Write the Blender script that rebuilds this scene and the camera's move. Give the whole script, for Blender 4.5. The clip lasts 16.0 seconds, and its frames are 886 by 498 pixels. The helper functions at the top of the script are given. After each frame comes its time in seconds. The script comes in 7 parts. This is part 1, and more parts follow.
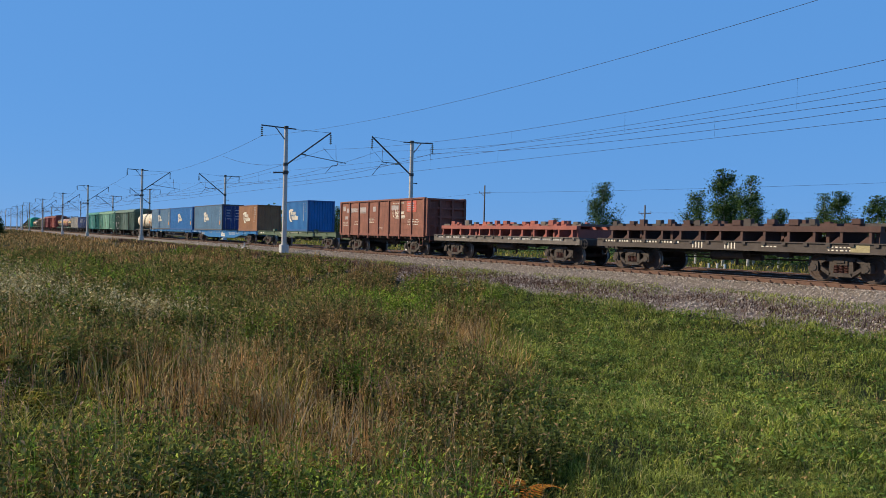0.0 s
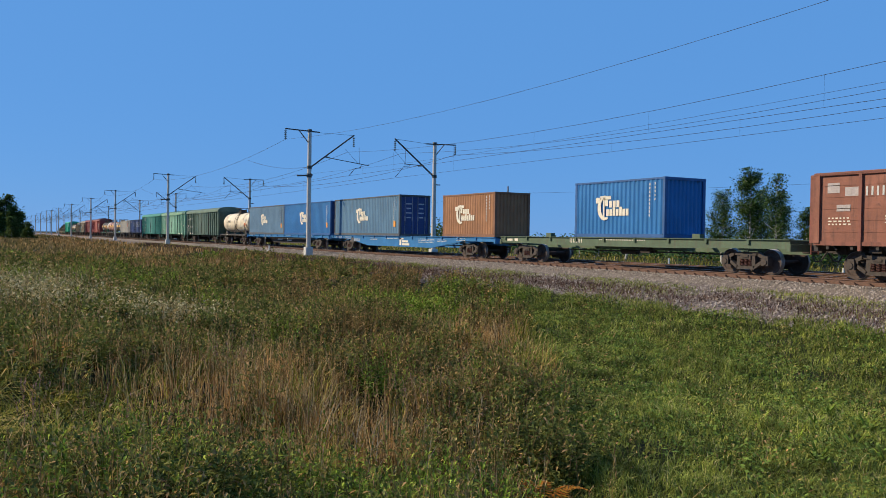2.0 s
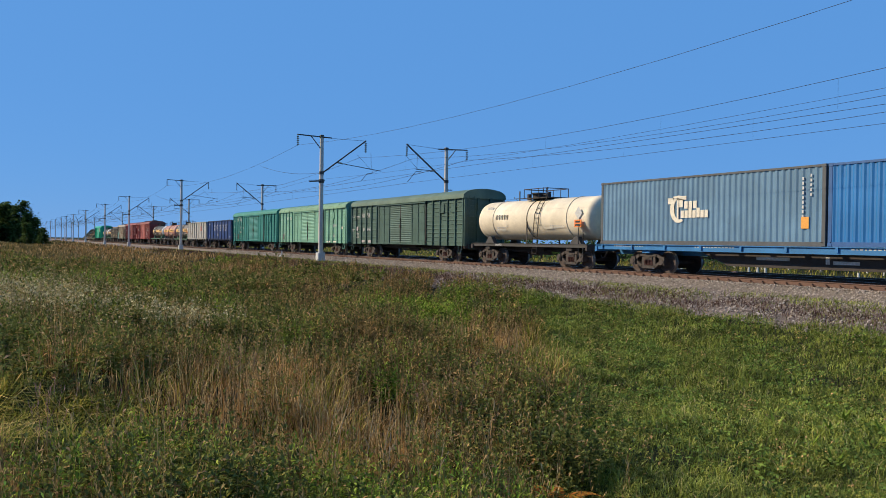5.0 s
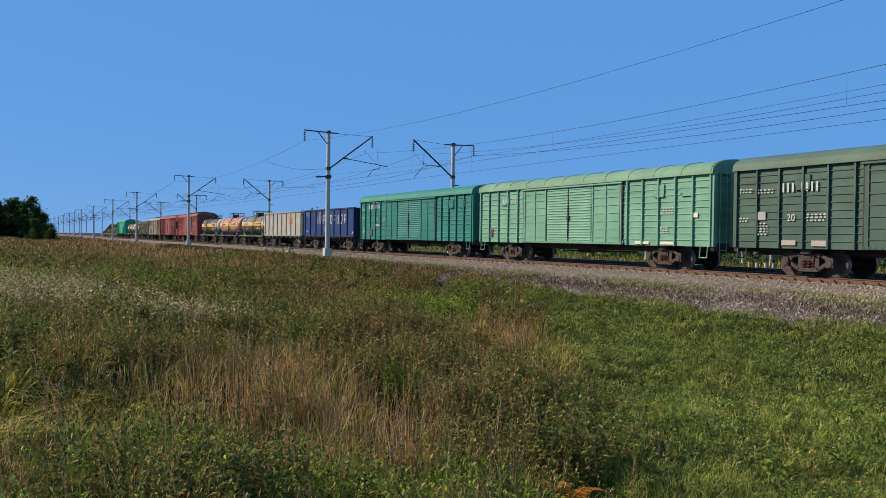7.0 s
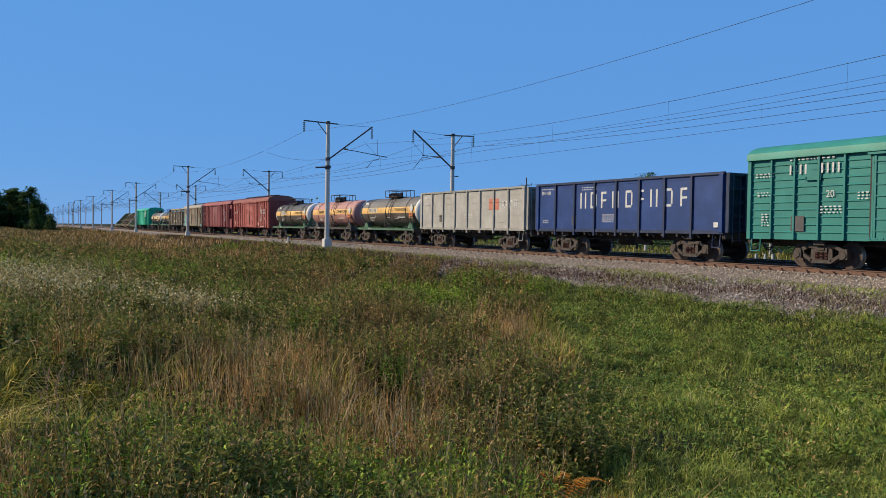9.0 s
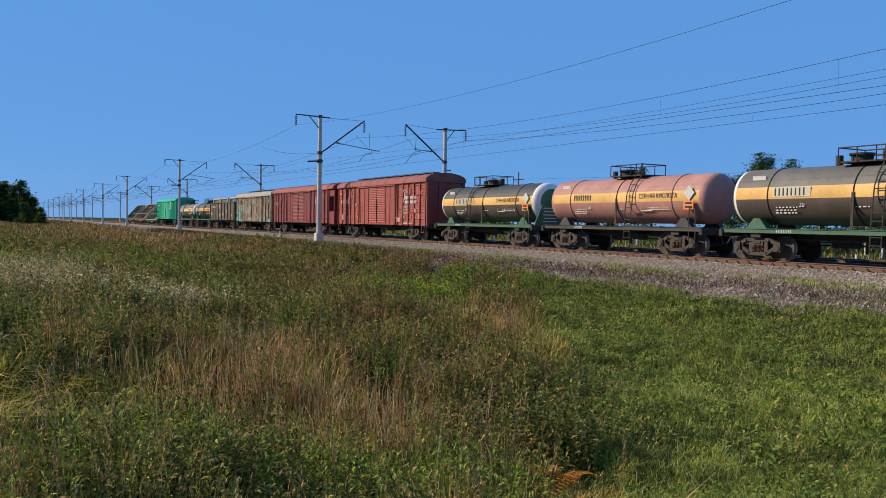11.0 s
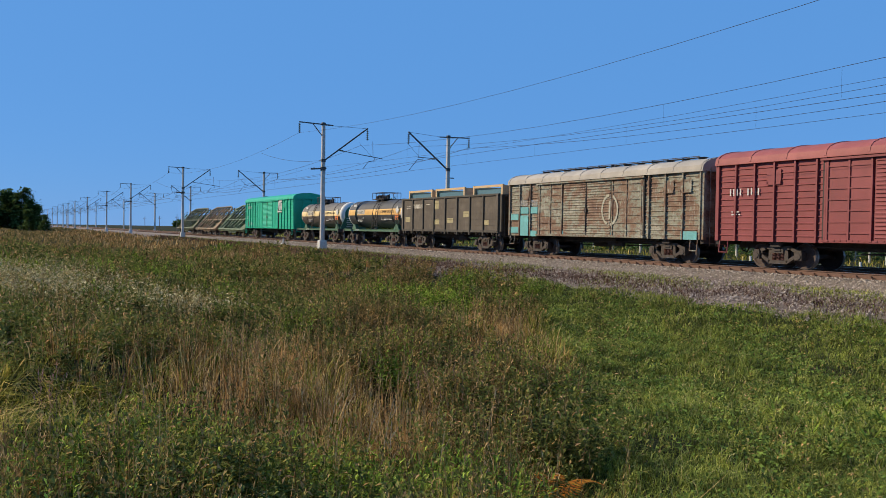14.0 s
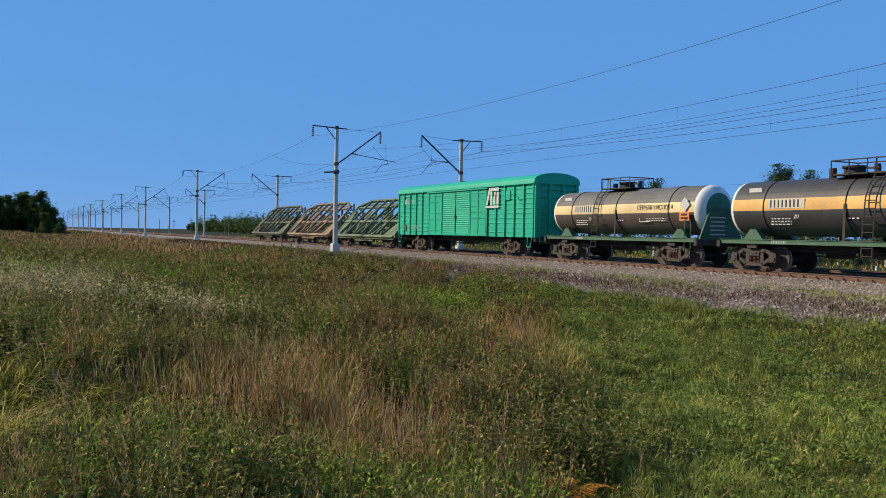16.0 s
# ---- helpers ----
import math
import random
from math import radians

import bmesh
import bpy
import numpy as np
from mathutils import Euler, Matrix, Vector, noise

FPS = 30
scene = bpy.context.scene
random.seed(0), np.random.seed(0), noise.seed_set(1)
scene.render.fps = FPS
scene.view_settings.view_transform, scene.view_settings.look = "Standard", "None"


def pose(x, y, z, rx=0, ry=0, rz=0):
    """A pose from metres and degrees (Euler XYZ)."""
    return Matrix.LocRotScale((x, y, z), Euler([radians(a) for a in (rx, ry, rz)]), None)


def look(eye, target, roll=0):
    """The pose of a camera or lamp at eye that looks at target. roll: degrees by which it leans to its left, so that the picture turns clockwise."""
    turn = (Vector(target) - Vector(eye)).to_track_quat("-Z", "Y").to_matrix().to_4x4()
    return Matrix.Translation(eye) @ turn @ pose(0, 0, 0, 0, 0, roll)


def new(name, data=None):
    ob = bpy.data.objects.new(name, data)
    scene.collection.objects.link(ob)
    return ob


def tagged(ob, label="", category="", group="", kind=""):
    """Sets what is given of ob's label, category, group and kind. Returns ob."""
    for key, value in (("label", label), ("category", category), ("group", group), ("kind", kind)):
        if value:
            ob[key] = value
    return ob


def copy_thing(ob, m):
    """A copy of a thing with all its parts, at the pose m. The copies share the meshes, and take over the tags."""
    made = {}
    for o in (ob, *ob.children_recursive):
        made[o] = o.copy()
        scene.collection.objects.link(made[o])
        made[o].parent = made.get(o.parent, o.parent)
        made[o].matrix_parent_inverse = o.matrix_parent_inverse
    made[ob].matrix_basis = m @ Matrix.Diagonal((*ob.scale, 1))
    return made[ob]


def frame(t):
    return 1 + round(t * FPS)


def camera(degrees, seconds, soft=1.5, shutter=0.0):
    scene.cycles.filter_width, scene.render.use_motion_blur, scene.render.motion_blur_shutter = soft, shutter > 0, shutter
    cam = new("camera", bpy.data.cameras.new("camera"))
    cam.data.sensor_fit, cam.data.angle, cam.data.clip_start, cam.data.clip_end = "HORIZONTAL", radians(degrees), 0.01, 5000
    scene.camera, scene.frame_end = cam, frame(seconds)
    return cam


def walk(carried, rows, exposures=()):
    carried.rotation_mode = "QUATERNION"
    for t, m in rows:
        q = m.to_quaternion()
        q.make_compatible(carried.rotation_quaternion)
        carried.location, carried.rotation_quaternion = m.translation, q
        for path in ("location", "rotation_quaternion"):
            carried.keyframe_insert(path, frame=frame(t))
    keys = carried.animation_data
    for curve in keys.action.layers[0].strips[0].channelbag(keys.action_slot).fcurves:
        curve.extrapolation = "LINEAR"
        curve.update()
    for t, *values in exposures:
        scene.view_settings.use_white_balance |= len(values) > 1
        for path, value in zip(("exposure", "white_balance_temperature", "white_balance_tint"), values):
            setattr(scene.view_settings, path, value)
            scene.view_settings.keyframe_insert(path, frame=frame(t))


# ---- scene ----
# ---- camera: hand-held beside the line; x runs along the track, y across it, z = 0 at the rail head
EYE = Vector((0.0, 0.0, 1.24))
# seconds, heading from the track's far direction, tilt, lean (degrees)
TURNS = [(0.0, 31.048, -0.927, 1.362), (0.5, 30.773, -0.862, 1.362), (1.0, 30.321, -0.748, 1.145), (1.5, 29.819, -0.816, 0.977),
         (2.0, 29.373, -0.86, 0.881), (2.5, 29.029, -0.911, 0.791), (3.0, 28.881, -0.875, 0.705), (3.5, 28.808, -0.699, 0.716),
         (4.0, 28.696, -0.54, 0.728), (6.5, 28.213, -0.71, 0.828), (7.0, 28.055, -0.831, 0.768), (7.5, 27.936, -0.963, 0.762),
         (8.0, 27.92, -1.159, 0.691), (8.5, 28.027, -1.329, 0.743), (9.0, 28.09, -1.482, 0.796), (11.5, 28.775, -1.964, 0.914),
         (12.0, 28.844, -2.037, 0.896), (12.5, 28.895, -2.007, 0.948), (13.0, 28.873, -1.902, 0.898), (13.5, 28.697, -1.724, 0.889),
         (14.0, 28.426, -1.354, 0.941), (14.5, 27.979, -1.061, 0.92), (15.0, 27.61, -0.895, 0.933), (15.5, 27.46, -0.937, 1.003),
         (16.0, 27.52, -1.132, 1.013)]


def gaze(yaw, tilt, lean):
    a, b = radians(yaw), radians(tilt)
    way = Vector((-math.cos(a) * math.cos(b), math.sin(a) * math.cos(b), math.sin(b)))
    return look(EYE, EYE + 10 * way, lean)


cam = camera(57.45, 16.0, soft=0.6)
walk(cam, [(t, gaze(a, b, c)) for t, a, b, c in TURNS], exposures=[(0.0, 0.2, 5950, 9.5), (16.0, 0.2, 5950, 9.5)])

# ---- light: low sun behind the camera's left shoulder, clear sky
SUN_WAY = Vector((-0.52, -0.68, 0.52)).normalized()
scene.view_settings.exposure = 0.0
world = bpy.data.worlds.new("sky")
scene.world = world
world.use_nodes = True
wn = world.node_tree
sky = wn.nodes.new("ShaderNodeTexSky")
sky.sky_type = "NISHITA"
sky.sun_disc = False
sky.sun_elevation = math.asin(SUN_WAY.z)
sky.sun_rotation = math.atan2(SUN_WAY.x, SUN_WAY.y)
sky.altitude = 1500
sky.air_density, sky.dust_density, sky.ozone_density = 1.0, 0.0, 3.5
back = wn.nodes["Background"]
back.inputs["Strength"].default_value = 0.105
wn.links.new(sky.outputs[0], back.inputs[0])
clear = wn.nodes.new("ShaderNodeBackground")          # the even blue of the high air
clear.inputs[0].default_value, clear.inputs[1].default_value = (0.106, 0.278, 0.585, 1), 1.0
both = wn.nodes.new("ShaderNodeMixShader")
both.inputs[0].default_value = 0.90
wn.links.new(back.outputs[0], both.inputs[1])
wn.links.new(clear.outputs[0], both.inputs[2])
wn.links.new(both.outputs[0], wn.nodes["World Output"].inputs[0])
sun_data = bpy.data.lights.new("sun", "SUN")
sun_data.energy, sun_data.angle, sun_data.color = 5.0, radians(0.53), (1.0, 0.80, 0.52)
sun = new("sun", sun_data)
sun.matrix_basis = look(SUN_WAY * 50, (0, 0, 0))

# ---- the line
YC, YC2, GAUGE = 26.35, 30.45, 1.52          # axes of the two tracks
MAST_Y, MAST_Y2 = 23.0, 33.7
MASTS = (-1.0, -63.5, -123.4, -180.0, -226.0, -282.0, -335.0, -374.0, -407.0, -455.0, -505.0, -560.0)
MASTS2 = (0.5, -61.6, -118.4, -172.6, -218.0, -280.0, -332.0, -372.0, -410.0, -455.0, -505.0, -560.0)


# ---- mesh helpers
class Geo:
    """Vertices and faces of one mesh, each face with a material slot."""

    def __init__(self):
        self.v, self.f, self.m = [], [], []

    def add(self, verts, faces, slot=0):
        n = len(self.v)
        self.v += [tuple(p) for p in verts]
        self.f += [tuple(n + i for i in q) for q in faces]
        self.m += [slot] * len(faces)
        return self

    def box(self, c, s, slot=0, m=None):
        x, y, z = (a / 2 for a in s)
        vs = [Vector(p) for p in ((-x, -y, -z), (x, -y, -z), (x, y, -z), (-x, y, -z), (-x, -y, z), (x, -y, z), (x, y, z), (-x, y, z))]
        vs = [Vector(c) + ((m @ p) if m else p) for p in vs]
        return self.add(vs, ((0, 3, 2, 1), (4, 5, 6, 7), (0, 1, 5, 4), (1, 2, 6, 5), (2, 3, 7, 6), (3, 0, 4, 7)), slot)

    def bar(self, a, b, w, h, slot=0, up=(0, 0, 1)):
        """A beam from a to b, w wide and h high."""
        a, b = Vector(a), Vector(b)
        d = b - a
        x = d.normalized()
        u = Vector(up)
        if abs(x.dot(u)) > 0.99:
            u = Vector((0, 1, 0))
        y = u.cross(x).normalized()
        z = x.cross(y)
        return self.box((a + b) / 2, (d.length, w, h), slot, Matrix((x, y, z)).transposed())

    def tube(self, a, b, r, n=8, slot=0, r2=None, caps=True):
        a, b = Vector(a), Vector(b)
        x = (b - a).normalized()
        u = Vector((0, 0, 1)) if abs(x.z) < 0.9 else Vector((1, 0, 0))
        y = u.cross(x).normalized()
        z = x.cross(y)
        r2 = r if r2 is None else r2
        ring = [y * math.cos(2 * math.pi * i / n) + z * math.sin(2 * math.pi * i / n) for i in range(n)]
        vs = [a + q * r for q in ring] + [b + q * r2 for q in ring]
        fs = [(i, (i + 1) % n, n + (i + 1) % n, n + i) for i in range(n)]
        if caps:
            fs += [tuple(reversed(range(n))), tuple(range(n, 2 * n))]
        return self.add(vs, fs, slot)

    def path(self, pts, r, n=6, slot=0):
        for a, b in zip(pts, pts[1:]):
            self.tube(a, b, r, n, slot)
        return self

    def lathe(self, prof, axis_y=0.0, n=24, slot=0, c=(0, 0, 0), slots=None):
        """prof: (along, radius) pairs turned about the y axis through c."""
        vs = []
        for al, r in prof:
            vs += [(c[0] + r * math.cos(2 * math.pi * i / n), c[1] + al, c[2] + r * math.sin(2 * math.pi * i / n)) for i in range(n)]
        for k in range(len(prof) - 1):
            fs = [(k * n + i, k * n + (i + 1) % n, (k + 1) * n + (i + 1) % n, (k + 1) * n + i) for i in range(n)]
            base = len(self.v) if k == 0 else base
            if k == 0:
                self.v += vs
            self.f += [tuple(base + i for i in q) for q in fs]
            self.m += [slots[k] if slots else slot] * n
        return self

    def sweep(self, prof, x0, x1, slot=0, caps=True):
        """A closed (y, z) outline pulled along x."""
        n = len(prof)
        vs = [(x0, y, z) for y, z in prof] + [(x1, y, z) for y, z in prof]
        fs = [(i, (i + 1) % n, n + (i + 1) % n, n + i) for i in range(n)]
        if caps:
            fs += [tuple(reversed(range(n))), tuple(range(n, 2 * n))]
        return self.add(vs, fs, slot)

    def plate(self, pts, y0, y1, slot=0):
        """A flat (x, z) outline with thickness in y."""
        n = len(pts)
        vs = [(x, y0, z) for x, z in pts] + [(x, y1, z) for x, z in pts]
        fs = [(i, (i + 1) % n, n + (i + 1) % n, n + i) for i in range(n)] + [tuple(reversed(range(n))), tuple(range(n, 2 * n))]
        return self.add(vs, fs, slot)

    def mesh(self, name, mats, smooth=False):
        me = bpy.data.meshes.new(name)
        me.from_pydata(self.v, [], self.f)
        for m in mats:
            me.materials.append(m)
        me.polygons.foreach_set("material_index", self.m)
        if smooth:
            me.polygons.foreach_set("use_smooth", [True] * len(self.f))
        bm = bmesh.new()
        bm.from_mesh(me)
        bmesh.ops.recalc_face_normals(bm, faces=bm.faces)
        bm.to_mesh(me)
        bm.free()
        me.update()
        return me


def part(name, geo, mats, parent, label="", smooth=False, bevel=0.0):
    """One mesh object under a thing or under a part."""
    mats = mats if isinstance(mats, (list, tuple)) else [mats]
    me = geo.mesh(name, mats, smooth) if isinstance(geo, Geo) else geo
    ob = new(name, me)
    ob.parent = parent
    if smooth:
        me.set_sharp_from_angle(angle=radians(35))
    if bevel:
        b = ob.modifiers.new("bevel", "BEVEL")
        b.width, b.segments, b.limit_method, b.angle_limit = bevel, 1, "ANGLE", radians(50)
    if label:
        ob["label"] = label
    return ob


def big_mesh(name, verts, faces, mat, quads=True):
    """A large mesh from arrays, all faces of one size."""
    me = bpy.data.meshes.new(name)
    k = faces.shape[1]
    me.vertices.add(len(verts))
    me.vertices.foreach_set("co", np.asarray(verts, np.float32).ravel())
    me.loops.add(faces.size)
    me.loops.foreach_set("vertex_index", np.asarray(faces, np.int32).ravel())
    me.polygons.add(len(faces))
    me.polygons.foreach_set("loop_start", np.arange(0, faces.size, k, dtype=np.int32))
    me.polygons.foreach_set("loop_total", np.full(len(faces), k, np.int32))
    me.update(calc_edges=True)
    me.materials.append(mat)
    return me


# ---- materials
def shader(name):
    m = bpy.data.materials.new(name)
    m.use_nodes = True
    return m, m.node_tree, m.node_tree.nodes["Principled BSDF"]


def noise_node(nt, scale, detail=4, rough=0.6, stretch=(1, 1, 1), coords="Object", shift=0.0):
    tc = nt.nodes.new("ShaderNodeTexCoord")
    mp = nt.nodes.new("ShaderNodeMapping")
    mp.inputs["Scale"].default_value = stretch
    mp.inputs["Location"].default_value = (shift, shift * 0.7, shift * 1.3)
    nz = nt.nodes.new("ShaderNodeTexNoise")
    nz.inputs["Scale"].default_value, nz.inputs["Detail"].default_value, nz.inputs["Roughness"].default_value = scale, detail, rough
    nt.links.new(tc.outputs[coords], mp.inputs[0])
    nt.links.new(mp.outputs[0], nz.inputs["Vector"])
    return nz.outputs["Fac"]


def ramp(nt, fac, stops):
    r = nt.nodes.new("ShaderNodeValToRGB")
    el = r.color_ramp.elements
    while len(el) < len(stops):
        el.new(0.5)
    for e, (p, c) in zip(el, stops):
        e.position, e.color = p, (*c, 1) if len(c) == 3 else c
    nt.links.new(fac, r.inputs[0])
    return r.outputs[0]


def blend(nt, fac, a, b, how="MIX"):
    x = nt.nodes.new("ShaderNodeMix")
    x.data_type, x.blend_type = "RGBA", how
    for sock, val in ((x.inputs[0], fac), (x.inputs[6], a), (x.inputs[7], b)):
        if isinstance(val, (int, float)):
            sock.default_value = val
        elif isinstance(val, tuple):
            sock.default_value = (*val, 1)
        else:
            nt.links.new(val, sock)
    return x.outputs[2]


def relief(nt, bsdf, fac, strength=0.3, distance=0.01):
    b = nt.nodes.new("ShaderNodeBump")
    b.inputs["Strength"].default_value, b.inputs["Distance"].default_value = strength, distance
    nt.links.new(fac, b.inputs["Height"])
    nt.links.new(b.outputs[0], bsdf.inputs["Normal"])


def paint(name, rgb, dirt=(0.09, 0.065, 0.05), amount=0.35, rough=0.55, scale=1.2, streak=True, fade=0.25, metal=0.0, bump=0.15, shift=0.0):
    """Weathered paint: faded patches, rust and dirt in streaks, fine grain."""
    m, nt, b = shader(name)
    big = noise_node(nt, scale, 5, 0.62, shift=shift)
    fine = noise_node(nt, 22, 4, 0.6, shift=shift)
    pale = tuple(min(1, c * (1 + fade) + 0.03 * fade) for c in rgb)
    deep = tuple(c * (1 - 0.6 * fade) for c in rgb)
    col = ramp(nt, big, [(0.35, deep), (0.5, rgb), (0.68, pale)])
    col = blend(nt, 0.22, col, ramp(nt, fine, [(0.3, tuple(c * 0.7 for c in rgb)), (0.7, pale)]))
    run = noise_node(nt, 1.0, 6, 0.7, (7.0, 7.0, 0.7) if streak else (2.2, 2.2, 2.2), shift=shift + 3)
    lo = 0.68 - 0.28 * amount
    mask = ramp(nt, run, [(lo, (0, 0, 0)), (lo + 0.16, (1, 1, 1))])
    spots = noise_node(nt, 5.0, 6, 0.75, shift=shift + 9)
    mask2 = ramp(nt, spots, [(0.70 - 0.2 * amount, (0, 0, 0)), (0.78 - 0.15 * amount, (1, 1, 1))])
    col = blend(nt, blend(nt, 1.0, mask, (0.75 * amount + 0.1,) * 3, "MULTIPLY"), col, dirt)
    col = blend(nt, blend(nt, 1.0, mask2, (amount,) * 3, "MULTIPLY"), col, tuple(c * 0.8 for c in dirt))
    chips = noise_node(nt, 8.0, 7, 0.75, (1, 1, 2.2), shift=shift + 17)
    mask3 = ramp(nt, chips, [(0.665 - 0.06 * amount, (0, 0, 0)), (0.69 - 0.06 * amount, (1, 1, 1))])
    col = blend(nt, blend(nt, 1.0, mask3, (0.6 * amount,) * 3, "MULTIPLY"), col, tuple(min(0.7, 0.10 + 1.25 * c) for c in rgb))
    nt.links.new(col, b.inputs["Base Color"])
    b.inputs["Roughness"].default_value, b.inputs["Metallic"].default_value = rough, metal
    relief(nt, b, fine, bump, 0.004)
    return m


def two_tone(name, a, c, scale=6.0, rough=0.9, bump=0.4, distance=0.01, fine=40, coords="Object", metal=0.0):
    m, nt, b = shader(name)
    col = ramp(nt, noise_node(nt, scale, 5, 0.65, coords=coords), [(0.32, a), (0.68, c)])
    f = noise_node(nt, fine, 4, 0.6, coords=coords)
    col = blend(nt, 0.5, col, ramp(nt, f, [(0.3, tuple(q * 0.55 for q in a)), (0.7, tuple(min(1, q * 1.25) for q in c))]))
    nt.links.new(col, b.inputs["Base Color"])
    b.inputs["Roughness"].default_value, b.inputs["Metallic"].default_value = rough, metal
    relief(nt, b, f, bump, distance)
    return m


def leafy(name, stops, rough=0.6, lucent=0.25, patch=None):
    """Blades or leaves: each island its own shade, with light coming through."""
    m, nt, b = shader(name)
    geo = nt.nodes.new("ShaderNodeNewGeometry")
    col = ramp(nt, geo.outputs["Random Per Island"], stops)
    if patch:
        nz = noise_node(nt, patch[0], 3, 0.55)
        col = blend(nt, ramp(nt, nz, [(0.40, (0, 0, 0)), (0.62, (0.8, 0.8, 0.8))]), col, blend(nt, 0.6, col, patch[1]))
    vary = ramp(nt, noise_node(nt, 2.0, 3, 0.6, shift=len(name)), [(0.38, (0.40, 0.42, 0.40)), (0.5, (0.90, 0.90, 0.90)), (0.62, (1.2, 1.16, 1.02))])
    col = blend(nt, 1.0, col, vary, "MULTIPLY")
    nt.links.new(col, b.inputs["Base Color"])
    b.inputs["Roughness"].default_value = min(1.0, rough + 0.25)
    b.inputs["Specular IOR Level"].default_value = 0.06
    tr = nt.nodes.new("ShaderNodeBsdfTranslucent")
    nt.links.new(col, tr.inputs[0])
    mx = nt.nodes.new("ShaderNodeMixShader")
    mx.inputs[0].default_value = lucent + 0.04
    out = nt.nodes["Material Output"]
    nt.links.new(b.outputs[0], mx.inputs[1])
    nt.links.new(tr.outputs[0], mx.inputs[2])
    nt.links.new(mx.outputs[0], out.inputs[0])
    return m


def stone_mat(name, stops, rough=0.9):
    m, nt, b = shader(name)
    geo = nt.nodes.new("ShaderNodeNewGeometry")
    col = ramp(nt, geo.outputs["Random Per Island"], stops)
    f = noise_node(nt, 45, 3, 0.6)
    col = blend(nt, 0.4, col, ramp(nt, f, [(0.3, (0.12, 0.095, 0.075)), (0.7, (0.44, 0.38, 0.31))]))
    nt.links.new(col, b.inputs["Base Color"])
    b.inputs["Roughness"].default_value = rough
    return m


CONCRETE = two_tone("weathered_concrete", (0.44, 0.40, 0.35), (0.62, 0.57, 0.51), 3.0, 0.9, 0.3, 0.004)
WHITEWASH = two_tone("whitewash", (0.42, 0.41, 0.38), (0.62, 0.61, 0.58), 3.0, 0.85, 0.3, 0.004)
STEEL_DARK = two_tone("dark_steel", (0.035, 0.032, 0.03), (0.08, 0.072, 0.065), 6, 0.6, 0.2, 0.003)
WIRE = two_tone("wire", (0.008, 0.008, 0.009), (0.018, 0.017, 0.018), 6, 0.8, 0.0, 0.001)
GLASS_INSULATOR = two_tone("insulator", (0.09, 0.11, 0.10), (0.20, 0.23, 0.21), 8, 0.2, 0.0, 0.001)
RAIL_RUST = two_tone("rail_rust", (0.09, 0.05, 0.033), (0.17, 0.09, 0.06), 9, 0.8, 0.3, 0.003)
RAIL_TOP = two_tone("polished_rail", (0.35, 0.33, 0.31), (0.5, 0.48, 0.46), 9, 0.3, 0.05, 0.001, metal=0.9)
TIMBER = two_tone("grey_timber", (0.10, 0.085, 0.07), (0.20, 0.17, 0.14), 4, 0.9, 0.4, 0.006)
BALLAST = stone_mat("ballast", [(0.0, (0.12, 0.09, 0.07)), (0.45, (0.31, 0.24, 0.185)), (0.8, (0.46, 0.37, 0.29)), (1.0, (0.66, 0.57, 0.48))])
BED = two_tone("ballast_bed", (0.11, 0.085, 0.065), (0.27, 0.215, 0.165), 9, 0.95, 0.8, 0.03, 30)
SLEEPER = two_tone("oily_sleeper", (0.08, 0.065, 0.055), (0.17, 0.14, 0.12), 7, 0.9, 0.4, 0.006)

# soil under the weeds, greener towards the open meadow
SOIL, nt, b = shader("soil")
col = ramp(nt, noise_node(nt, 0.35, 6, 0.65), [(0.3, (0.02, 0.024, 0.010)), (0.5, (0.03, 0.028, 0.014)), (0.7, (0.026, 0.034, 0.010))])
col = blend(nt, 0.6, col, ramp(nt, noise_node(nt, 9, 5, 0.7), [(0.3, (0.010, 0.012, 0.006)), (0.7, (0.05, 0.055, 0.022))]))
nt.links.new(col, b.inputs["Base Color"])
b.inputs["Roughness"].default_value = 0.95
b.inputs["Specular IOR Level"].default_value = 0.1
relief(nt, b, noise_node(nt, 9, 5, 0.7), 0.9, 0.08)


BANK = two_tone("bank_soil", (0.085, 0.060, 0.048), (0.23, 0.172, 0.14), 2.2, .95, .8, .03, 24)

# ---- ground: meadow, ditch side and embankment in one sheet
def lerp_table(v, tab):
    return np.interp(v, [a for a, _ in tab], [b for _, b in tab])


PROFILE = [(-4000, -1.2), (-6, -0.9), (0, -1.0), (4, -1.45), (12, -1.55), (16.0, -1.45), (17.5, -1.25), (20.0, -0.78), (22.2, -0.52),
           (23.6, -0.50), (24.1, -0.40), (24.8, -0.205), (32.0, -0.205), (32.8, -0.45), (34.5, -0.6), (37.0, -1.1), (45, -1.4), (4000, -1.2)]


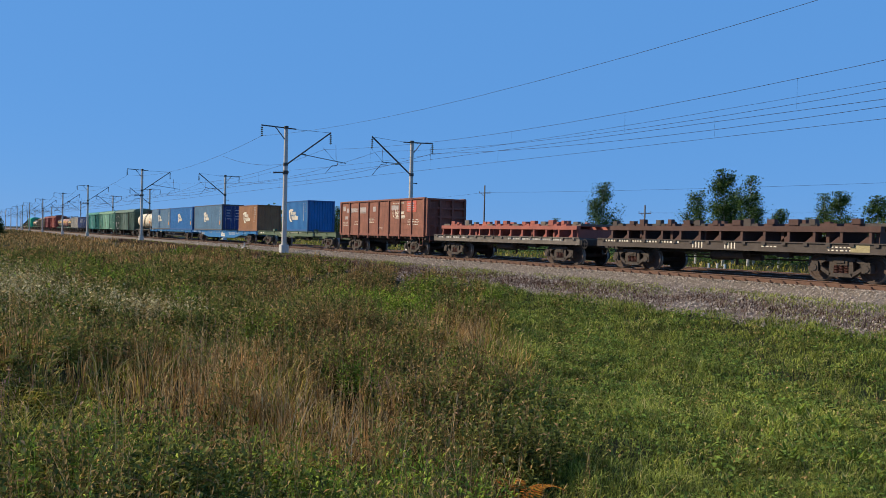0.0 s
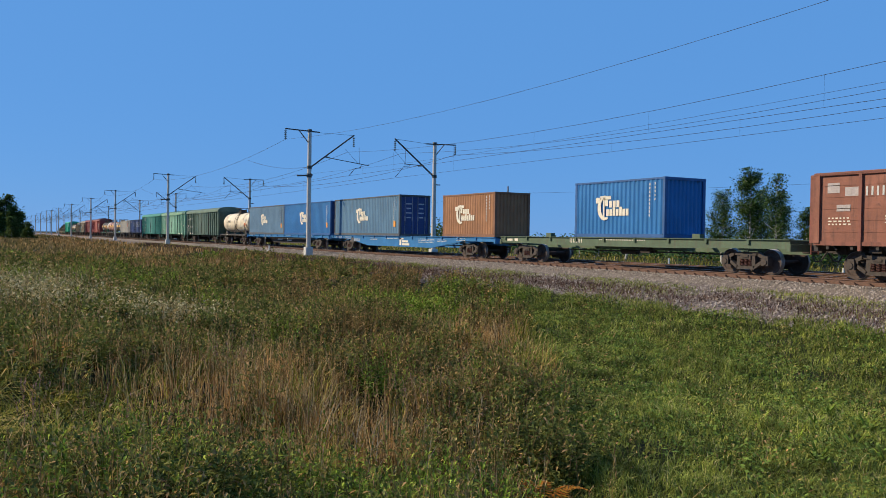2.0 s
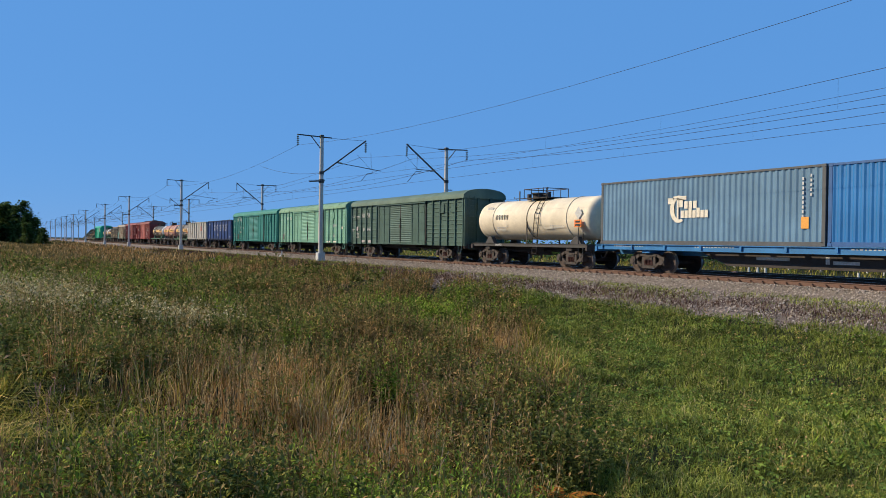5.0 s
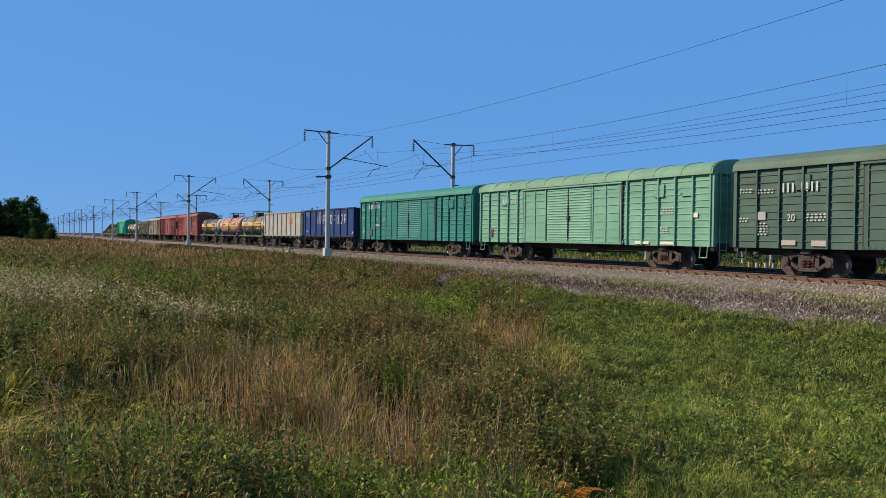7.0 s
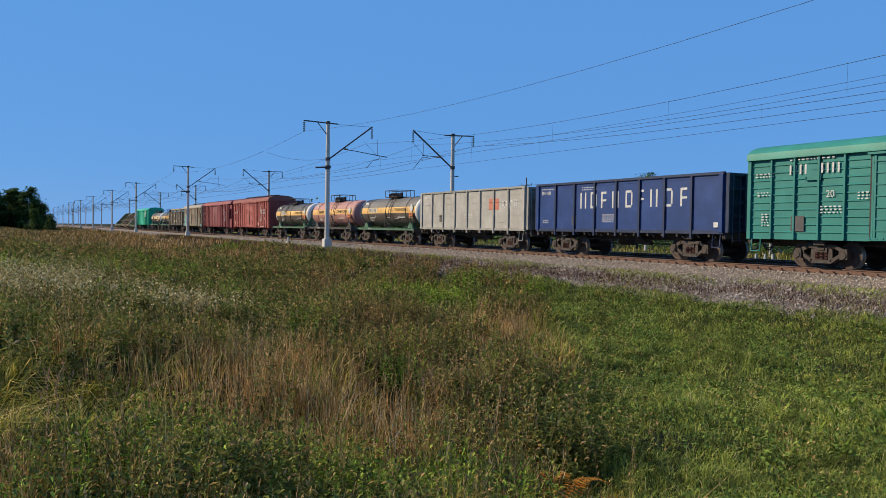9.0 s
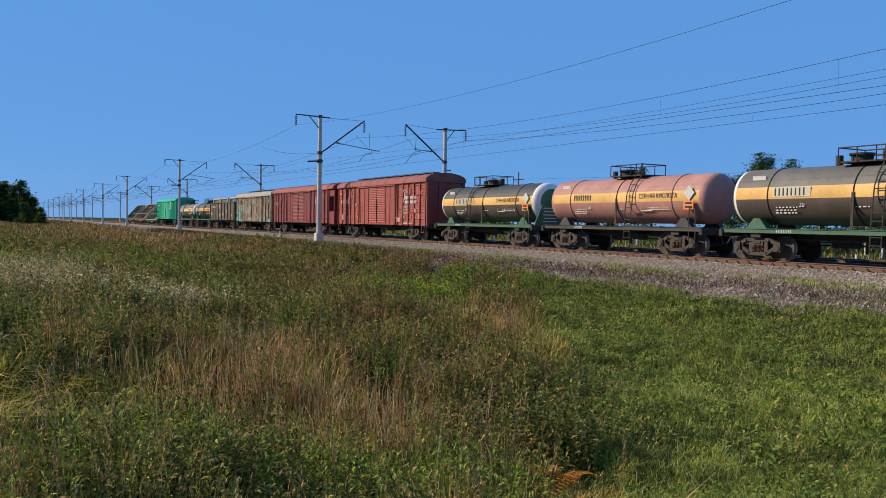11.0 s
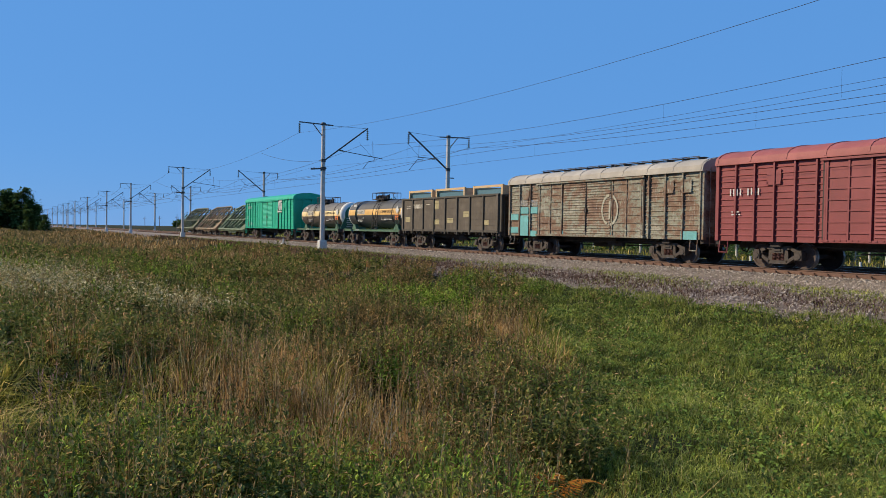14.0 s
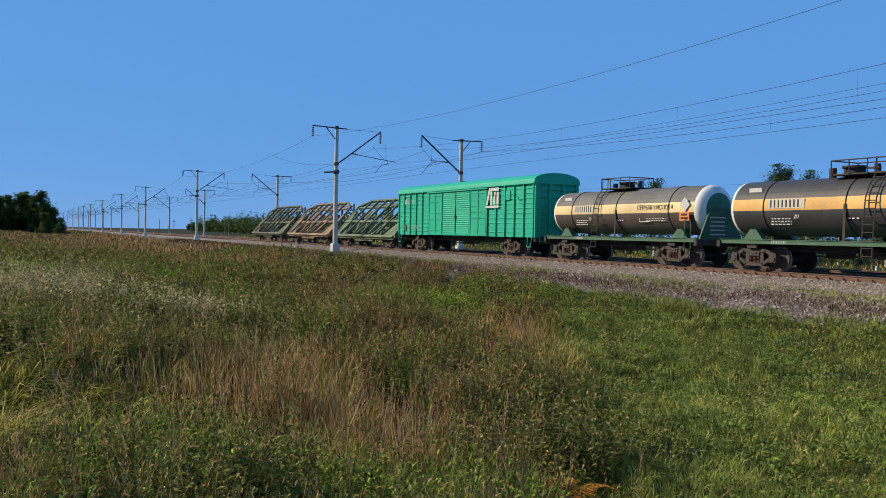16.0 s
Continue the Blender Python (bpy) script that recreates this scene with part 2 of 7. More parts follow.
def ground_z(x, y):
    x, y = np.asarray(x, float), np.asarray(y, float)
    z = lerp_table(y, PROFILE)
    wob = 0.12 * np.sin(x * 0.31 + y * 0.17) + 0.11 * np.sin(x * 0.83 - y * 0.55 + 1.3) + 0.09 * np.sin(x * 1.9 + y * 1.4) + 0.05 * np.sin(x * 2.9 - y * 3.3)
    wob = wob * np.where(x + 1.62 * (y - 5) + 5.2 > 0, 0.45, 1.0)
    off = np.clip(np.minimum(np.abs(y - 22.5), np.abs(y - 34)) / 4, 0, 1) * np.where((y > 22) & (y < 34.5), 0, 1)
    rise = 1.1 * np.clip(1 - np.hypot(x, y) / 4.2, 0, 1)
    dip = .42 * np.exp(-((x + 6.7) ** 2 + (y - 5.35) ** 2) / .8) + .35 * np.exp(-((x + 16.2) ** 2 / .8 + (y - 5.0) ** 2 / 1.4))
    return z + wob * off + rise - dip


gx = np.concatenate([np.geomspace(-3500, -90, 40), np.arange(-88, 24, 0.9), np.geomspace(26, 1500, 22)])
gy = np.concatenate([-np.geomspace(2500, 12, 24), np.arange(-11, 23.5, 0.7), np.arange(23.6, 38, 0.35), np.geomspace(38.5, 3500, 30)])
GX, GY = np.meshgrid(gx, gy, indexing="ij")
gv = np.stack([GX, GY, ground_z(GX, GY)], -1).reshape(-1, 3)
nyy = len(gy)
ii, jj = np.meshgrid(np.arange(len(gx) - 1), np.arange(nyy - 1), indexing="ij")
gf = np.stack([ii * nyy + jj, (ii + 1) * nyy + jj, (ii + 1) * nyy + jj + 1, ii * nyy + jj + 1], -1).reshape(-1, 4)
ground = new("ground", big_mesh("ground", gv, gf, SOIL))
ground.data.materials.append(BED)
mid = (GY[:-1, :-1] + GY[1:, 1:]).ravel() / 2
ground.data.materials.append(BANK)
ground.data.polygons.foreach_set("material_index", (((mid > 23.9) & (mid < 33.0)) + 2 * ((mid > 19.0) & (mid < 23.9))).astype(np.int32))
ground.data.polygons.foreach_set("use_smooth", np.ones(len(gf), bool))
tagged(ground, "weedy meadow falling from the railway embankment", "ground", kind="structure")


# ---- tracks
def rail_profile(y):
    return [(y - .075, -.18), (y + .075, -.18), (y + .075, -.165), (y + .01, -.14), (y + .01, -.045), (y + .036, -.03), (y + .036, -.004),
            (y + .028, 0), (y - .028, 0), (y - .036, -.004), (y - .036, -.03), (y - .01, -.045), (y - .01, -.14), (y - .075, -.165)]


def track(axis, label):
    road = tagged(new("railway_track"), label, "railway track", "running lines", "structure")
    road.location = (0, axis, 0)
    for side in (-1, 1):
        g = Geo().sweep(rail_profile(side * (GAUGE / 2 + .036)), -900, 60)
        for k in (7, 8):
            g.m[k - 1] = 1
        part("rail", g, [RAIL_RUST, RAIL_TOP], road, "rust-brown steel rail with a worn top")
    return road


near_track = track(YC, "near railway track with rusty rails on dark sleepers")
far_track = track(YC2, "second railway track in the shadow of the train")
# sleepers: singly along the stretch by the camera, joined farther off
one_sleeper = Geo().box((0, 0, -.265), (.25, 2.7, .15)).mesh("sleeper", [SLEEPER])
fix = Geo()
for side in (-1, 1):
    for out in (-1, 1):
        yy = side * (GAUGE / 2 + .036) + out * .13
        fix.box((0, yy, -.165), (.16, .13, .05)).tube((0, yy + out * .02, -.15), (0, yy + out * .02, -.075), .03, 6).box((0, yy, -.115), (.06, .10, .04))
fixing = fix.mesh("fastening", [RAIL_RUST])
PITCH = 0.545
n_near = 130
for road, m0 in ((near_track, 0), (far_track, 0.2)):
    rest, rest_fix = Geo(), Geo()
    for i in range(560):
        x = -6 - m0 - i * PITCH
        if i < n_near:
            part("sleeper", one_sleeper, SLEEPER, road).location = (x, 0, 0)
            part("fastening", fixing, RAIL_RUST, road).location = (x, 0, 0)
        else:
            rest.box((x, 0, -.265), (.25, 2.7, .15))
            for side in (-1, 1):
                rest_fix.box((x, side * .8, -.13), (.14, .36, .10))
    part("far_sleepers", rest, SLEEPER, road)["kind"] = "stuff"
    part("far_fastenings", rest_fix, RAIL_RUST, road)["kind"] = "stuff"


def rubble(name, n, xs, ys, size, sink, mat, label, seed, near=-8.0):
    """Loose stones: squashed octahedra, smaller and denser towards the camera's end."""
    rng = np.random.default_rng(seed)
    u = rng.random(n)
    x = xs[1] - (xs[1] - xs[0]) * u ** 1.7
    y = rng.uniform(ys[0], ys[1], n)
    keep = np.ones(n, bool)
    for a in (YC, YC2):
        for s in (-1, 1):
            keep &= np.abs(y - a - s * (GAUGE / 2 + .036)) > .11
    x, y = x[keep], y[keep]
    k = len(x)
    r = size * rng.uniform(.5, 1.25, k) * (1 + np.abs(x) / 90)
    base = np.array([(1, 0, 0), (0, 1, 0), (-1, 0, 0), (0, -1, 0), (0, 0, .8), (0, 0, -.8)])
    a = rng.uniform(0, 6.28, k)
    c, s = np.cos(a), np.sin(a)
    p = base[None] * (1 + rng.uniform(-.35, .35, (k, 6, 3)))
    px_, py_ = p[..., 0] * c[:, None] - p[..., 1] * s[:, None], p[..., 0] * s[:, None] + p[..., 1] * c[:, None]
    tilt = rng.uniform(-.5, .5, k)[:, None]
    v = np.stack([px_, py_, p[..., 2] + tilt * px_], -1) * r[:, None, None]
    v += np.stack([x, y, ground_z(x, y) - sink + r * .3], -1)[:, None, :]
    f = np.array([(0, 1, 4), (1, 2, 4), (2, 3, 4), (3, 0, 4), (1, 0, 5), (2, 1, 5), (3, 2, 5), (0, 3, 5)])
    faces = (np.arange(k)[:, None, None] * 6 + f[None]).reshape(-1, 3)
    ob = new(name, big_mesh(name, v.reshape(-1, 3), faces, mat))
    return tagged(ob, label, "gravel", kind="stuff")


rubble("ballast_stones", 17000, (-110, -6), (23.6, 25.3), .032, .0, BALLAST, "grey-brown crushed stone ballast beside the rails", 5)
rubble("track_stones", 6000, (-60, -6), (25.6, 28.4), .030, .02, BALLAST, "grey-brown crushed stone between the rails", 7)
rubble("spilled_stones", 8500, (-38, -6), (18.9, 23.4), .038, .0, BALLAST, "pale stones scattered down the embankment", 6)


# ---- overhead line
def insulator_string(geo, top, length, slot):
    n = 5
    for i in range(n):
        z = top[2] - length * (i + .7) / n
        geo.tube((top[0], top[1], z), (top[0], top[1], z - length / n * .55), .12, 8, slot, .05)
    geo.tube(top, (top[0], top[1], top[2] - length), .02, 5, slot)


def mast(x, y, inward, foot_z, near):
    """Concrete mast; inward is +1 when the track lies towards +y."""
    m = tagged(new("catenary_mast"), "round concrete catenary mast with steel arms and insulators" if near else "round concrete catenary mast beyond the second track",
               "mast", "catenary masts")
    m.location = (x, y, 0)
    i = inward
    top, root, tip, reach = (9.92, 6.82, 9.72, 3.95) if near else (9.42, 6.50, 9.46, 3.85)
    part("pole", Geo().tube((0, 0, foot_z + .3), (0, 0, top), .21, 14, 0, .15), CONCRETE, m, "grey concrete pole", smooth=True)
    part("footing", Geo().box((0, 0, foot_z + .25), (.62, .62, .95)), WHITEWASH, m, "whitewashed concrete footing", bevel=.04)
    g = Geo().bar((0, -i * 2.1, top - .10), (0, i * .85, top - .19), .08, .09)
    g.bar((0, -i * .95, top - .12), (0, -i * .12, top - 1.1), .06, .06)
    g.tube((0, 0, top - .22), (0, 0, top - .02), .19, 10)
    part("crossarm", g, STEEL_DARK, m, "dark steel crossarm")
    g = Geo().bar((0, i * .12, root), (0, i * reach, tip), .09, .11)
    g.tube((0, 0, root - .15), (0, 0, root + .1), .21, 10)
    g.tube((0, i * (reach - .06), tip - .03), (0, i * .12, top - .22), .014, 5)
    part("cantilever", g, STEEL_DARK, m, "slanting dark steel cantilever")
    # the strut that holds the contact wire, with its hangers and the bent registration arm
    c0 = (tip - root) / reach
    s0, s1 = (1.3, 5.35) if near else (1.15, 2.95)
    z0, z1 = root + c0 * s0 - .05, root + c0 * s0 - (.55 if near else .0)
    g = Geo().tube((0, i * s0, z0), (0, i * s1, z1), .032, 6)
    h0 = s0 + (s1 - s0) * (.78 if near else .95)
    hz = z0 + (z1 - z0) * (.78 if near else .95)
    g.tube((0, i * h0, hz), (0, i * (h0 - .05), hz + 1.35), .016, 5).tube((0, i * (h0 - .1), hz), (0, i * (h0 - 1.3 if near else h0 + 1.1), hz + 1.15), .013, 5)
    part("steady_arm", g, STEEL_DARK, m)
    g = Geo()
    for k in range(4):
        g.tube((0, i * (s0 + .12 + .09 * k), z0 - .01 * k), (0, i * (s0 + .17 + .09 * k), z0 - .01 * k), .075, 8)
    part("strut_insulator", g, GLASS_INSULATOR, m)
    a0 = s1 - .7 if near else s1 - .5
    g = Geo().path([(0, i * a0, z1 + .08), (0, i * (a0 - .1), z1 - .22), (0, i * (a0 - .6), z1 - .30), (0, i * (a0 - 1.15), 6.25)] if near else
                   [(0, i * a0, z1), (0, i * a0, z1 - .15), (0, i * (a0 + .5), z1 - .2), (0, i * (a0 + 1.3), 6.25)], .024, 5)
    part("registration_arm", g, STEEL_DARK, m)
    if near:
        part("bracket", Geo().bar((0, -i * 1.05, 6.05), (0, i * .28, 6.17), .11, .12).tube((0, 0, 5.97), (0, 0, 6.27), .23, 10), STEEL_DARK, m)
    else:
        part("bracket", Geo().bar((0, 0, 5.75), (0, -i * .6, 5.75), .08, .08), STEEL_DARK, m)
    g = Geo()
    insulator_string(g, (0, i * (reach - .03), tip - .1), .85, 0)
    part("insulator", g, GLASS_INSULATOR, m)
    g = Geo()
    insulator_string(g, (0, -i * 2.05, top - .15), .8, 0)
    part("insulator", g, GLASS_INSULATOR, m)
    return m


for x in MASTS:
    mast(x, MAST_Y, 1, -.5, True)
for x in MASTS2:
    mast(x, MAST_Y2, -1, -.55, False)


def span(a, b, sag, n=12):
    a, b = Vector(a), Vector(b)
    return [a.lerp(b, k / n) - Vector((0, 0, 4 * sag * (k / n) * (1 - k / n))) for k in range(n + 1)]


def line_wire(xs, y, z, sag, r, name, label, zig=0.0):
    g = Geo()
    xs = (xs[0] + 58,) + tuple(xs)
    for k, (a, b) in enumerate(zip(xs, xs[1:])):
        far = 1 + max(0, -b - 60) / 160
        s = zig if k % 2 else -zig
        g.path(span((a, y + s, z), (b, y - s, z), sag), r * far, 5)
    ob = new(name, g.mesh(name, [WIRE]))
    return tagged(ob, label, "wire", "overhead wires", "structure")


for x in MASTS[1:4]:
    jump = Geo().path(span((x - 11, MAST_Y - 2.05, 8.1), (x, MAST_Y - .15, 6.8), .35), .012, 5)
    tagged(new("jumper_wire", jump.mesh("jumper_wire", [WIRE])), "slack jumper wire from the feeder to the mast", "wire", "overhead wires", "structure")
line_wire(MASTS, MAST_Y - 2.05, 8.95, 1.1, .008, "feeder_wire", "dark feeder wire sagging between the masts")
line_wire(MASTS2, MAST_Y2 + 2.05, 8.45, 1.0, .012, "feeder_wire", "dark feeder wire beyond the second track")
for ax, ms in ((YC, MASTS), (YC2, MASTS2)):
    line_wire(ms, ax, 8.25, 1.15, .009, "messenger_wire", "messenger wire above the track")
    line_wire(ms, ax, 6.2, .05, .009, "contact_wire", "contact wire above the track", .3)
    g = Geo()
    for a, b in zip((ms[0] + 58,) + ms, ms[:5]):
        for k in range(1, 7):
            t = k / 7
            x = a + (b - a) * t
            g.tube((x, ax, 8.25 - 4.6 * t * (1 - t)), (x, ax, 6.2), .0035, 4)
    tagged(new("dropper_wires", g.mesh("dropper_wires", [WIRE])), "thin droppers between messenger and contact wire", "wire", "overhead wires", "stuff")
line_wire(MASTS, MAST_Y - 1.0, 6.15, .55, .0055, "signal_wire", "thin wire on the mast brackets")


# ---- small things by the line
def marker_post(x, y, z, h):
    p = tagged(new("marker_post"), "small white concrete marker post beside the rails", "post", "track markers")
    p.location = (x, y, z)
    part("base", Geo().box((0, 0, .06), (.55, .4, .22)), WHITEWASH, p, bevel=.03)
    part("stub", Geo().tube((0, 0, .1), (0, 0, h), .10, 10, 0, .08), WHITEWASH, p, "white stub with a dark cap", smooth=True)
    part("cap", Geo().tube((0, 0, h), (0, 0, h + .06), .09, 10), STEEL_DARK, p)


marker_post(-77.0, 23.9, -.45, .6)
marker_post(-52.5, 33.2, -.5, .75)


def stub_posts(x, y, n):
    p = tagged(new("cable_posts"), "short white posts beyond the tracks", "post", "track markers")
    p.location = (x, y, ground_z(x, y).item())
    for k in range(n):
        part("post", Geo().tube((k * .55, 0, -.1), (k * .55 + .05 * (k % 2), 0, 1.0), .06, 8), WHITEWASH, p)


for x, n in ((-24.5, 1), (-19.5, 3), (-36, 1), (-31.0, 3)):
    stub_posts(x, 36.0, n)


def power_pole(x, y, h):
    p = tagged(new("utility_pole"), "grey timber utility pole with a short crossarm", "pole", "utility poles")
    p.location = (x, y, ground_z(x, y).item())
    part("shaft", Geo().tube((0, 0, -.2), (0, 0, h), .15, 9, 0, .11), TIMBER, p, smooth=True)
    g = Geo().bar((-.75, -.6, h - 1.25), (.75, .6, h - 1.25), .10, .12).bar((-.5, -.4, h - 1.25), (0, 0, h - 1.9), .05, .05)
    part("crossarm", g, TIMBER, p)
    for k in (-.7, .7):
        part("insulator", Geo().tube((k, k * .8, h - 1.2), (k, k * .8, h - .95), .05, 7), GLASS_INSULATOR, p)
    return p


POLES = [(-111.6, 75, 11.2), (-92, 92, 8.2), (-267, 60, 7.6), (-300, 66, 7.0), (-345, 62, 7.2), (-400, 64, 7.2), (-232, 62, 7.4), (-460, 66, 7.4)]
for x, y, h in POLES:
    power_pole(x, y, h)
g = Geo()
for a, b in (((-111.6, 75, 8.6), (40, 86, 8.6)), ((-111.6, 75, 8.6), (-267, 60, 5.2)), ((-92, 92, 5.6), (60, 80, 6.4))):
    g.path(span(a, b, 1.0), .012, 4)
tagged(new("field_wires", g.mesh("field_wires", [WIRE])), "thin wires between utility poles", "wire", "overhead wires", "structure")


# ---- the train: x positions are those of each wagon's middle at 8 s
SPEED, GAIN = 19.573, 0.0546


def way_at(t):
    return SPEED * (t - 8) + GAIN * (t - 8) ** 2 / 2


TRAIN, WHEELS = [], []
GRIME = two_tone("underframe_grime", (0.022, 0.018, 0.016), (0.06, 0.048, 0.042), 5, 0.85, 0.3, 0.004)
BOGIE_IRON = two_tone("bogie_iron", (0.028, 0.022, 0.019), (0.075, 0.056, 0.045), 6, 0.8, 0.4, 0.005)
SPRING_RED = two_tone("spring_red", (0.06, 0.022, 0.017), (0.12, 0.045, 0.033), 7, 0.8, 0.3, 0.004)
WHEEL_DISC = two_tone("wheel_disc", (0.035, 0.025, 0.02), (0.085, 0.053, 0.042), 5, 0.75, 0.3, 0.004)
TREAD = two_tone("wheel_tread", (0.20, 0.185, 0.175), (0.32, 0.30, 0.285), 8, 0.45, 0.05, 0.001, metal=0.6)
WHITE_PAINT = two_tone("white_stencil", (0.40, 0.39, 0.37), (0.62, 0.61, 0.58), 9, 0.7, 0.1, 0.001)
CREAM_PAINT = two_tone("cream_stencil", (0.60, 0.54, 0.42), (0.80, 0.73, 0.60), 6, 0.7, 0.1, 0.001)
BLACK_PAINT = two_tone("black_stencil", (0.012, 0.012, 0.012), (0.03, 0.028, 0.026), 9, 0.7, 0.1, 0.001)
ORANGE_PLATE = two_tone("orange_plate", (0.75, 0.16, 0.02), (0.85, 0.24, 0.04), 9, 0.6, 0.1, 0.001)
RED_PATCH = two_tone("red_patch", (0.45, 0.07, 0.05), (0.62, 0.12, 0.08), 5, 0.7, 0.1, 0.001)
GREY_PATCH = two_tone("grey_patch", (0.30, 0.26, 0.25), (0.48, 0.42, 0.40), 5, 0.8, 0.1, 0.001)
DARK_PATCH = two_tone("dark_patch", (0.05, 0.05, 0.05), (0.10, 0.09, 0.09), 5, 0.8, 0.1, 0.001)

# bogie meshes, made once
WR = 0.4785


def bogie_meshes():
    g = Geo()
    for s in (-1, 1):
        y0, y1 = s * .95, s * 1.11
        # side frame as chords and columns, leaving the openings free
        for a, b, w in (((-1.06, .56), (-.80, .62), .16), ((-.84, .63), (-.52, .79), .13), ((-.56, .78), (.56, .78), .13), ((.52, .79), (.84, .63), .13),
                        ((.80, .62), (1.06, .56), .16), ((-.78, .50), (-.38, .25), .12), ((-.42, .25), (.42, .25), .13), ((.38, .25), (.78, .50), .12),
                        ((-.36, .28), (-.33, .76), .11), ((.36, .28), (.33, .76), .11), ((-.80, .44), (-.74, .62), .12), ((.80, .44), (.74, .62), .12)):
            g.bar((a[0], (y0 + y1) / 2, a[1]), (b[0], (y0 + y1) / 2, b[1]), .17, w)
        g.box((0, s * 1.03, .66), (.50, .20, .16))
        g.box((0, s * 1.13, .69), (.30, .06, .08))
    g.box((0, 0, .66), (.46, 2.1, .24))
    for x in (-.60, .60):
        g.box((x, 0, .42), (.10, 1.7, .12))
    for x in (-.42, .42):
        for s in (-1, 1):
            g.box((x, s * .79, .48), (.07, .14, .34))
    frame_me = g.mesh("bogie", [BOGIE_IRON])
    axle_me = {}
    for s in (-1, 1):
        b = Geo()
        b.box((0, s * 1.06, WR), (.30, .26, .27)).tube((0, s * 1.17, WR), (0, s * 1.22, WR), .115, 10).box((0, s * 1.05, WR + .17), (.24, .22, .10))
        axle_me[s] = b.mesh("axle_box", [BOGIE_IRON])
    coil = [(.073 * math.cos(k * .9), .073 * math.sin(k * .9), .30 + .26 * k / 34) for k in range(35)]
    spring_me = Geo().path(coil, .017, 4).tube((0, 0, .30), (0, 0, .56), .045, 7).mesh("spring", [SPRING_RED])
    w = Geo().tube((0, -1.05, 0), (0, 1.05, 0), .085, 10)
    for s in (-1, 1):
        prof = [(.83, .09), (.83, .15), (.80, .17), (.785, .36), (.825, .40), (.825, .462), (.815, .474), (.72, .4785), (.70, .505), (.675, .505), (.67, .48), (.68, .40),
                (.735, .37), (.74, .17), (.69, .15), (.69, .09)]
        slots = [0, 0, 0, 0, 0, 1, 1, 1, 1, 0, 0, 0, 0, 0, 0]
        w.lathe([(s * a, r) for a, r in prof], n=28, slots=slots)
    wheel_me = w.mesh("wheel_set", [WHEEL_DISC, TREAD], True)
    wheel_me.set_sharp_from_angle(angle=radians(30))
    return frame_me, axle_me, spring_me, wheel_me


FRAME_ME, AXLE_ME, SPRING_ME, WHEEL_ME = bogie_meshes()
HOOK = Geo()
HOOK.box((.30, 0, 1.04), (.60, .22, .22)).box((.66, .06, 1.04), (.26, .34, .34)).box((.80, -.16, 1.04), (.16, .12, .30)).box((-.15, 0, 1.02), (.5, .42, .36))
HOOK.path([(.1, .5, .95), (.35, .5, .6), (.62, .45, .55), (.85, .3, .75)], .03, 6)
HOOK_ME = HOOK.mesh("coupler", [GRIME])
COUP2 = Matrix.Rotation(math.pi, 4, "Z")


def running_gear(w, half, pivot, body_z=1.0, sill=GRIME, belly=True):
    """Bogies with wheels, couplers, centre sill and brake gear under a wagon."""
    for x in (-pivot, pivot):
        bogie = part("bogie", FRAME_ME, BOGIE_IRON, w, "rusty cast-iron two-axle bogie")
        bogie.location = (x, 0, 0)
        for s in (-1, 1):
            for dx in (-.19, 0, .19):
                part("spring", SPRING_ME, SPRING_RED, bogie, "rusty red coil spring").location = (dx, s * 1.05, 0)
        for a in (-.925, .925):
            for s in (-1, 1):
                part("axle_box", AXLE_ME[s], BOGIE_IRON, bogie).location = (a, 0, 0)
            ws = part("wheel_set", WHEEL_ME, WHEEL_DISC, bogie, "rusty wheels with bright worn treads")
            WHEELS.append((ws, a))
    for s in (-1, 1):
        c = part("coupler", HOOK_ME, GRIME, w)
        c.matrix_basis = Matrix.Translation((s * half, 0, 0)) @ (COUP2 if s < 0 else Matrix())
    g = Geo().box((0, 0, body_z - .10), (2 * half - .2, .36, .34))
    for s in (-1, 1):
        g.box((s * pivot, 0, body_z - .08), (.45, 2.5, .20)).box((s * (half - .08), 0, body_z - .02), (.16, 2.8, .26))
    part("underframe", g, sill, w)
    if belly:
        g = Geo().tube((-1.7, .35, .72), (-.75, .35, .72), .19, 10).box((.6, -.45, .78), (.55, .3, .3)).tube((-2.6, -.3, .74), (-.4, -.3, .74), .025, 5)
        g.tube((.8, -.5, .70), (1.35, -.5, .70), .11, 9).bar((-2.9, .1, .62), (2.9, .1, .66), .05, .06)
        g.box((-.2, 0, .62), (.08, .08, .5)).path([(-pivot + 1, -.8, .85), (-1, -.9, .80), (1, -.9, .82), (pivot - 1, -.8, .86)], .022, 5)
        part("brake_gear", g, GRIME, w)


def wagon(name, label, category="freight wagon"):
    return tagged(new(name), label, category, "wagons of the freight train")


def letters(parent, s, x, z, y, size, mat, label="", squeeze=1.0):
    cu = bpy.data.curves.new("lettering", "FONT")
    cu.body, cu.size, cu.extrude = s, size, 0.002
    tmp = new("lettering", cu)
    me = bpy.data.meshes.new_from_object(tmp)
    bpy.data.objects.remove(tmp)
    me.materials.clear()
    me.materials.append(mat)
    ob = part("lettering", me, mat, parent, label)
    ob.matrix_basis = Matrix.Translation((x, y, z)) @ Matrix.Rotation(math.pi / 2, 4, "X") @ Matrix.Diagonal((squeeze, 1, 1, 1))
    return ob


def marks(parent, rects, y, mat, label=""):
    """Flat painted bars: (x, z, width, height) from their lower left corners."""
    g = Geo()
    for x, z, w, h in rects:
        g.box((x + w / 2, y, z + h / 2), (w, .006, h))
    return part("lettering", g, mat, parent, label)


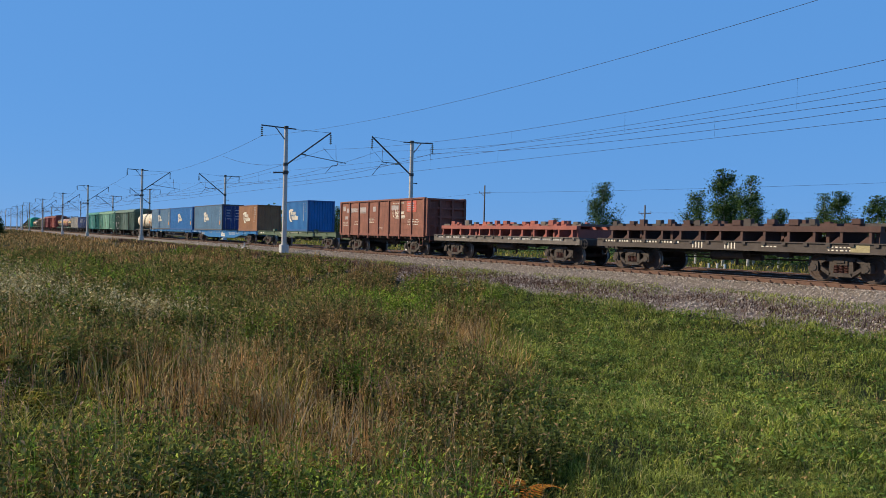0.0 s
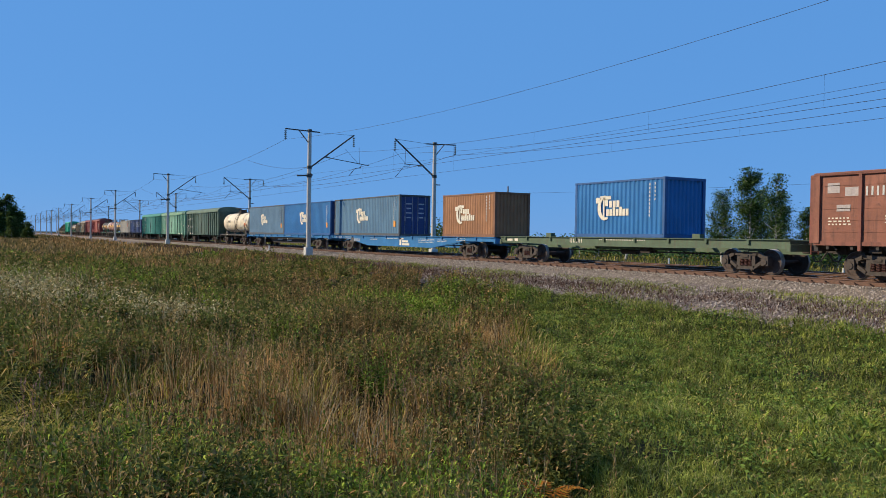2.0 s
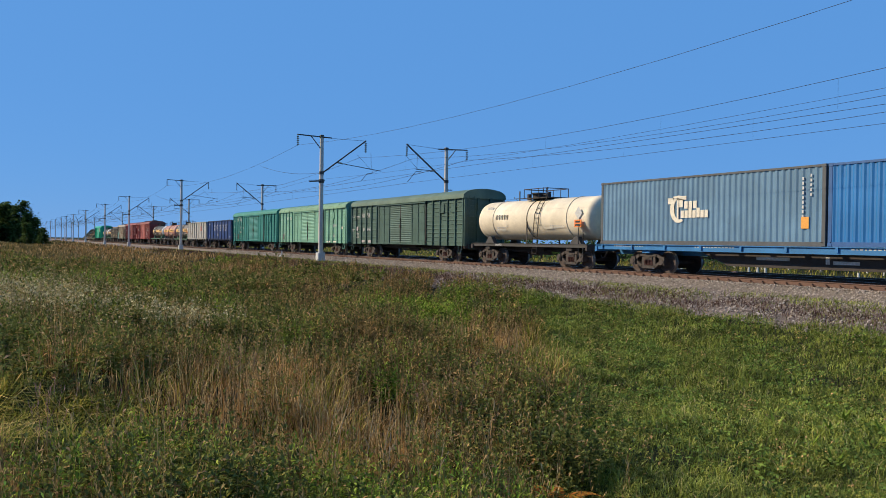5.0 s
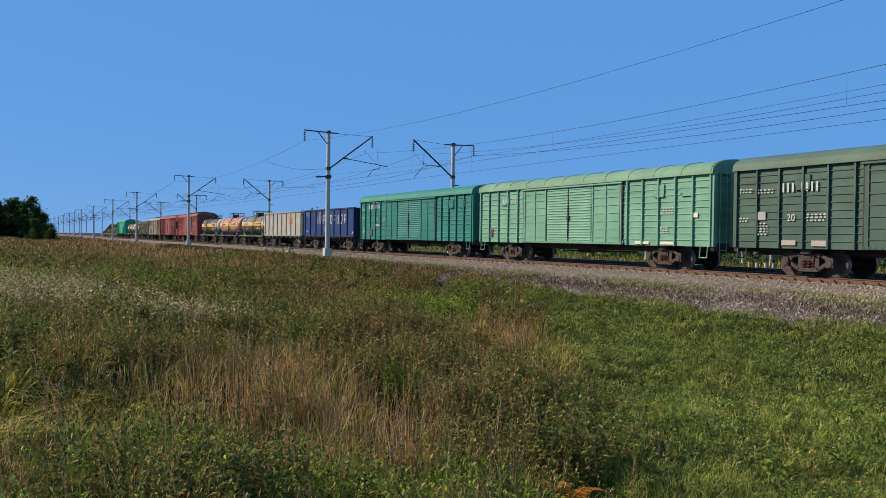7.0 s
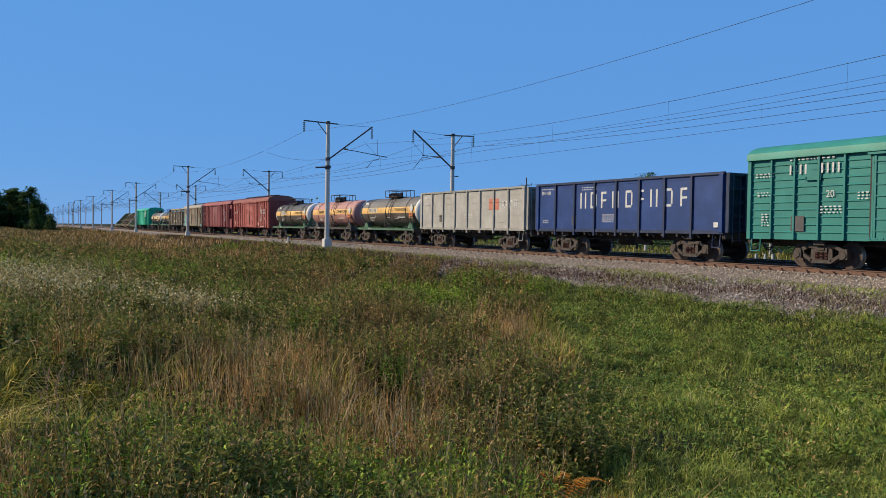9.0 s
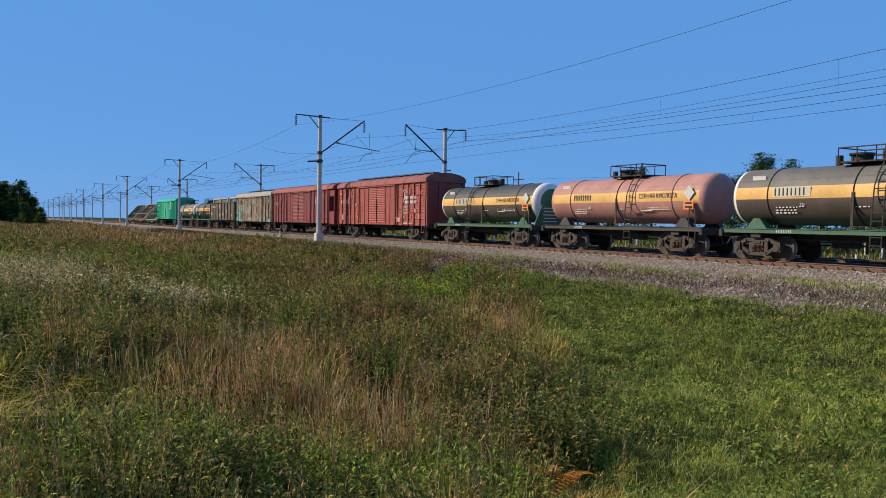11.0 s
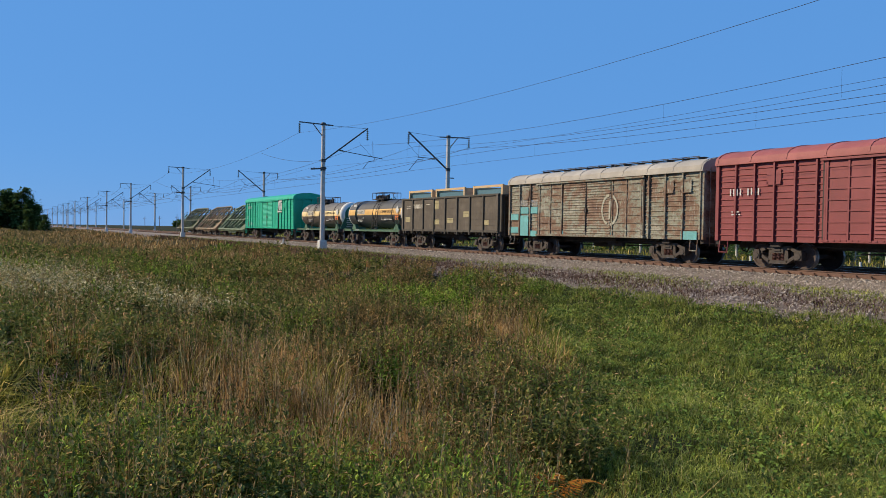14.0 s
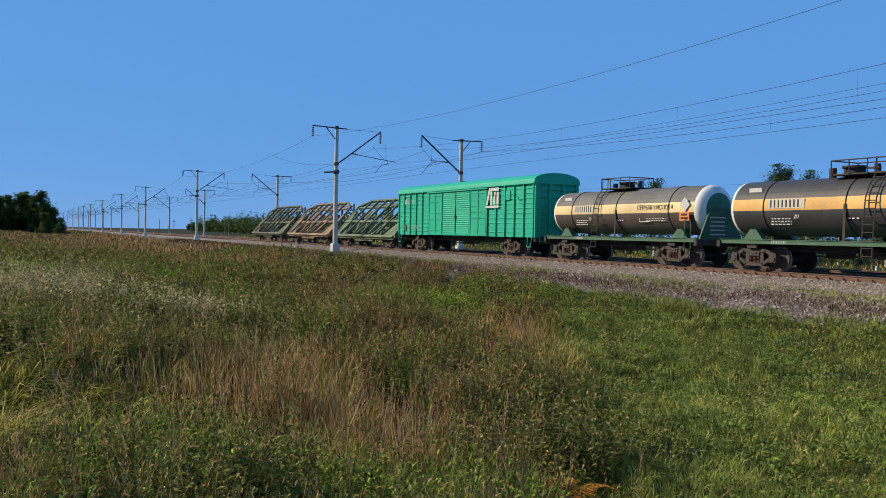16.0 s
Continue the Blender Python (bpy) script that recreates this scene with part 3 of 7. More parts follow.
def digit_bars(x, z, n, h, gap=None):
    w = h * .22
    return [(x + i * h * .62 + (gap if gap and i >= 4 else 0), z, w, h) for i in range(n)]


def small_print(rng, x, z, w, rows, h=.045):
    out = []
    for r in range(rows):
        k = 0.0
        while k < w:
            l = rng.uniform(.05, .13)
            out.append((x + k, z - r * h * 2.3, min(l, w - k + .02), h))
            k += l + .07
    return out


# ---- gondolas
def gondola(paint_mat, post_mat, label, half=6.42, top=3.56, bottom=1.22, posts=7, seams=True, inner=None):
    w = wagon("gondola_wagon", label)
    running_gear(w, half + .05, 4.33, 1.1)
    for s in (-1, 1):
        g = Geo().box((0, s * 1.43, (top + bottom) / 2), (2 * half, .05, top - bottom))
        if seams:
            for k in range(1, 6):
                z = bottom + (top - bottom) * k / 6
                part("side_seam", Geo().box((0, s * 1.459, z), (2 * half - .3, .012, .02)), paint_mat, w)
        part("side_wall", g, paint_mat, w)
        part("top_rail", Geo().box((0, s * 1.45, top), (2 * half + .04, .15, .12)), post_mat, w, bevel=.015)
        part("bottom_rail", Geo().box((0, s * 1.44, bottom), (2 * half, .12, .14)), post_mat, w)
        for k in range(posts + 2):
            x = -half + .12 + (2 * half - .24) * k / (posts + 1)
            edge = k in (0, posts + 1)
            g = Geo().box((x, s * 1.485, (top + bottom) / 2 - (.12 if not edge else 0)), (.20 if edge else .11, .10, top - bottom + (.24 if not edge else 0)))
            part("post", g, paint_mat if edge else post_mat, w)
        # hatch hinges and brackets under the side
        br = Geo().box((0, s * 1.40, -.12), (.10, .12, .16)).bar((.1, s * 1.36, -.06), (.26, s * 1.30, -.22), .06, .06).mesh("hatch_bracket", [GRIME])
        for k in range(14):
            part("hatch_bracket", br, GRIME, w).location = (-half + .5 + (2 * half - 1.26) * k / 13, 0, bottom)
    for s in (-1, 1):
        g = Geo().box((s * half, 0, (top + bottom) / 2), (.05, 2.82, top - bottom))
        part("end_wall", g, post_mat, w)
        g = Geo()
        for z in np.linspace(bottom + .1, top - .05, 5):
            g.box((s * (half + .09), 0, z), (.18, 2.86, .12))
        for y in (-1.36, -.45, .45, 1.36):
            g.box((s * (half + .11), y, (top + bottom) / 2), (.22, .13, top - bottom))
        part("end_frame", g, post_mat, w)
        g = Geo()
        for y in (-1.25, -.85):
            g.tube((s * (half + .27), y, bottom - .4), (s * (half + .27), y, top - .1), .02, 5)
        for k in range(8):
            g.tube((s * (half + .27), -1.25, bottom - .3 + k * .34), (s * (half + .27), -.85, bottom - .3 + k * .34), .016, 5)
        part("ladder", g, post_mat, w)
    part("floor_plate", Geo().box((0, 0, bottom - .02), (2 * half, 2.8, .06)), inner or GRIME, w)
    g = Geo()
    for s in (-1, 1):
        g.path([(half - .1, s * 1.5, bottom - .1), (half - .1, s * 1.55, .62), (half - .5, s * 1.55, .62), (half - .5, s * 1.5, bottom - .1)], .022, 5)
    part("footstep", g, post_mat, w)
    return w


SIDE = -1.462                                  # just proud of a gondola's side sheet
rng = random.Random(4)
RUST_RED = paint("rust_red_paint", (0.22, 0.078, 0.046), (0.07, 0.03, 0.022), .6, .7, 1.6, fade=.3, shift=1)
RUST_POST = paint("rust_red_posts", (0.20, 0.07, 0.045), (0.08, 0.04, 0.03), .6, .75, 2.2, shift=2)
wg = gondola(RUST_RED, RUST_POST, "rust-red steel gondola wagon with patched paint and faded markings")
marks(wg, digit_bars(-4.75, 2.80, 8, .30), SIDE, WHITE_PAINT)
marks(wg, [(-5.95, 2.92, .45, .34), (-5.3, 2.80, .55, .30), (-2.98, 2.72, .95, .42), (-.9, 2.82, .42, .34), (-5.6, 2.30, .5, .22), (1.9, 2.9, 1.0, .30)], SIDE, GREY_PATCH)
marks(wg, [(4.05, 2.72, 1.25, .72)], SIDE, RED_PATCH, "fresh red paint patch")
marks(wg, [(4.15, 3.25 - k * .14, .9 - .1 * (k % 2), .06) for k in range(4)], SIDE - .006, GREY_PATCH)
marks(wg, small_print(rng, -5.9, 2.05, .8, 3) + small_print(rng, -3.9, 2.1, .7, 3) + small_print(rng, -1.6, 2.35, .9, 4) + small_print(rng, 4.2, 2.2, 1.4, 4)
      + small_print(rng, 2.15, 3.28, 1.4, 1, .08) + small_print(rng, -.2, 1.7, .8, 2), SIDE, CREAM_PAINT)


def ring_logo(parent, x, z, r, y, mat, words):
    g = Geo()
    n = 26
    for k in range(n):
        if k % 13 in (5, 6):
            continue
        a, c = 2 * math.pi * k / n, 2 * math.pi * (k + 1) / n
        g.add([(x + q * math.cos(t) * .8, y, z + q * math.sin(t)) for q in (r * .84, r) for t in (a, c)], [(0, 1, 3, 2)])
    g.box((x, y, z), (r * .16, .004, r * 1.1))
    for i, (dx, dz, w, h) in enumerate(words):
        k = 0.0
        while k < w:
            g.box((x + dx + k + h * .3, y, z + dz), (h * .55, .004, h))
            k += h * .8
    part("painted_emblem", g, mat, parent, "white ring emblem")


ring_logo(wg, 2.45, 2.78, .48, SIDE, CREAM_PAINT, [(.15, -.08, 1.1, .2), (.15, -.36, 1.25, .2)])
TRAIN.append((wg, (98.3 + 111.32) / 2))

NAVY = paint("navy_paint", (0.010, 0.036, 0.15), (0.02, 0.02, 0.03), .45, .45, 1.2, fade=.3, shift=3)
NAVY_POST = paint("navy_posts", (0.010, 0.020, 0.06), (0.03, 0.025, 0.025), .5, .5, 2.0, shift=4)
wg = gondola(NAVY, NAVY_POST, "dark blue gondola wagon with broad white lettering", half=6.45, top=3.58, seams=False)
bl = []
for k, x in enumerate((-2.72, -1.92, -1.12, -.32, .62, 1.46, 2.25, 3.15, 4.08)):
    # plain strokes stand for the owner's big letters
    h = .78
    kind = k % 3
    bl += [(x, 2.30, .10, h), (x + .36, 2.30, .10, h)] if kind == 0 else [(x, 2.30, .10, h), (x + .1, 2.98, .30, .10), (x + .1, 2.30, .30, .10), (x + .38, 2.40, .09, .58)] \
        if kind == 1 else [(x, 2.30, .10, h), (x + .1, 2.98, .28, .10), (x + .1, 2.62, .28, .09)]
marks(wg, bl, SIDE, WHITE_PAINT, "broad white painted strokes")
marks(wg, digit_bars(-6.0, 3.06, 8, .17), SIDE, WHITE_PAINT)
marks(wg, small_print(rng, -6.0, 3.32, 1.1, 1) + small_print(rng, -2.6, 3.3, 1.2, 2) + small_print(rng, -1.0, 1.95, .8, 4) + small_print(rng, -5.9, 1.7, .5, 2), SIDE, WHITE_PAINT)
marks(wg, [(6.0, 1.42, .24, .20)], SIDE - .07, WHITE_PAINT)
marks(wg, [(-3.4, 1.5, .35, .45)], SIDE, DARK_PATCH)
TRAIN.append((wg, (-55.66 - 42.55) / 2))

GREY = paint("grey_paint", (0.33, 0.315, 0.285), (0.13, 0.10, 0.08), .4, .7, 1.2, fade=.25, shift=5)
GREY_POST = paint("grey_posts", (0.26, 0.25, 0.225), (0.10, 0.075, 0.06), .4, .7, 2.0, shift=6)
wg = gondola(GREY, GREY_POST, "light grey gondola wagon with one red-brown patch", half=6.4, top=3.56)
marks(wg, [(2.55, 2.35, 1.1, .65)], SIDE, two_tone("brick_patch", (0.42, 0.13, 0.08), (0.5, 0.18, 0.11), 4, .7, .1, .001))
marks(wg, [(4.2, 2.45, .12, .42), (4.02, 2.55, .5, .1), (4.02, 2.72, .5, .1), (4.75, 2.45, .10, .42), (4.75, 2.79, .36, .09), (5.3, 2.45, .10, .42), (5.5, 2.45, .10, .2), (5.5, 2.66, .10, .2)], SIDE, WHITE_PAINT,
      "white painted strokes")
marks(wg, digit_bars(-5.9, 2.72, 8, .20) + small_print(rng, -5.8, 3.3, 1.0, 2) + small_print(rng, -.4, 2.1, 1.0, 3), SIDE, WHITE_PAINT)
marks(wg, [(-3.7, 1.65, .45, .45)], SIDE, DARK_PATCH)
TRAIN.append((wg, (-69.62 - 56.55) / 2))

OLIVE = paint("olive_paint", (0.085, 0.066, 0.046), (0.05, 0.035, 0.028), .6, .75, 1.4, fade=.35, shift=7)
OLIVE_POST = paint("olive_posts", (0.055, 0.045, 0.032), (0.035, 0.025, 0.02), .6, .75, 2.0, shift=8)
wg = gondola(OLIVE, OLIVE_POST, "dark olive-brown gondola wagon carrying glass crates", half=6.4, top=3.33, bottom=1.2, inner=GRIME)
TAN_PATCH = two_tone("tan_patch", (0.25, 0.20, 0.09), (0.42, 0.36, 0.20), 5, .8, .1, .001)
marks(wg, [(-5.9, 1.75, .75, .35), (-1.55, 2.6, .6, .55), (-1.7, 1.6, .85, .35), (.2, 1.7, .8, .3), (2.3, 2.05, .7, .35), (4.7, 1.55, .6, .3)], SIDE, TAN_PATCH, "patches of tan paint")
marks(wg, digit_bars(-4.6, 2.68, 8, .28) + small_print(rng, -5.7, 2.8, .5, 2) + small_print(rng, -2.7, 2.9, .5, 1), SIDE, CREAM_PAINT)
DG_X = (-170.62 - 157.65) / 2
TRAIN.append((wg, DG_X))
PINE = two_tone("pine_boards", (0.42, 0.27, 0.13), (0.62, 0.44, 0.25), 5, .8, .3, .004)
FILM_BLUE = two_tone("blue_film", (0.07, 0.14, 0.17), (0.13, 0.22, 0.25), 2, .35, .2, .01)


def crate(x, length):
    c = tagged(new("glass_crate"), "pine-framed crate with blue-green wrapped panels", "crate", "crates in the gondola")
    part("panel_pack", Geo().box((0, 0, 1.25), (length - .5, 2.0, 2.4)), FILM_BLUE, c, "blue-green wrapped panels")
    for s in (-1, 1):
        for e in (-1, 1):
            part("upright", Geo().box((e * (length / 2 - .1), s * 1.1, 1.35), (.16, .12, 2.7)), PINE, c)
        part("rail", Geo().box((0, s * 1.1, 2.62), (length, .10, .14)), PINE, c)
        part("end_board", Geo().box((s * (length / 2 - .05), 0, 1.35), (.05, 2.2, 2.6)), PINE, c)
    return c


for x, l in ((4.6, 3.4), (-.05, 3.9), (-4.25, 3.6)):
    TRAIN.append((crate(x, l), DG_X + x, 1.25))


# ---- covered wagons
def arc_roof(half, eave, rise, width=1.56, n=12):
    pts = []
    for k in range(n + 1):
        a = math.pi * k / n
        pts.append((-width * math.cos(a), eave + rise * math.sin(a) ** .75))
    return pts


def boxcar(paint_mat, roof_mat, label, half, eave=4.0, bottom=1.0, rise=.58, posts=17, door=(-.28, .22), walkway=False, ribs=11, pivot=6.1, split=True, roof_ribs=True):
    w = wagon("covered_wagon", label)
    running_gear(w, half + .1, pivot, 1.0)
    hgt = eave - bottom
    part("body_shell", Geo().box((0, 0, (eave + bottom) / 2), (2 * half, 2.84, hgt)), paint_mat, w)
    d0, d1 = door[0] * 2 * half, door[1] * 2 * half
    for s in (-1, 1):
        for a, b in ((-half, d0), (d1, half)):
            g = Geo()
            for k in range(1, ribs):
                z = bottom + hgt * k / ribs
                g.sweep([(s * 1.415, z - .05), (s * 1.452, z - .02), (s * 1.452, z + .0), (s * 1.415, z + .035)], a, b)
            part("wall_corrugation", g, paint_mat, w)
        xs = [-half + .04] + [x for x in np.linspace(-half, half, posts + 2)[1:-1] if x < d0 - .2 or x > d1 + .2] + [d0, d1, half - .04]
        for x in xs:
            part("post", Geo().box((x, s * 1.46, (eave + bottom) / 2), (.07, .11, hgt)), paint_mat, w)
        # two sliding leaves, the outer thirds plain, the middle louvred
        mid = (d0 + d1) / 2
        n_leaf = ((d0 + .05, d0 + (d1 - d0) * .26, 0), (d0 + (d1 - d0) * .27, mid - .02, 1), (mid + .02, d0 + (d1 - d0) * .73, 1), (d0 + (d1 - d0) * .74, d1 - .05, 0))
        for a, b, fine in n_leaf:
            g = Geo().box(((a + b) / 2, s * 1.47, (eave + bottom) / 2 - .02), (b - a, .05, hgt - .22))
            rows = 20 if fine else 7
            for k in range(rows):
                z = bottom + .16 + (hgt - .34) * (k + .5) / rows
                if fine:
                    g.sweep([(s * 1.49, z - .045), (s * 1.525, z - .03), (s * 1.525, z - .01), (s * 1.49, z + .04)], a + .04, b - .04)
                else:
                    g.box(((a + b) / 2, s * 1.50, z), (b - a - .1, .05, .05))
            if not fine:
                for x in (a + .04, (a + b) / 2, b - .04):
                    g.box((x, s * 1.51, (eave + bottom) / 2 - .02), (.07, .05, hgt - .22))
            lf = part("door_leaf", g, paint_mat, w)
            if fine and a > mid - .1:
                part("latch", Geo().box((a + .02, s * 1.55, 2.3), (.16, .08, .2)).tube((a, s * 1.55, 1.3), (a, s * 1.55, 2.9), .022, 6), GRIME, lf)
        for x in (d0, mid, d1):
            part("door_gap", Geo().box((x + (.07 if x > d0 else -.07) * (x != mid), s * (1.475 if x != mid else 1.49), (eave + bottom) / 2), (.05, .06, hgt - .2)), GRIME, w)
        part("door_rail", Geo().box((mid, s * 1.55, eave - .12), (d1 - d0 + .3, .10, .07)), paint_mat, w)
        g = Geo().box((mid, s * 1.54, bottom + .07), (d1 - d0 + .3, .12, .09))
        k = d0
        while k < d1:
            g.box((k, s * 1.60, bottom + .09), (.08, .03, .05))
            k += .22
        part("door_rail", g, paint_mat, w)
        for x in (d0 - (d0 + half) * .45, d1 + (half - d1) * .45, d1 + (half - d1) * .75):
            g = Geo().box((x, s * 1.462, eave - .62), (.62, .03, .55)).tube((x - .3, s * 1.49, eave - .88), (x + .3, s * 1.49, eave - .88), .018, 5)
            g.tube((x - .3, s * 1.49, eave - .88), (x - .3, s * 1.49, eave - .76), .015, 5).tube((x + .3, s * 1.49, eave - .88), (x + .3, s * 1.49, eave - .76), .015, 5)
            part("hatch", g, paint_mat, w)
    # roof sheet with cross ribs
    pts = arc_roof(half, eave, rise)
    part("roof", Geo().sweep(pts + [(1.56, eave - .05), (-1.56, eave - .05)], -half - .12, half + .12), roof_mat, w, smooth=True)
    n = int(half * 1.3)
    for k in range(n + 1 if roof_ribs else 0):
        x = -half + 2 * half * k / n
        g = Geo().sweep([(y * 1.006, z + .022) for y, z in pts] + [(y * .98, z - .03) for y, z in reversed(pts)], x - .035, x + .035)
        part("roof_rib", g, roof_mat, w)
    for s in (-1, 1):
        for z in np.linspace(bottom + .25, eave - .3, 7):
            part("end_rib", Geo().box((s * (half + .03), 0, z), (.08, 2.5, .16)), paint_mat, w)
        for y in (-1.38, -.46, .46, 1.38):
            part("end_post", Geo().box((s * (half + .06), y, (eave + bottom) / 2), (.14, .16, hgt)), paint_mat, w)
        g = Geo()
        for y in (-1.18, -.80):
            g.tube((s * (half + .2), y, .75), (s * (half + .2), y, eave + .1), .02, 5)
        for k in range(10):
            g.tube((s * (half + .2), -1.18, .85 + k * .33), (s * (half + .2), -.80, .85 + k * .33), .016, 5)
        part("ladder", g, paint_mat, w)
        g = Geo().path([(s * (half - .15), -1.47, bottom), (s * (half - .15), -1.52, .55), (s * (half - .55), -1.52, .55), (s * (half - .55), -1.47, bottom)], .022, 5)
        part("footstep", g, paint_mat, w)
    if walkway:
        top = eave + rise
        g = Geo().box((0, .1, top + .12), (2 * half - 2.6, .30, .025)).box((0, -.26, top + .14), (2 * half - 2.6, .03, .03))
        for k in range(13):
            g.box((-half + 1.4 + (2 * half - 2.8) * k / 12, 0, top + .05), (.03, .46, .15))
        part("roof_walkway", g, GRIME, w, "narrow dark roof walkway")
    return w


BS = -1.475                                    # just proud of a covered wagon's sheets
DARK_GREEN = paint("dark_green_paint", (0.042, 0.088, 0.066), (0.05, 0.055, 0.045), .35, .6, .8, fade=.3, shift=9)
DARK_ROOF = paint("dark_green_roof", (0.085, 0.135, 0.095), (0.06, 0.06, 0.05), .3, .7, .8, shift=10)
L = 9.1
w = boxcar(DARK_GREEN, DARK_ROOF, "dark green covered wagon with white stencilled markings", L, door=(-.20, .22), roof_ribs=False)
marks(w, digit_bars(-7.15, 3.05, 8, .33, .18), BS, WHITE_PAINT)
marks(w, small_print(rng, -8.9, 3.2, .55, 2) + small_print(rng, -8.1, 3.15, .8, 2) + small_print(rng, -8.9, 2.1, .4, 2) + small_print(rng, -8.1, 1.9, .5, 5) + small_print(rng, -5.9, 2.2, .75, 3), BS, WHITE_PAINT)
letters(w, "20", -6.75, 2.0, BS, .36, WHITE_PAINT)
marks(w, [(-8.1, 2.05, .42, .30), (-6.95, 1.12, .6, .18), (-5.7, 1.1, .6, .2)], BS, GREY_PATCH)
TRAIN.append((w, -2.92 + L))
MINT = paint("mint_paint", (0.15, 0.32, 0.225), (0.08, 0.12, 0.085), .3, .6, .8, fade=.22, shift=11)
MINT_ROOF = paint("mint_roof", (0.16, 0.29, 0.18), (0.11, 0.14, 0.085), .35, .7, .8, shift=12)
w = boxcar(MINT, MINT_ROOF, "pale mint-green covered wagon with a domed roof", L, door=(-.24, .20))
marks(w, digit_bars(-6.6, 3.2, 8, .30, .18) + small_print(rng, -8.6, 3.2, .5, 1) + small_print(rng, -7.7, 1.9, .6, 3) + small_print(rng, 6.2, 2.6, .9, 3) + small_print(rng, 6.2, 1.75, .5, 3), BS, WHITE_PAINT)
marks(w, [(-8.1, 1.3, .4, .5)], BS, DARK_PATCH)
marks(w, [(8.0, 2.2, .38, .20), (2.9, 1.06, .9, .12), (4.6, 1.06, .9, .12), (6.2, 1.06, .9, .12)], BS, CREAM_PAINT)
TRAIN.append((w, (-22.48 - 4.07) / 2))
TEAL = paint("teal_paint", (0.016, 0.165, 0.142), (0.03, 0.07, 0.06), .3, .55, .8, fade=.2, shift=13)
TEAL_ROOF = paint("teal_roof", (0.03, 0.20, 0.15), (0.04, 0.09, 0.07), .25, .6, .8, shift=14)
w = boxcar(TEAL, TEAL_ROOF, "teal-green covered wagon with white markings", 8.97, door=(-.22, .23), roof_ribs=False)
marks(w, digit_bars(-7.2, 3.35, 4, .34) + digit_bars(-5.9, 3.35, 4, .34) + small_print(rng, -8.7, 3.4, .8, 2) + small_print(rng, -7.2, 3.85, 1.8, 1) + small_print(rng, -8.6, 2.7, .6, 2)
      + small_print(rng, -8.4, 1.9, .4, 5) + small_print(rng, -5.9, 2.15, .9, 3) + small_print(rng, -4.5, 2.6, .8, 3), BS, WHITE_PAINT)
letters(w, "20", -5.7, 2.5, BS, .34, WHITE_PAINT)
marks(w, [(-7.1, 1.3, .55, .55)], BS, DARK_PATCH)
TRAIN.append((w, (-41.38 - 23.44) / 2))

BRICK = paint("brick_red_paint", (0.30, 0.062, 0.048), (0.13, 0.04, 0.032), .4, .65, 1.0, fade=.22, shift=15)
BRICK_ROOF = paint("brick_roof", (0.25, 0.075, 0.058), (0.13, 0.05, 0.04), .4, .75, 1.0, shift=16)
w = boxcar(BRICK, BRICK_ROOF, "brick-red covered wagon with a roof walkway and louvred doors", 8.0, door=(-.20, .20), walkway=True, pivot=5.4, ribs=13)
ring_logo(w, 4.75, 3.05, .48, BS, WHITE_PAINT, [(.1, -.1, .5, .2), (.9, -.1, .9, .2), (.1, -.42, .5, .2), (.9, -.42, .9, .2)])
marks(w, digit_bars(-7.3, 2.65, 8, .30, .2) + small_print(rng, 4.5, 2.3, .9, 6) + small_print(rng, -5.2, 3.2, .6, 1) + small_print(rng, 4.4, 1.1, 1.6, 1, .1), BS, WHITE_PAINT)
marks(w, [(-7.2, 1.3, .4, .5), (6.9, 1.5, .3, .3), (6.1, 1.9, .4, .25), (3.6, 1.25, .5, .3)], BS, two_tone("pink_patch", (.45, .2, .17), (.6, .35, .3), 6, .7, .1, .001))
PALE_PATCH = two_tone("pale_red_patch", (.40, .13, .10), (.50, .22, .17), 6, .75, .1, .001)
prng = random.Random(8)
for k in range(46):
    px, pz = prng.uniform(-7.7, 7.4), prng.choice((prng.uniform(1.1, 1.6), prng.uniform(1.1, 3.6)))
    if abs(px) > 1.6:
        marks(w, [(px, pz, prng.uniform(.08, .42), prng.uniform(.06, .20))], BS - .001 * (k % 3), PALE_PATCH)
TRAIN.append((w, (-122.99 - 106.96) / 2))
MAROON = paint("maroon_paint", (0.195, 0.035, 0.036), (0.08, 0.028, 0.026), .35, .6, 1.0, fade=.2, shift=17)
MAROON_ROOF = paint("maroon_roof", (0.28, 0.075, 0.068), (0.14, 0.05, 0.045), .35, .7, 1.0, shift=18)
w = boxcar(MAROON, MAROON_ROOF, "dark maroon covered wagon with an open end platform", 8.0, door=(-.20, .22), pivot=5.4, ribs=13)
ring_logo(w, 5.2, 2.95, .45, BS, WHITE_PAINT, [(.55, -.05, .6, .15), (.55, -.30, .6, .15)])
marks(w, digit_bars(-7.4, 2.75, 8, .26, .2) + small_print(rng, 5.7, 2.35, .7, 6) + small_print(rng, -7.3, 2.1, .4, 2), BS, WHITE_PAINT)
g = Geo().box((8.75, 0, 1.0), (1.3, 2.7, .12))
for y in (-1.35, 1.35):
    g.box((9.35, y, 2.3), (.10, .10, 2.7)).box((8.75, y, 1.55), (1.2, .05, 1.0)).box((8.75, y, 3.6), (1.3, .06, .5))
g.sweep(arc_roof(8, 4.0, .55), 8.0, 9.42)
part("end_platform", g, MAROON, w, "open brakeman's platform with posts and roof")
TRAIN.append((w, (-141.52 - 125.5) / 2))
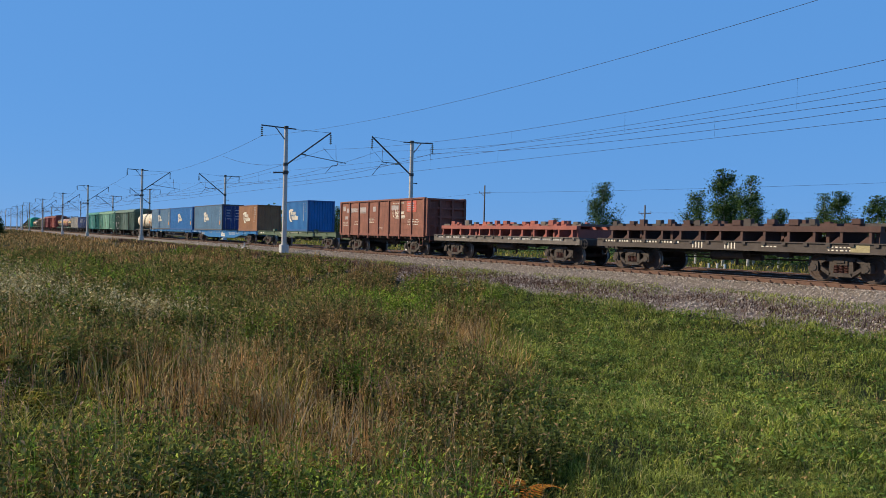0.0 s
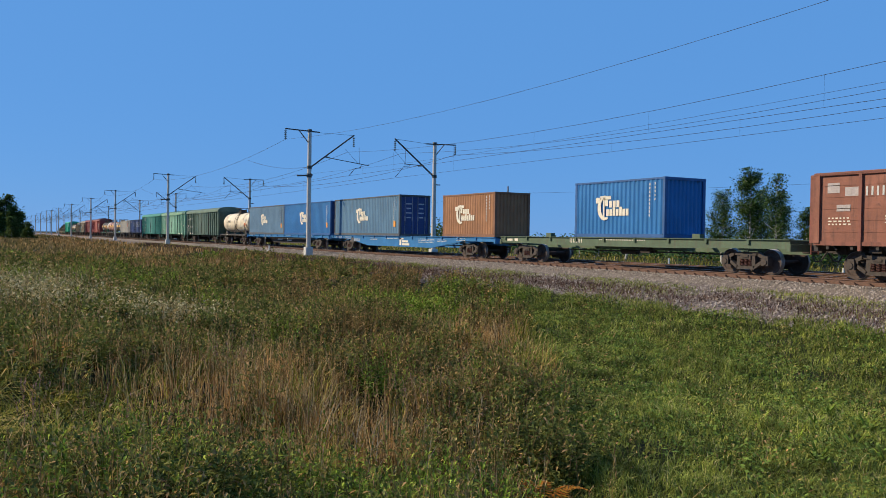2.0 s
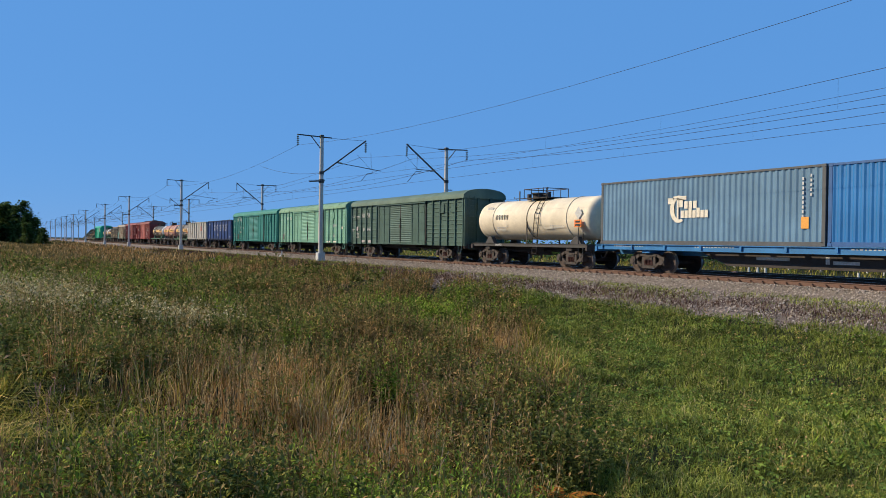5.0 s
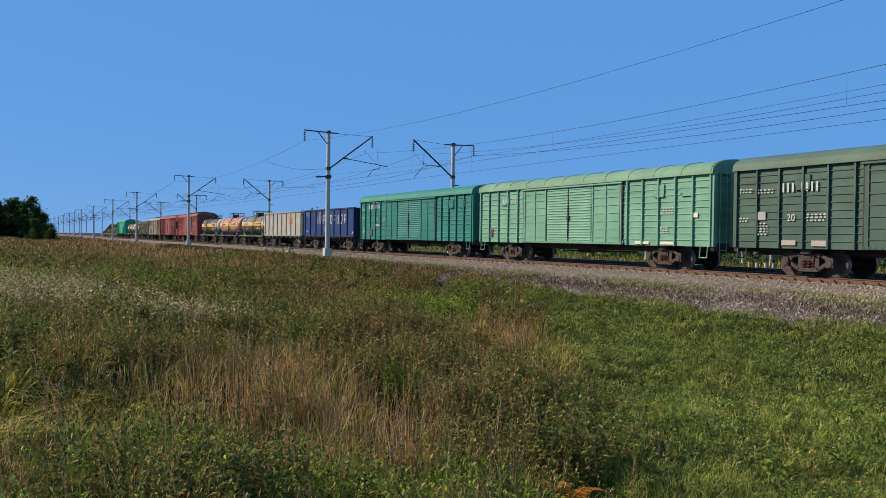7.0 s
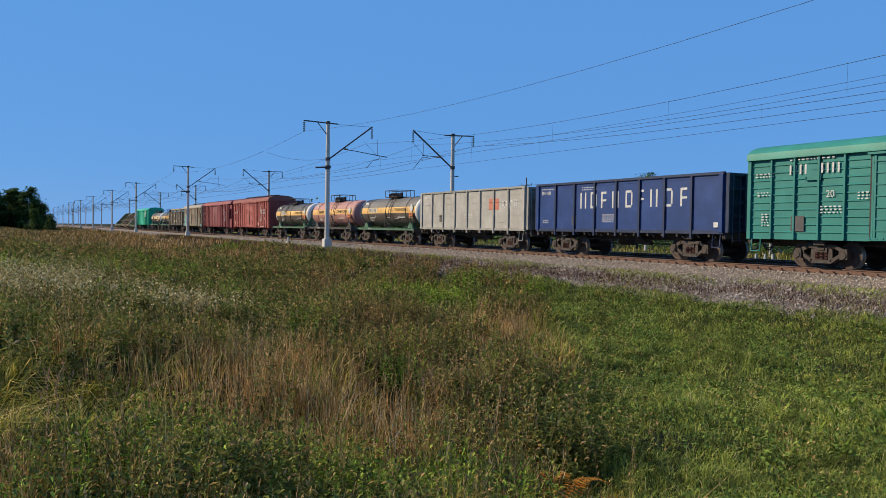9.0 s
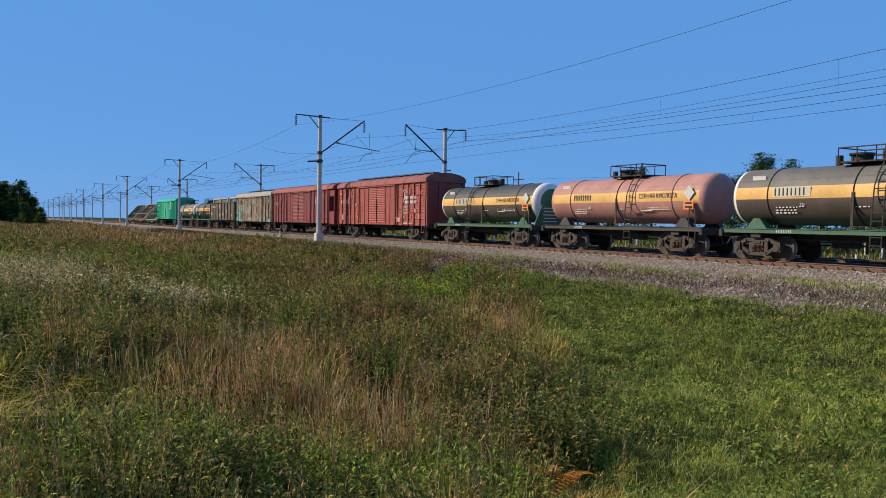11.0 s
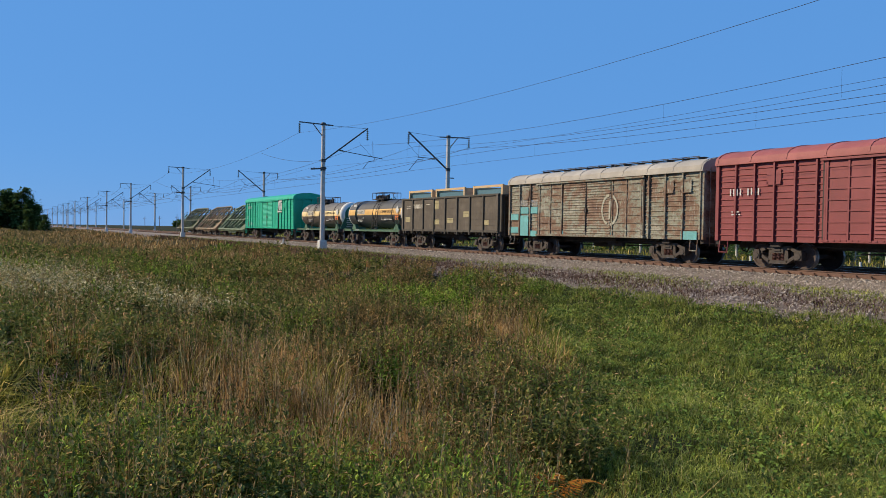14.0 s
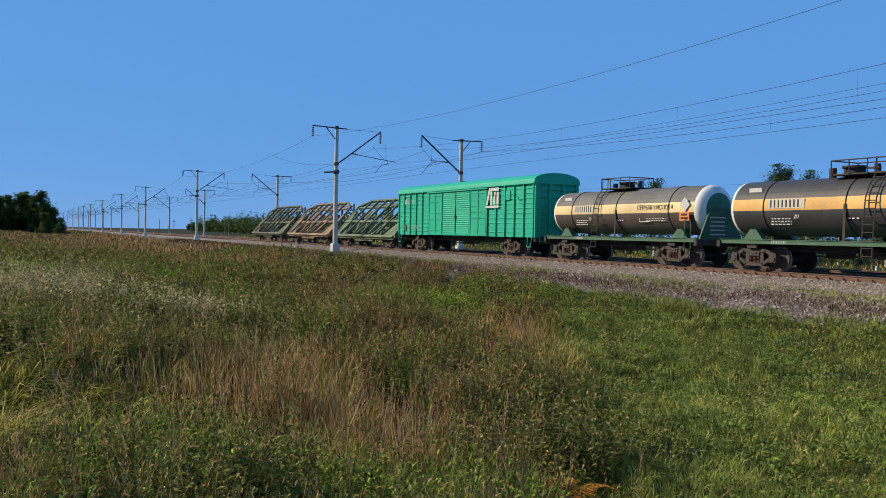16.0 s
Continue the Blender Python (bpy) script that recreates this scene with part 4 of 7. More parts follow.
# paint of three ages, peeling: rust brown, dull grey-green and sandy primer
FADED, nt, b = shader("peeling_paint")
col = ramp(nt, noise_node(nt, .9, 5, .7, (1, 1, 1.6), shift=19), [(.36, (.12, .065, .042)), (.47, (.20, .125, .08)), (.53, (.20, .20, .15)), (.66, (.30, .28, .22))])
peel = noise_node(nt, 4.5, 6, .75, (1, 1, 1.8), shift=23)
col = blend(nt, ramp(nt, peel, [(.52, (0, 0, 0)), (.57, (.8, .8, .8))]), col, (.13, .075, .048))
col = blend(nt, ramp(nt, noise_node(nt, 3.0, 6, .7, (5, 5, .8), shift=29), [(.56, (0, 0, 0)), (.64, (.7, .7, .7))]), col, (.34, .33, .27))
nt.links.new(col, b.inputs["Base Color"])
b.inputs["Roughness"].default_value = .85
relief(nt, b, peel, .3, .004)
FADED_ROOF = paint("sandy_roof", (0.36, 0.32, 0.27), (0.22, 0.17, 0.13), .4, .85, .9, shift=20)
w = boxcar(FADED, FADED_ROOF, "weathered brown covered wagon with peeling turquoise patches", 7.1, eave=3.85, door=(-.30, .26), walkway=True, pivot=4.9, ribs=14, posts=13)
TURQ = paint("turquoise_patches", (0.12, 0.33, 0.33), (0.2, 0.2, 0.15), .4, .7, 2.0, shift=21)
marks(w, [(-6.95, 1.85, .75, .32), (-6.95, 1.15, .75, .32), (-6.0, 1.0, .75, 1.1), (-6.0, 2.2, .75, .35), (-5.15, 2.2, .75, .35), (-5.15, .98, .7, .3), (-2.6, 1.12, 1.0, .18), (.6, 1.12, 1.1, .18),
          (6.0, 1.0, .9, .35)], BS - .005, TURQ, "patches of turquoise paint")
marks(w, digit_bars(-6.0, 2.62, 8, .30, .2), BS, WHITE_PAINT)
ring_logo(w, 1.5, 2.3, .75, -1.53, two_tone("ghost_emblem", (.3, .28, .2), (.42, .4, .32), 5, .8, .1, .001), [])
TRAIN.append((w, (-156.58 - 142.39) / 2))
EMERALD = paint("emerald_paint", (0.02, 0.38, 0.225), (0.02, 0.22, 0.14), .15, .5, .7, fade=.12, shift=23)
w = boxcar(EMERALD, EMERALD, "bright emerald covered wagon with a white emblem", 8.95, roof_ribs=False, eave=4.1, bottom=1.08, door=(-.22, .22))
g = Geo().plate([(3.85, 2.78), (5.35, 2.78), (5.35, 2.92), (3.89, 2.92)], BS - .07, BS - .064)
for q in ([(3.93, 2.98), (4.12, 2.98), (4.42, 3.98), (4.23, 3.98)], [(4.42, 2.98), (4.60, 2.98), (4.60, 3.98), (4.42, 3.98)], [(4.62, 3.78), (5.35, 3.78), (5.35, 3.98), (4.62, 3.98)],
          [(4.72, 2.98), (4.90, 2.98), (5.02, 3.72), (4.84, 3.72)], [(5.12, 2.98), (5.35, 2.98), (5.35, 3.72), (5.14, 3.72)]):
    g.plate(q, BS - .07, BS - .064)
part("painted_emblem", g, WHITE_PAINT, w, "white slanted emblem")
marks(w, digit_bars(-7.8, 3.3, 8, .30) + small_print(rng, -8.2, 2.4, .4, 3) + small_print(rng, -6.8, 1.7, 1.2, 3) + small_print(rng, -8.2, 3.8, 1.2, 1), BS, WHITE_PAINT)
marks(w, [(-8.1, 1.35, .45, .5)], BS, DARK_PATCH)
TRAIN.append((w, (-213.3 - 195.4) / 2))


# ---- tank wagons
def tank_wagon(shell, band, end, ring, frame_mat, label, half=5.15, r=1.08, zc=2.43, band_z=(-.14, .38), shield=None, text="", text_mat=None, ring_w=.32, ink=None, lower=None, ladder_x=.95):
    w = wagon("tank_wagon", label, "tank wagon")
    running_gear(w, 5.55, 3.9, 1.05, GRIME, True)
    n = 60
    stations = [(-half - .34, .02), (-half - .32, .35), (-half - .24, .68), (-half - .12, .90), (-half, .985), (-half + .12, 1.0), (-half + ring_w, 1.0), (-1.7, 1.0), (1.7, 1.0), (half - ring_w, 1.0),
                (half - .12, 1.0), (half, .985), (half + .12, .90), (half + .24, .68), (half + .32, .35), (half + .34, .02)]
    g = Geo()
    for x, q in stations:
        g.v += [(x, -r * q * math.cos(2 * math.pi * i / n), zc + r * q * math.sin(2 * math.pi * i / n)) for i in range(n)]
    for k in range(len(stations) - 1):
        for i in range(n):
            zz = r * math.sin(2 * math.pi * (i + .5) / n)
            on_side = math.cos(2 * math.pi * (i + .5) / n)
            if k < 4 or k >= len(stations) - 5:
                outer = min(stations[k][1], stations[k + 1][1]) > .62
                slot = 3 if outer and k >= len(stations) - 5 else 2 if k >= len(stations) - 5 else 0
            elif k >= len(stations) - 6 and ring_w:
                slot = 3
            elif k == 4 and ring_w > .3:
                slot = 3
            else:
                slot = 1 if band_z[0] < zz < band_z[1] else (4 if zz < band_z[0] else 0)
            g.f.append((k * n + i, k * n + (i + 1) % n, (k + 1) * n + (i + 1) % n, (k + 1) * n + i))
            g.m.append(slot)
    part("shell", g, [shell, band, end, ring, lower or shell], w, smooth=True)
    for x in (-3.55, -.05, 3.5):
        g = Geo()
        m = 30
        for k in range(m):
            a, b = 2 * math.pi * k / m, 2 * math.pi * (k + 1) / m
            g.bar((x, -(r + .012) * math.cos(a), zc + (r + .012) * math.sin(a)), (x, -(r + .012) * math.cos(b), zc + (r + .012) * math.sin(b)), .05, .02, 0, (1, 0, 0))
        part("seam_band", g, GRIME if x == -.05 else (lower or shell), w)
    # frame: two side sills, headstocks and cradles
    for s in (-1, 1):
        part("side_sill", Geo().box((0, s * 1.28, 1.12), (10.9, .10, .17)).box((0, s * 1.32, 1.20), (10.9, .08, .02)), frame_mat, w)
        for x in (-4.1, 4.1):
            g = Geo().plate([(x - .48, 1.2), (x + .48, 1.2), (x + .14, 1.60), (x - .14, 1.60)], s * .98, s * .72)
            part("cradle", g, frame_mat, w)
        part("strap", Geo().bar((-.05, s * 1.12, 1.2), (-.05, s * 1.10, 2.5), .10, .03, 0, (0, 1, 0)), GRIME, w)
    part("deck", Geo().box((0, 0, 1.16), (10.8, 2.4, .06)), frame_mat, w)
    top = zc + r
    wx = -.55 if ladder_x < 0 else .15
    g = Geo().box((wx, 0, top + .05), (2.2, 1.4, .05))
    for x in (wx - 1.05, wx - .35, wx + .35, wx + 1.05):
        for y in (-.74, .74):
            g.tube((x, y, top + .05), (x, y, top + .55), .022, 5)
    for y in (-.74, .74):
        g.tube((wx - 1.05, y, top + .55), (wx + 1.05, y, top + .55), .024, 5)
    g.tube((wx - 1.05, -.74, top + .55), (wx - 1.05, .74, top + .55), .024, 5).tube((wx + 1.05, -.74, top + .55), (wx + 1.05, .74, top + .55), .024, 5)
    part("walkway", g, GRIME, w, "dark steel walkway with handrails")
    g = Geo().tube((-.5, 0, top), (-.5, 0, top + .3), .36, 14).tube((-.5, 0, top + .3), (-.5, 0, top + .38), .42, 14).tube((.3, .1, top), (.3, .1, top + .42), .11, 9)
    g.tube((-1.3, -.1, top), (-1.3, -.1, top + .34), .13, 9).tube((.55, -.2, top), (.55, -.2, top + .3), .08, 8).box((-.1, 0, top + .28), (.8, .07, .07))
    part("manhole", g, GRIME, w, smooth=True)
    g = Geo()
    lx = ladder_x
    for x in (lx - .2, lx + .2):
        pts = [(x, -1.32, .62), (x, -1.25, 1.9), (x, -1.16, zc + .25), (x, -.95, zc + .72), (x, -.62, top + .06), (x, -.62, top + .6)]
        g.path(pts, .024, 5)
    for k in range(11):
        z = .7 + k * .27
        y = np.interp(z, [.62, 1.9, zc + .25, zc + .72, top + .06], [-1.32, -1.25, -1.16, -.95, -.62])
        g.tube((lx - .2, y, z), (lx + .2, y, z), .018, 5)
    part("ladder", g, GRIME, w, "dark steel side ladder")
    if shield:
        g = Geo()
        x = 5.48
        g.add([(x, -1.25, 1.1), (x, 1.25, 1.1), (x, .75, 2.2), (x, .4, 2.5), (x, -.4, 2.5), (x, -.75, 2.2), (x + .05, -1.25, 1.1), (x + .05, 1.25, 1.1), (x + .05, .75, 2.2), (x + .05, .4, 2.5), (x + .05, -.4, 2.5),
               (x + .05, -.75, 2.2)], [(0, 1, 2, 3, 4, 5), (11, 10, 9, 8, 7, 6), (0, 6, 7, 1), (1, 7, 8, 2), (2, 8, 9, 3), (3, 9, 10, 4), (4, 10, 11, 5), (5, 11, 6, 0)])
        sh = part("end_shield", g, shield, w, "painted end shield plate")
        pr = Geo()
        for k in range(5):
            pr.box((x + .056, -.2, 2.1 - k * .18), (.006, .9 - .1 * (k % 2), .06))
        part("lettering", pr, WHITE_PAINT, sh)

    def on_shell(dz):
        return -math.sqrt(max(r * r - dz * dz, .01)) - .012

    ink = ink or BLACK_PAINT
    if text:
        letters(w, text, 1.45, zc + .03, on_shell(.12), .30, text_mat or ink, "stencilled cargo name", .85)
    plate_y = on_shell(.14) - .004
    if ring is TANK_RING:
        marks(w, [(-3.32, zc - .04, 1.62, .36)], plate_y, TANK_PLATE, "pale number panel")
    marks(w, digit_bars(-3.22, zc + .0, 8, .28), plate_y - .006, ink)
    marks(w, digit_bars(-2.9, 1.06, 9, .12), -1.335, WHITE_PAINT)
    marks(w, [(1.55, zc - .52, .75, .03), (1.55, zc - .22, .75, .03), (1.55, zc - .52, .03, .33), (2.27, zc - .52, .03, .33)], on_shell(.4) - .01, WHITE_PAINT, "white painted outline")
    letters(w, "20", -2.2, zc - .42, on_shell(.36) - .01, .24, WHITE_PAINT)
    marks(w, small_print(rng, -3.2, zc - .45, .9, 3) + small_print(rng, .0, zc - .35, .5, 2) + small_print(rng, 2.0, zc - .28, 1.3, 3) + small_print(rng, -4.5, zc - .35, .3, 1), on_shell(.4), WHITE_PAINT)
    marks(w, [(-4.4, zc + .62, .6, .16), (-3.4, zc + .52, .4, .07), (-2.4, zc + .52, .4, .07)], on_shell(.66) - .02, WHITE_PAINT)
    d = Geo()
    yy = on_shell(.1) - .05
    d.add([(4.55, yy, zc - .1), (4.85, yy, zc + .22), (4.55, yy, zc + .54), (4.25, yy, zc + .22)], [(0, 1, 2, 3)])
    part("hazard_diamond", d, WHITE_PAINT, w, "white hazard diamond")
    part("hazard_plate", Geo().box((4.6, yy - .06, zc - .3), (.55, .02, .36)), ORANGE_PLATE, w, "orange hazard plate")
    marks(w, [(4.42, zc - .26, .36, .09), (4.40, zc - .42, .42, .09)], yy - .075, BLACK_PAINT)
    g = Geo().path([(4.75, -1.3, .6), (4.75, -1.32, 1.6), (4.7, -1.25, zc - .35)], .025, 5).path([(5.1, -1.3, .75), (5.1, -1.3, 1.7), (4.95, -1.2, 2.0)], .025, 5)
    part("handrail", g, frame_mat, w)
    return w


def tank_paint(name, rgb, dirt, amount, shift, rough=.5):
    return paint(name, rgb, dirt, amount, rough + .15, .8, True, .3, shift=shift)


TANK_BLACK = tank_paint("tank_black", (0.035, 0.035, 0.038), (0.10, 0.075, 0.06), .45, 31, .45)
TANK_BROWN = tank_paint("tank_grimy_brown", (0.075, 0.055, 0.045), (0.04, 0.032, 0.028), .5, 32)
TANK_AMBER = tank_paint("tank_amber_band", (0.62, 0.36, 0.10), (0.36, 0.12, 0.04), .25, 33)
TANK_SAND = tank_paint("tank_sand_band", (0.66, 0.50, 0.24), (0.40, 0.20, 0.08), .25, 34)
TANK_PINK = tank_paint("tank_dusty_pink", (0.36, 0.175, 0.145), (0.26, 0.12, 0.09), .4, 35)
TANK_CREAM = tank_paint("tank_cream", (0.66, 0.57, 0.42), (0.45, 0.30, 0.14), .35, 36)
TANK_GREEN = tank_paint("tank_end_green", (0.035, 0.14, 0.075), (0.06, 0.10, 0.06), .25, 37)
TANK_MINT = tank_paint("tank_end_mint", (0.12, 0.28, 0.21), (0.09, 0.14, 0.10), .25, 38)
TANK_RING = tank_paint("tank_white_ring", (0.68, 0.66, 0.60), (0.35, 0.26, 0.18), .3, 39)
TANK_GREY = tank_paint("tank_grey", (0.115, 0.105, 0.095), (0.05, 0.042, 0.036), .5, 40)
GREEN_FRAME = paint("green_frame", (0.05, 0.115, 0.065), (0.05, 0.04, 0.035), .5, .7, 2.0, shift=41)
DARK_FRAME = paint("dark_frame", (0.045, 0.042, 0.04), (0.08, 0.06, 0.05), .5, .75, 2.0, shift=42)
GREEN_SHIELD = paint("green_shield", (0.03, 0.11, 0.06), (0.04, 0.05, 0.04), .3, .6, 1.0, shift=43)
TANK_PLATE = two_tone("number_panel", (0.46, 0.42, 0.34), (0.62, 0.57, 0.48), 6, .7, .1, .001)
ACID = "СЕРНАЯ КИСЛОТА"
TANKS = [
    (21.7, dict(shell=TANK_CREAM, band=TANK_CREAM, end=TANK_CREAM, ring=TANK_CREAM, frame_mat=DARK_FRAME, label="cream tank wagon with ochre spill stains", r=1.12, zc=2.55, ring_w=.2)),
    (-76.3, dict(shell=TANK_GREY, lower=TANK_BROWN, band=TANK_AMBER, end=TANK_CREAM, ring=TANK_RING, frame_mat=GREEN_FRAME, label="grimy dark tank wagon with a yellow band on a green frame", text=ACID)),
    (-88.3, dict(shell=TANK_PINK, band=TANK_AMBER, end=TANK_PINK, ring=TANK_PINK, frame_mat=DARK_FRAME, label="dusty pink tank wagon with a yellow band", text=ACID)),
    (-100.3, dict(shell=TANK_BLACK, lower=TANK_BROWN, band=TANK_AMBER, end=TANK_GREEN, ring=TANK_RING, frame_mat=GREEN_FRAME, label="black tank wagon with an amber band and green white-rimmed end", text=ACID, shield=GREEN_SHIELD, text_mat=BLACK_PAINT, ladder_x=-1.45)),
    (-176.7, dict(shell=TANK_BLACK, lower=TANK_BLACK, band=TANK_AMBER, end=TANK_MINT, ring=TANK_RING, frame_mat=GREEN_FRAME, label="black tank wagon with an amber band and mint white-rimmed end", text=ACID)),
    (-188.9, dict(shell=TANK_GREY, lower=TANK_BROWN, band=TANK_SAND, end=TANK_GREEN, ring=TANK_RING, frame_mat=GREEN_FRAME, label="grey-brown tank wagon with a sand band and green end", text=ACID, shield=GREEN_SHIELD, ladder_x=-1.45)),
]
for x, kw in TANKS:
    TRAIN.append((tank_wagon(**kw), x))


# ---- container flats and containers
def corrugated(half_l, y, z0, z1, s, step=.28, depth=.036):
    """A trapezoid-pressed side sheet facing s."""
    xs, ys = [], []
    x = -half_l
    k = 0
    while x < half_l - .01:
        for dx, d in ((0, 0), (.07, 0), (.07 + .07, 1), (.21, 1)):
            xs.append(min(x + dx, half_l))
            ys.append(y - s * depth * d)
        x += step
    xs.append(half_l)
    ys.append(y)
    n = len(xs)
    vs = [(a, b, z0) for a, b in zip(xs, ys)] + [(a, b, z1) for a, b in zip(xs, ys)]
    return vs, [(i, i + 1, n + i + 1, n + i) for i in range(n - 1)]


def container(length, height, mat, frame_mat, label, doors, door_mat=None, emblem=True):
    """Origin at the middle of its floor; doors on the +x end when asked."""
    c = tagged(new("shipping_container"), label, "container", "containers on the flats")
    hl, hw = length / 2, 1.219
    for s in (-1, 1):
        g = Geo()
        g.add(*corrugated(hl - .12, s * (hw - .015), .16, height - .08, s))
        part("side_wall", g, mat, c)
        part("bottom_rail", Geo().box((0, s * (hw - .05), .08), (length - .2, .10, .16)), frame_mat, c)
        part("top_rail", Geo().box((0, s * (hw - .035), height - .05), (length - .2, .07, .08)), frame_mat, c)
    for e in (-1, 1):
        for s in (-1, 1):
            part("corner_post", Geo().box((e * (hl - .08), s * (hw - .08), height / 2), (.16, .16, height - .02)), frame_mat, c, bevel=.012)
            for z in (.06, height - .06):
                part("corner_casting", Geo().box((e * (hl - .085), s * (hw - .075), z), (.185, .17, .125)), frame_mat, c, bevel=.012)
        part("end_rail", Geo().box((e * (hl - .06), 0, height - .06), (.12, 2.2, .12)).box((e * (hl - .06), 0, .08), (.12, 2.2, .15)), frame_mat, c)
        if e > 0 and doors:
            for s in (-1, 1):
                g = Geo().box((hl - .07, s * .53, height / 2), (.05, 1.04, height - .3))
                for k in range(5):
                    g.box((hl - .04, s * .53, .45 + (height - .9) * k / 4), (.03, .92, .22))
                d = part("door", g, door_mat or mat, c)
                for dy in (.22, .80):
                    part("lock_bar", Geo().tube((hl - .005, s * dy, .12), (hl - .005, s * dy, height - .12), .022, 7).box((hl, s * dy, height * .42), (.05, .08, .3)), STEEL_BAR, d, "pale steel lock bar")
                pr = Geo()
                for k in range(4):
                    pr.box((hl - .022, s * .5, height * .78 - k * .32), (.006, .45 - .12 * (k % 2), .08))
                part("lettering", pr, WHITE_PAINT, d)
        else:
            vs, fs = corrugated(1.06, 0, .16, height - .1, 1, .24, .04)
            g = Geo().add([(e * (hl - .03) + e * p[1], p[0], p[2]) for p in vs], fs)
            part("end_wall", g, mat, c)
    part("roof_sheet", Geo().box((0, 0, height - .05), (length - .1, 2.36, .04)), mat, c)
    part("floor_sheet", Geo().box((0, 0, .12), (length - .1, 2.36, .06)), frame_mat, c)
    if emblem:
        # cream owner's emblem: plain disc segments and bars
        k = 1.0
        x0, z0, y = -.72 - .02 * length, height * .52, -hw - .003
        g = Geo()
        for i in range(15):
            a, b = radians(75 + i * 15), radians(75 + (i + 1) * 15)
            thick = lambda t: .30 - .20 * abs(t - radians(188)) / radians(113)
            g.add([(x0 + q * math.cos(t) * .86, y, z0 + q * math.sin(t)) for t in (a, b) for q in (.58 - thick(t), .58)], [(0, 1, 3, 2)])
        g.box((x0 - .44, y, z0 + .36), (.36, .006, .26)).box((x0 + .06, y, z0 + .47), (.75, .006, .16)).box((x0 + .14, y, z0 + .25), (.20, .006, .34))
        for i in range(3):
            g.box((x0 + .42 + .25 * i, y, z0 + .17), (.19, .006, .31))
        for i in range(7):
            g.box((x0 + .22 + .22 * i, y, z0 - .22 + (.05 if i in (2, 4) else 0)), (.175, .006, .40 if i in (2, 4) else .31))
        g.box((x0 - .05, y, z0 + .02), (.10, .006, .9))
        part("painted_emblem", g, CREAM_PAINT, c, "cream painted emblem")
    pr = [(hl - .95, height * .35 + i * .17, .07, .11) for i in range(9)] + [(hl - .62, height * .62 + i * .17, .06, .1) for i in range(5)]
    marks(c, pr, -hw - .003, WHITE_PAINT)
    if doors:
        marks(c, [(hl - .98, height * .22, .32, .42)], -hw - .004, ORANGE_LABEL, "orange label")
    return c


STEEL_BAR = two_tone("lock_bar_steel", (0.25, 0.25, 0.26), (0.4, 0.4, 0.41), 6, .5, .1, .001, metal=.5)
ORANGE_LABEL = two_tone("orange_label", (0.70, 0.28, 0.03), (0.8, 0.36, 0.06), 6, .6, .1, .001)
SLATE = paint("slate_blue_paint", (0.085, 0.180, 0.28), (0.085, 0.06, 0.05), .5, .55, .5, fade=.25, shift=51)
SLATE2 = paint("slate_blue_paint", (0.10, 0.19, 0.285), (0.10, 0.08, 0.07), .3, .55, .5, fade=.25, shift=52)
ROYAL = paint("royal_blue_paint", (0.017, 0.140, 0.37), (0.05, 0.06, 0.08), .22, .5, .5, fade=.2, shift=53)
TAWNY = paint("tawny_brown_paint", (0.30, 0.135, 0.055), (0.12, 0.06, 0.04), .45, .65, .8, fade=.25, shift=54)
FRAME_DIM = paint("dull_frame", (0.07, 0.075, 0.08), (0.08, 0.05, 0.04), .5, .65, 2.0, shift=55)
FRAME_BLUE = paint("blue_frame", (0.02, 0.085, 0.24), (0.06, 0.05, 0.05), .3, .55, 1.5, shift=56)
FRAME_TAWNY = paint("tawny_frame", (0.20, 0.09, 0.045), (0.09, 0.05, 0.035), .5, .7, 1.5, shift=57)


def flat(mat, label, half, pivot, sill_top, sill_end, sill_mid, belly_mat=None, knee=.30):
    """Container flat with fish-bellied side sills."""
    w = wagon("container_flat", label)
    running_gear(w, half + .05, pivot, 1.05, belly_mat or mat, False)
    for s in (-1, 1):
        y0, y1 = s * 1.36, s * 1.28
        x1 = half * (1 - 2 * knee) if sill_mid < sill_end else half
        x2 = half * (1 - knee * .95)
        g = Geo().plate([(-half, sill_top), (-half, sill_end), (-x2, sill_end), (-x1, sill_mid), (x1, sill_mid), (x2, sill_end), (half, sill_end), (half, sill_top)], y0, y1)
        part("side_sill", g, mat, w)
        part("sill_flange", Geo().box((0, s * 1.36, sill_top), (2 * half, .14, .03)), mat, w)
        k = -half + .5
        while k < half:
            part("lashing_bracket", Geo().box((k, s * 1.40, sill_top - .1), (.10, .06, .16)), mat, w)
            k += 2.05
    k = -half + .4
    while k < half:
        part("cross_member", Geo().box((k, 0, sill_top - .08), (.14, 2.6, .14)), belly_mat or mat, w)
        k += 1.5
    g = Geo().tube((-1.2, .3, .75), (-.2, .3, .75), .2, 10).box((1.0, -.2, .8), (.6, .4, .3)).bar((-pivot + 1.3, .1, .7), (pivot - 1.3, .1, .7), .06, .06)
    part("brake_gear", g, GRIME, w)
    return w


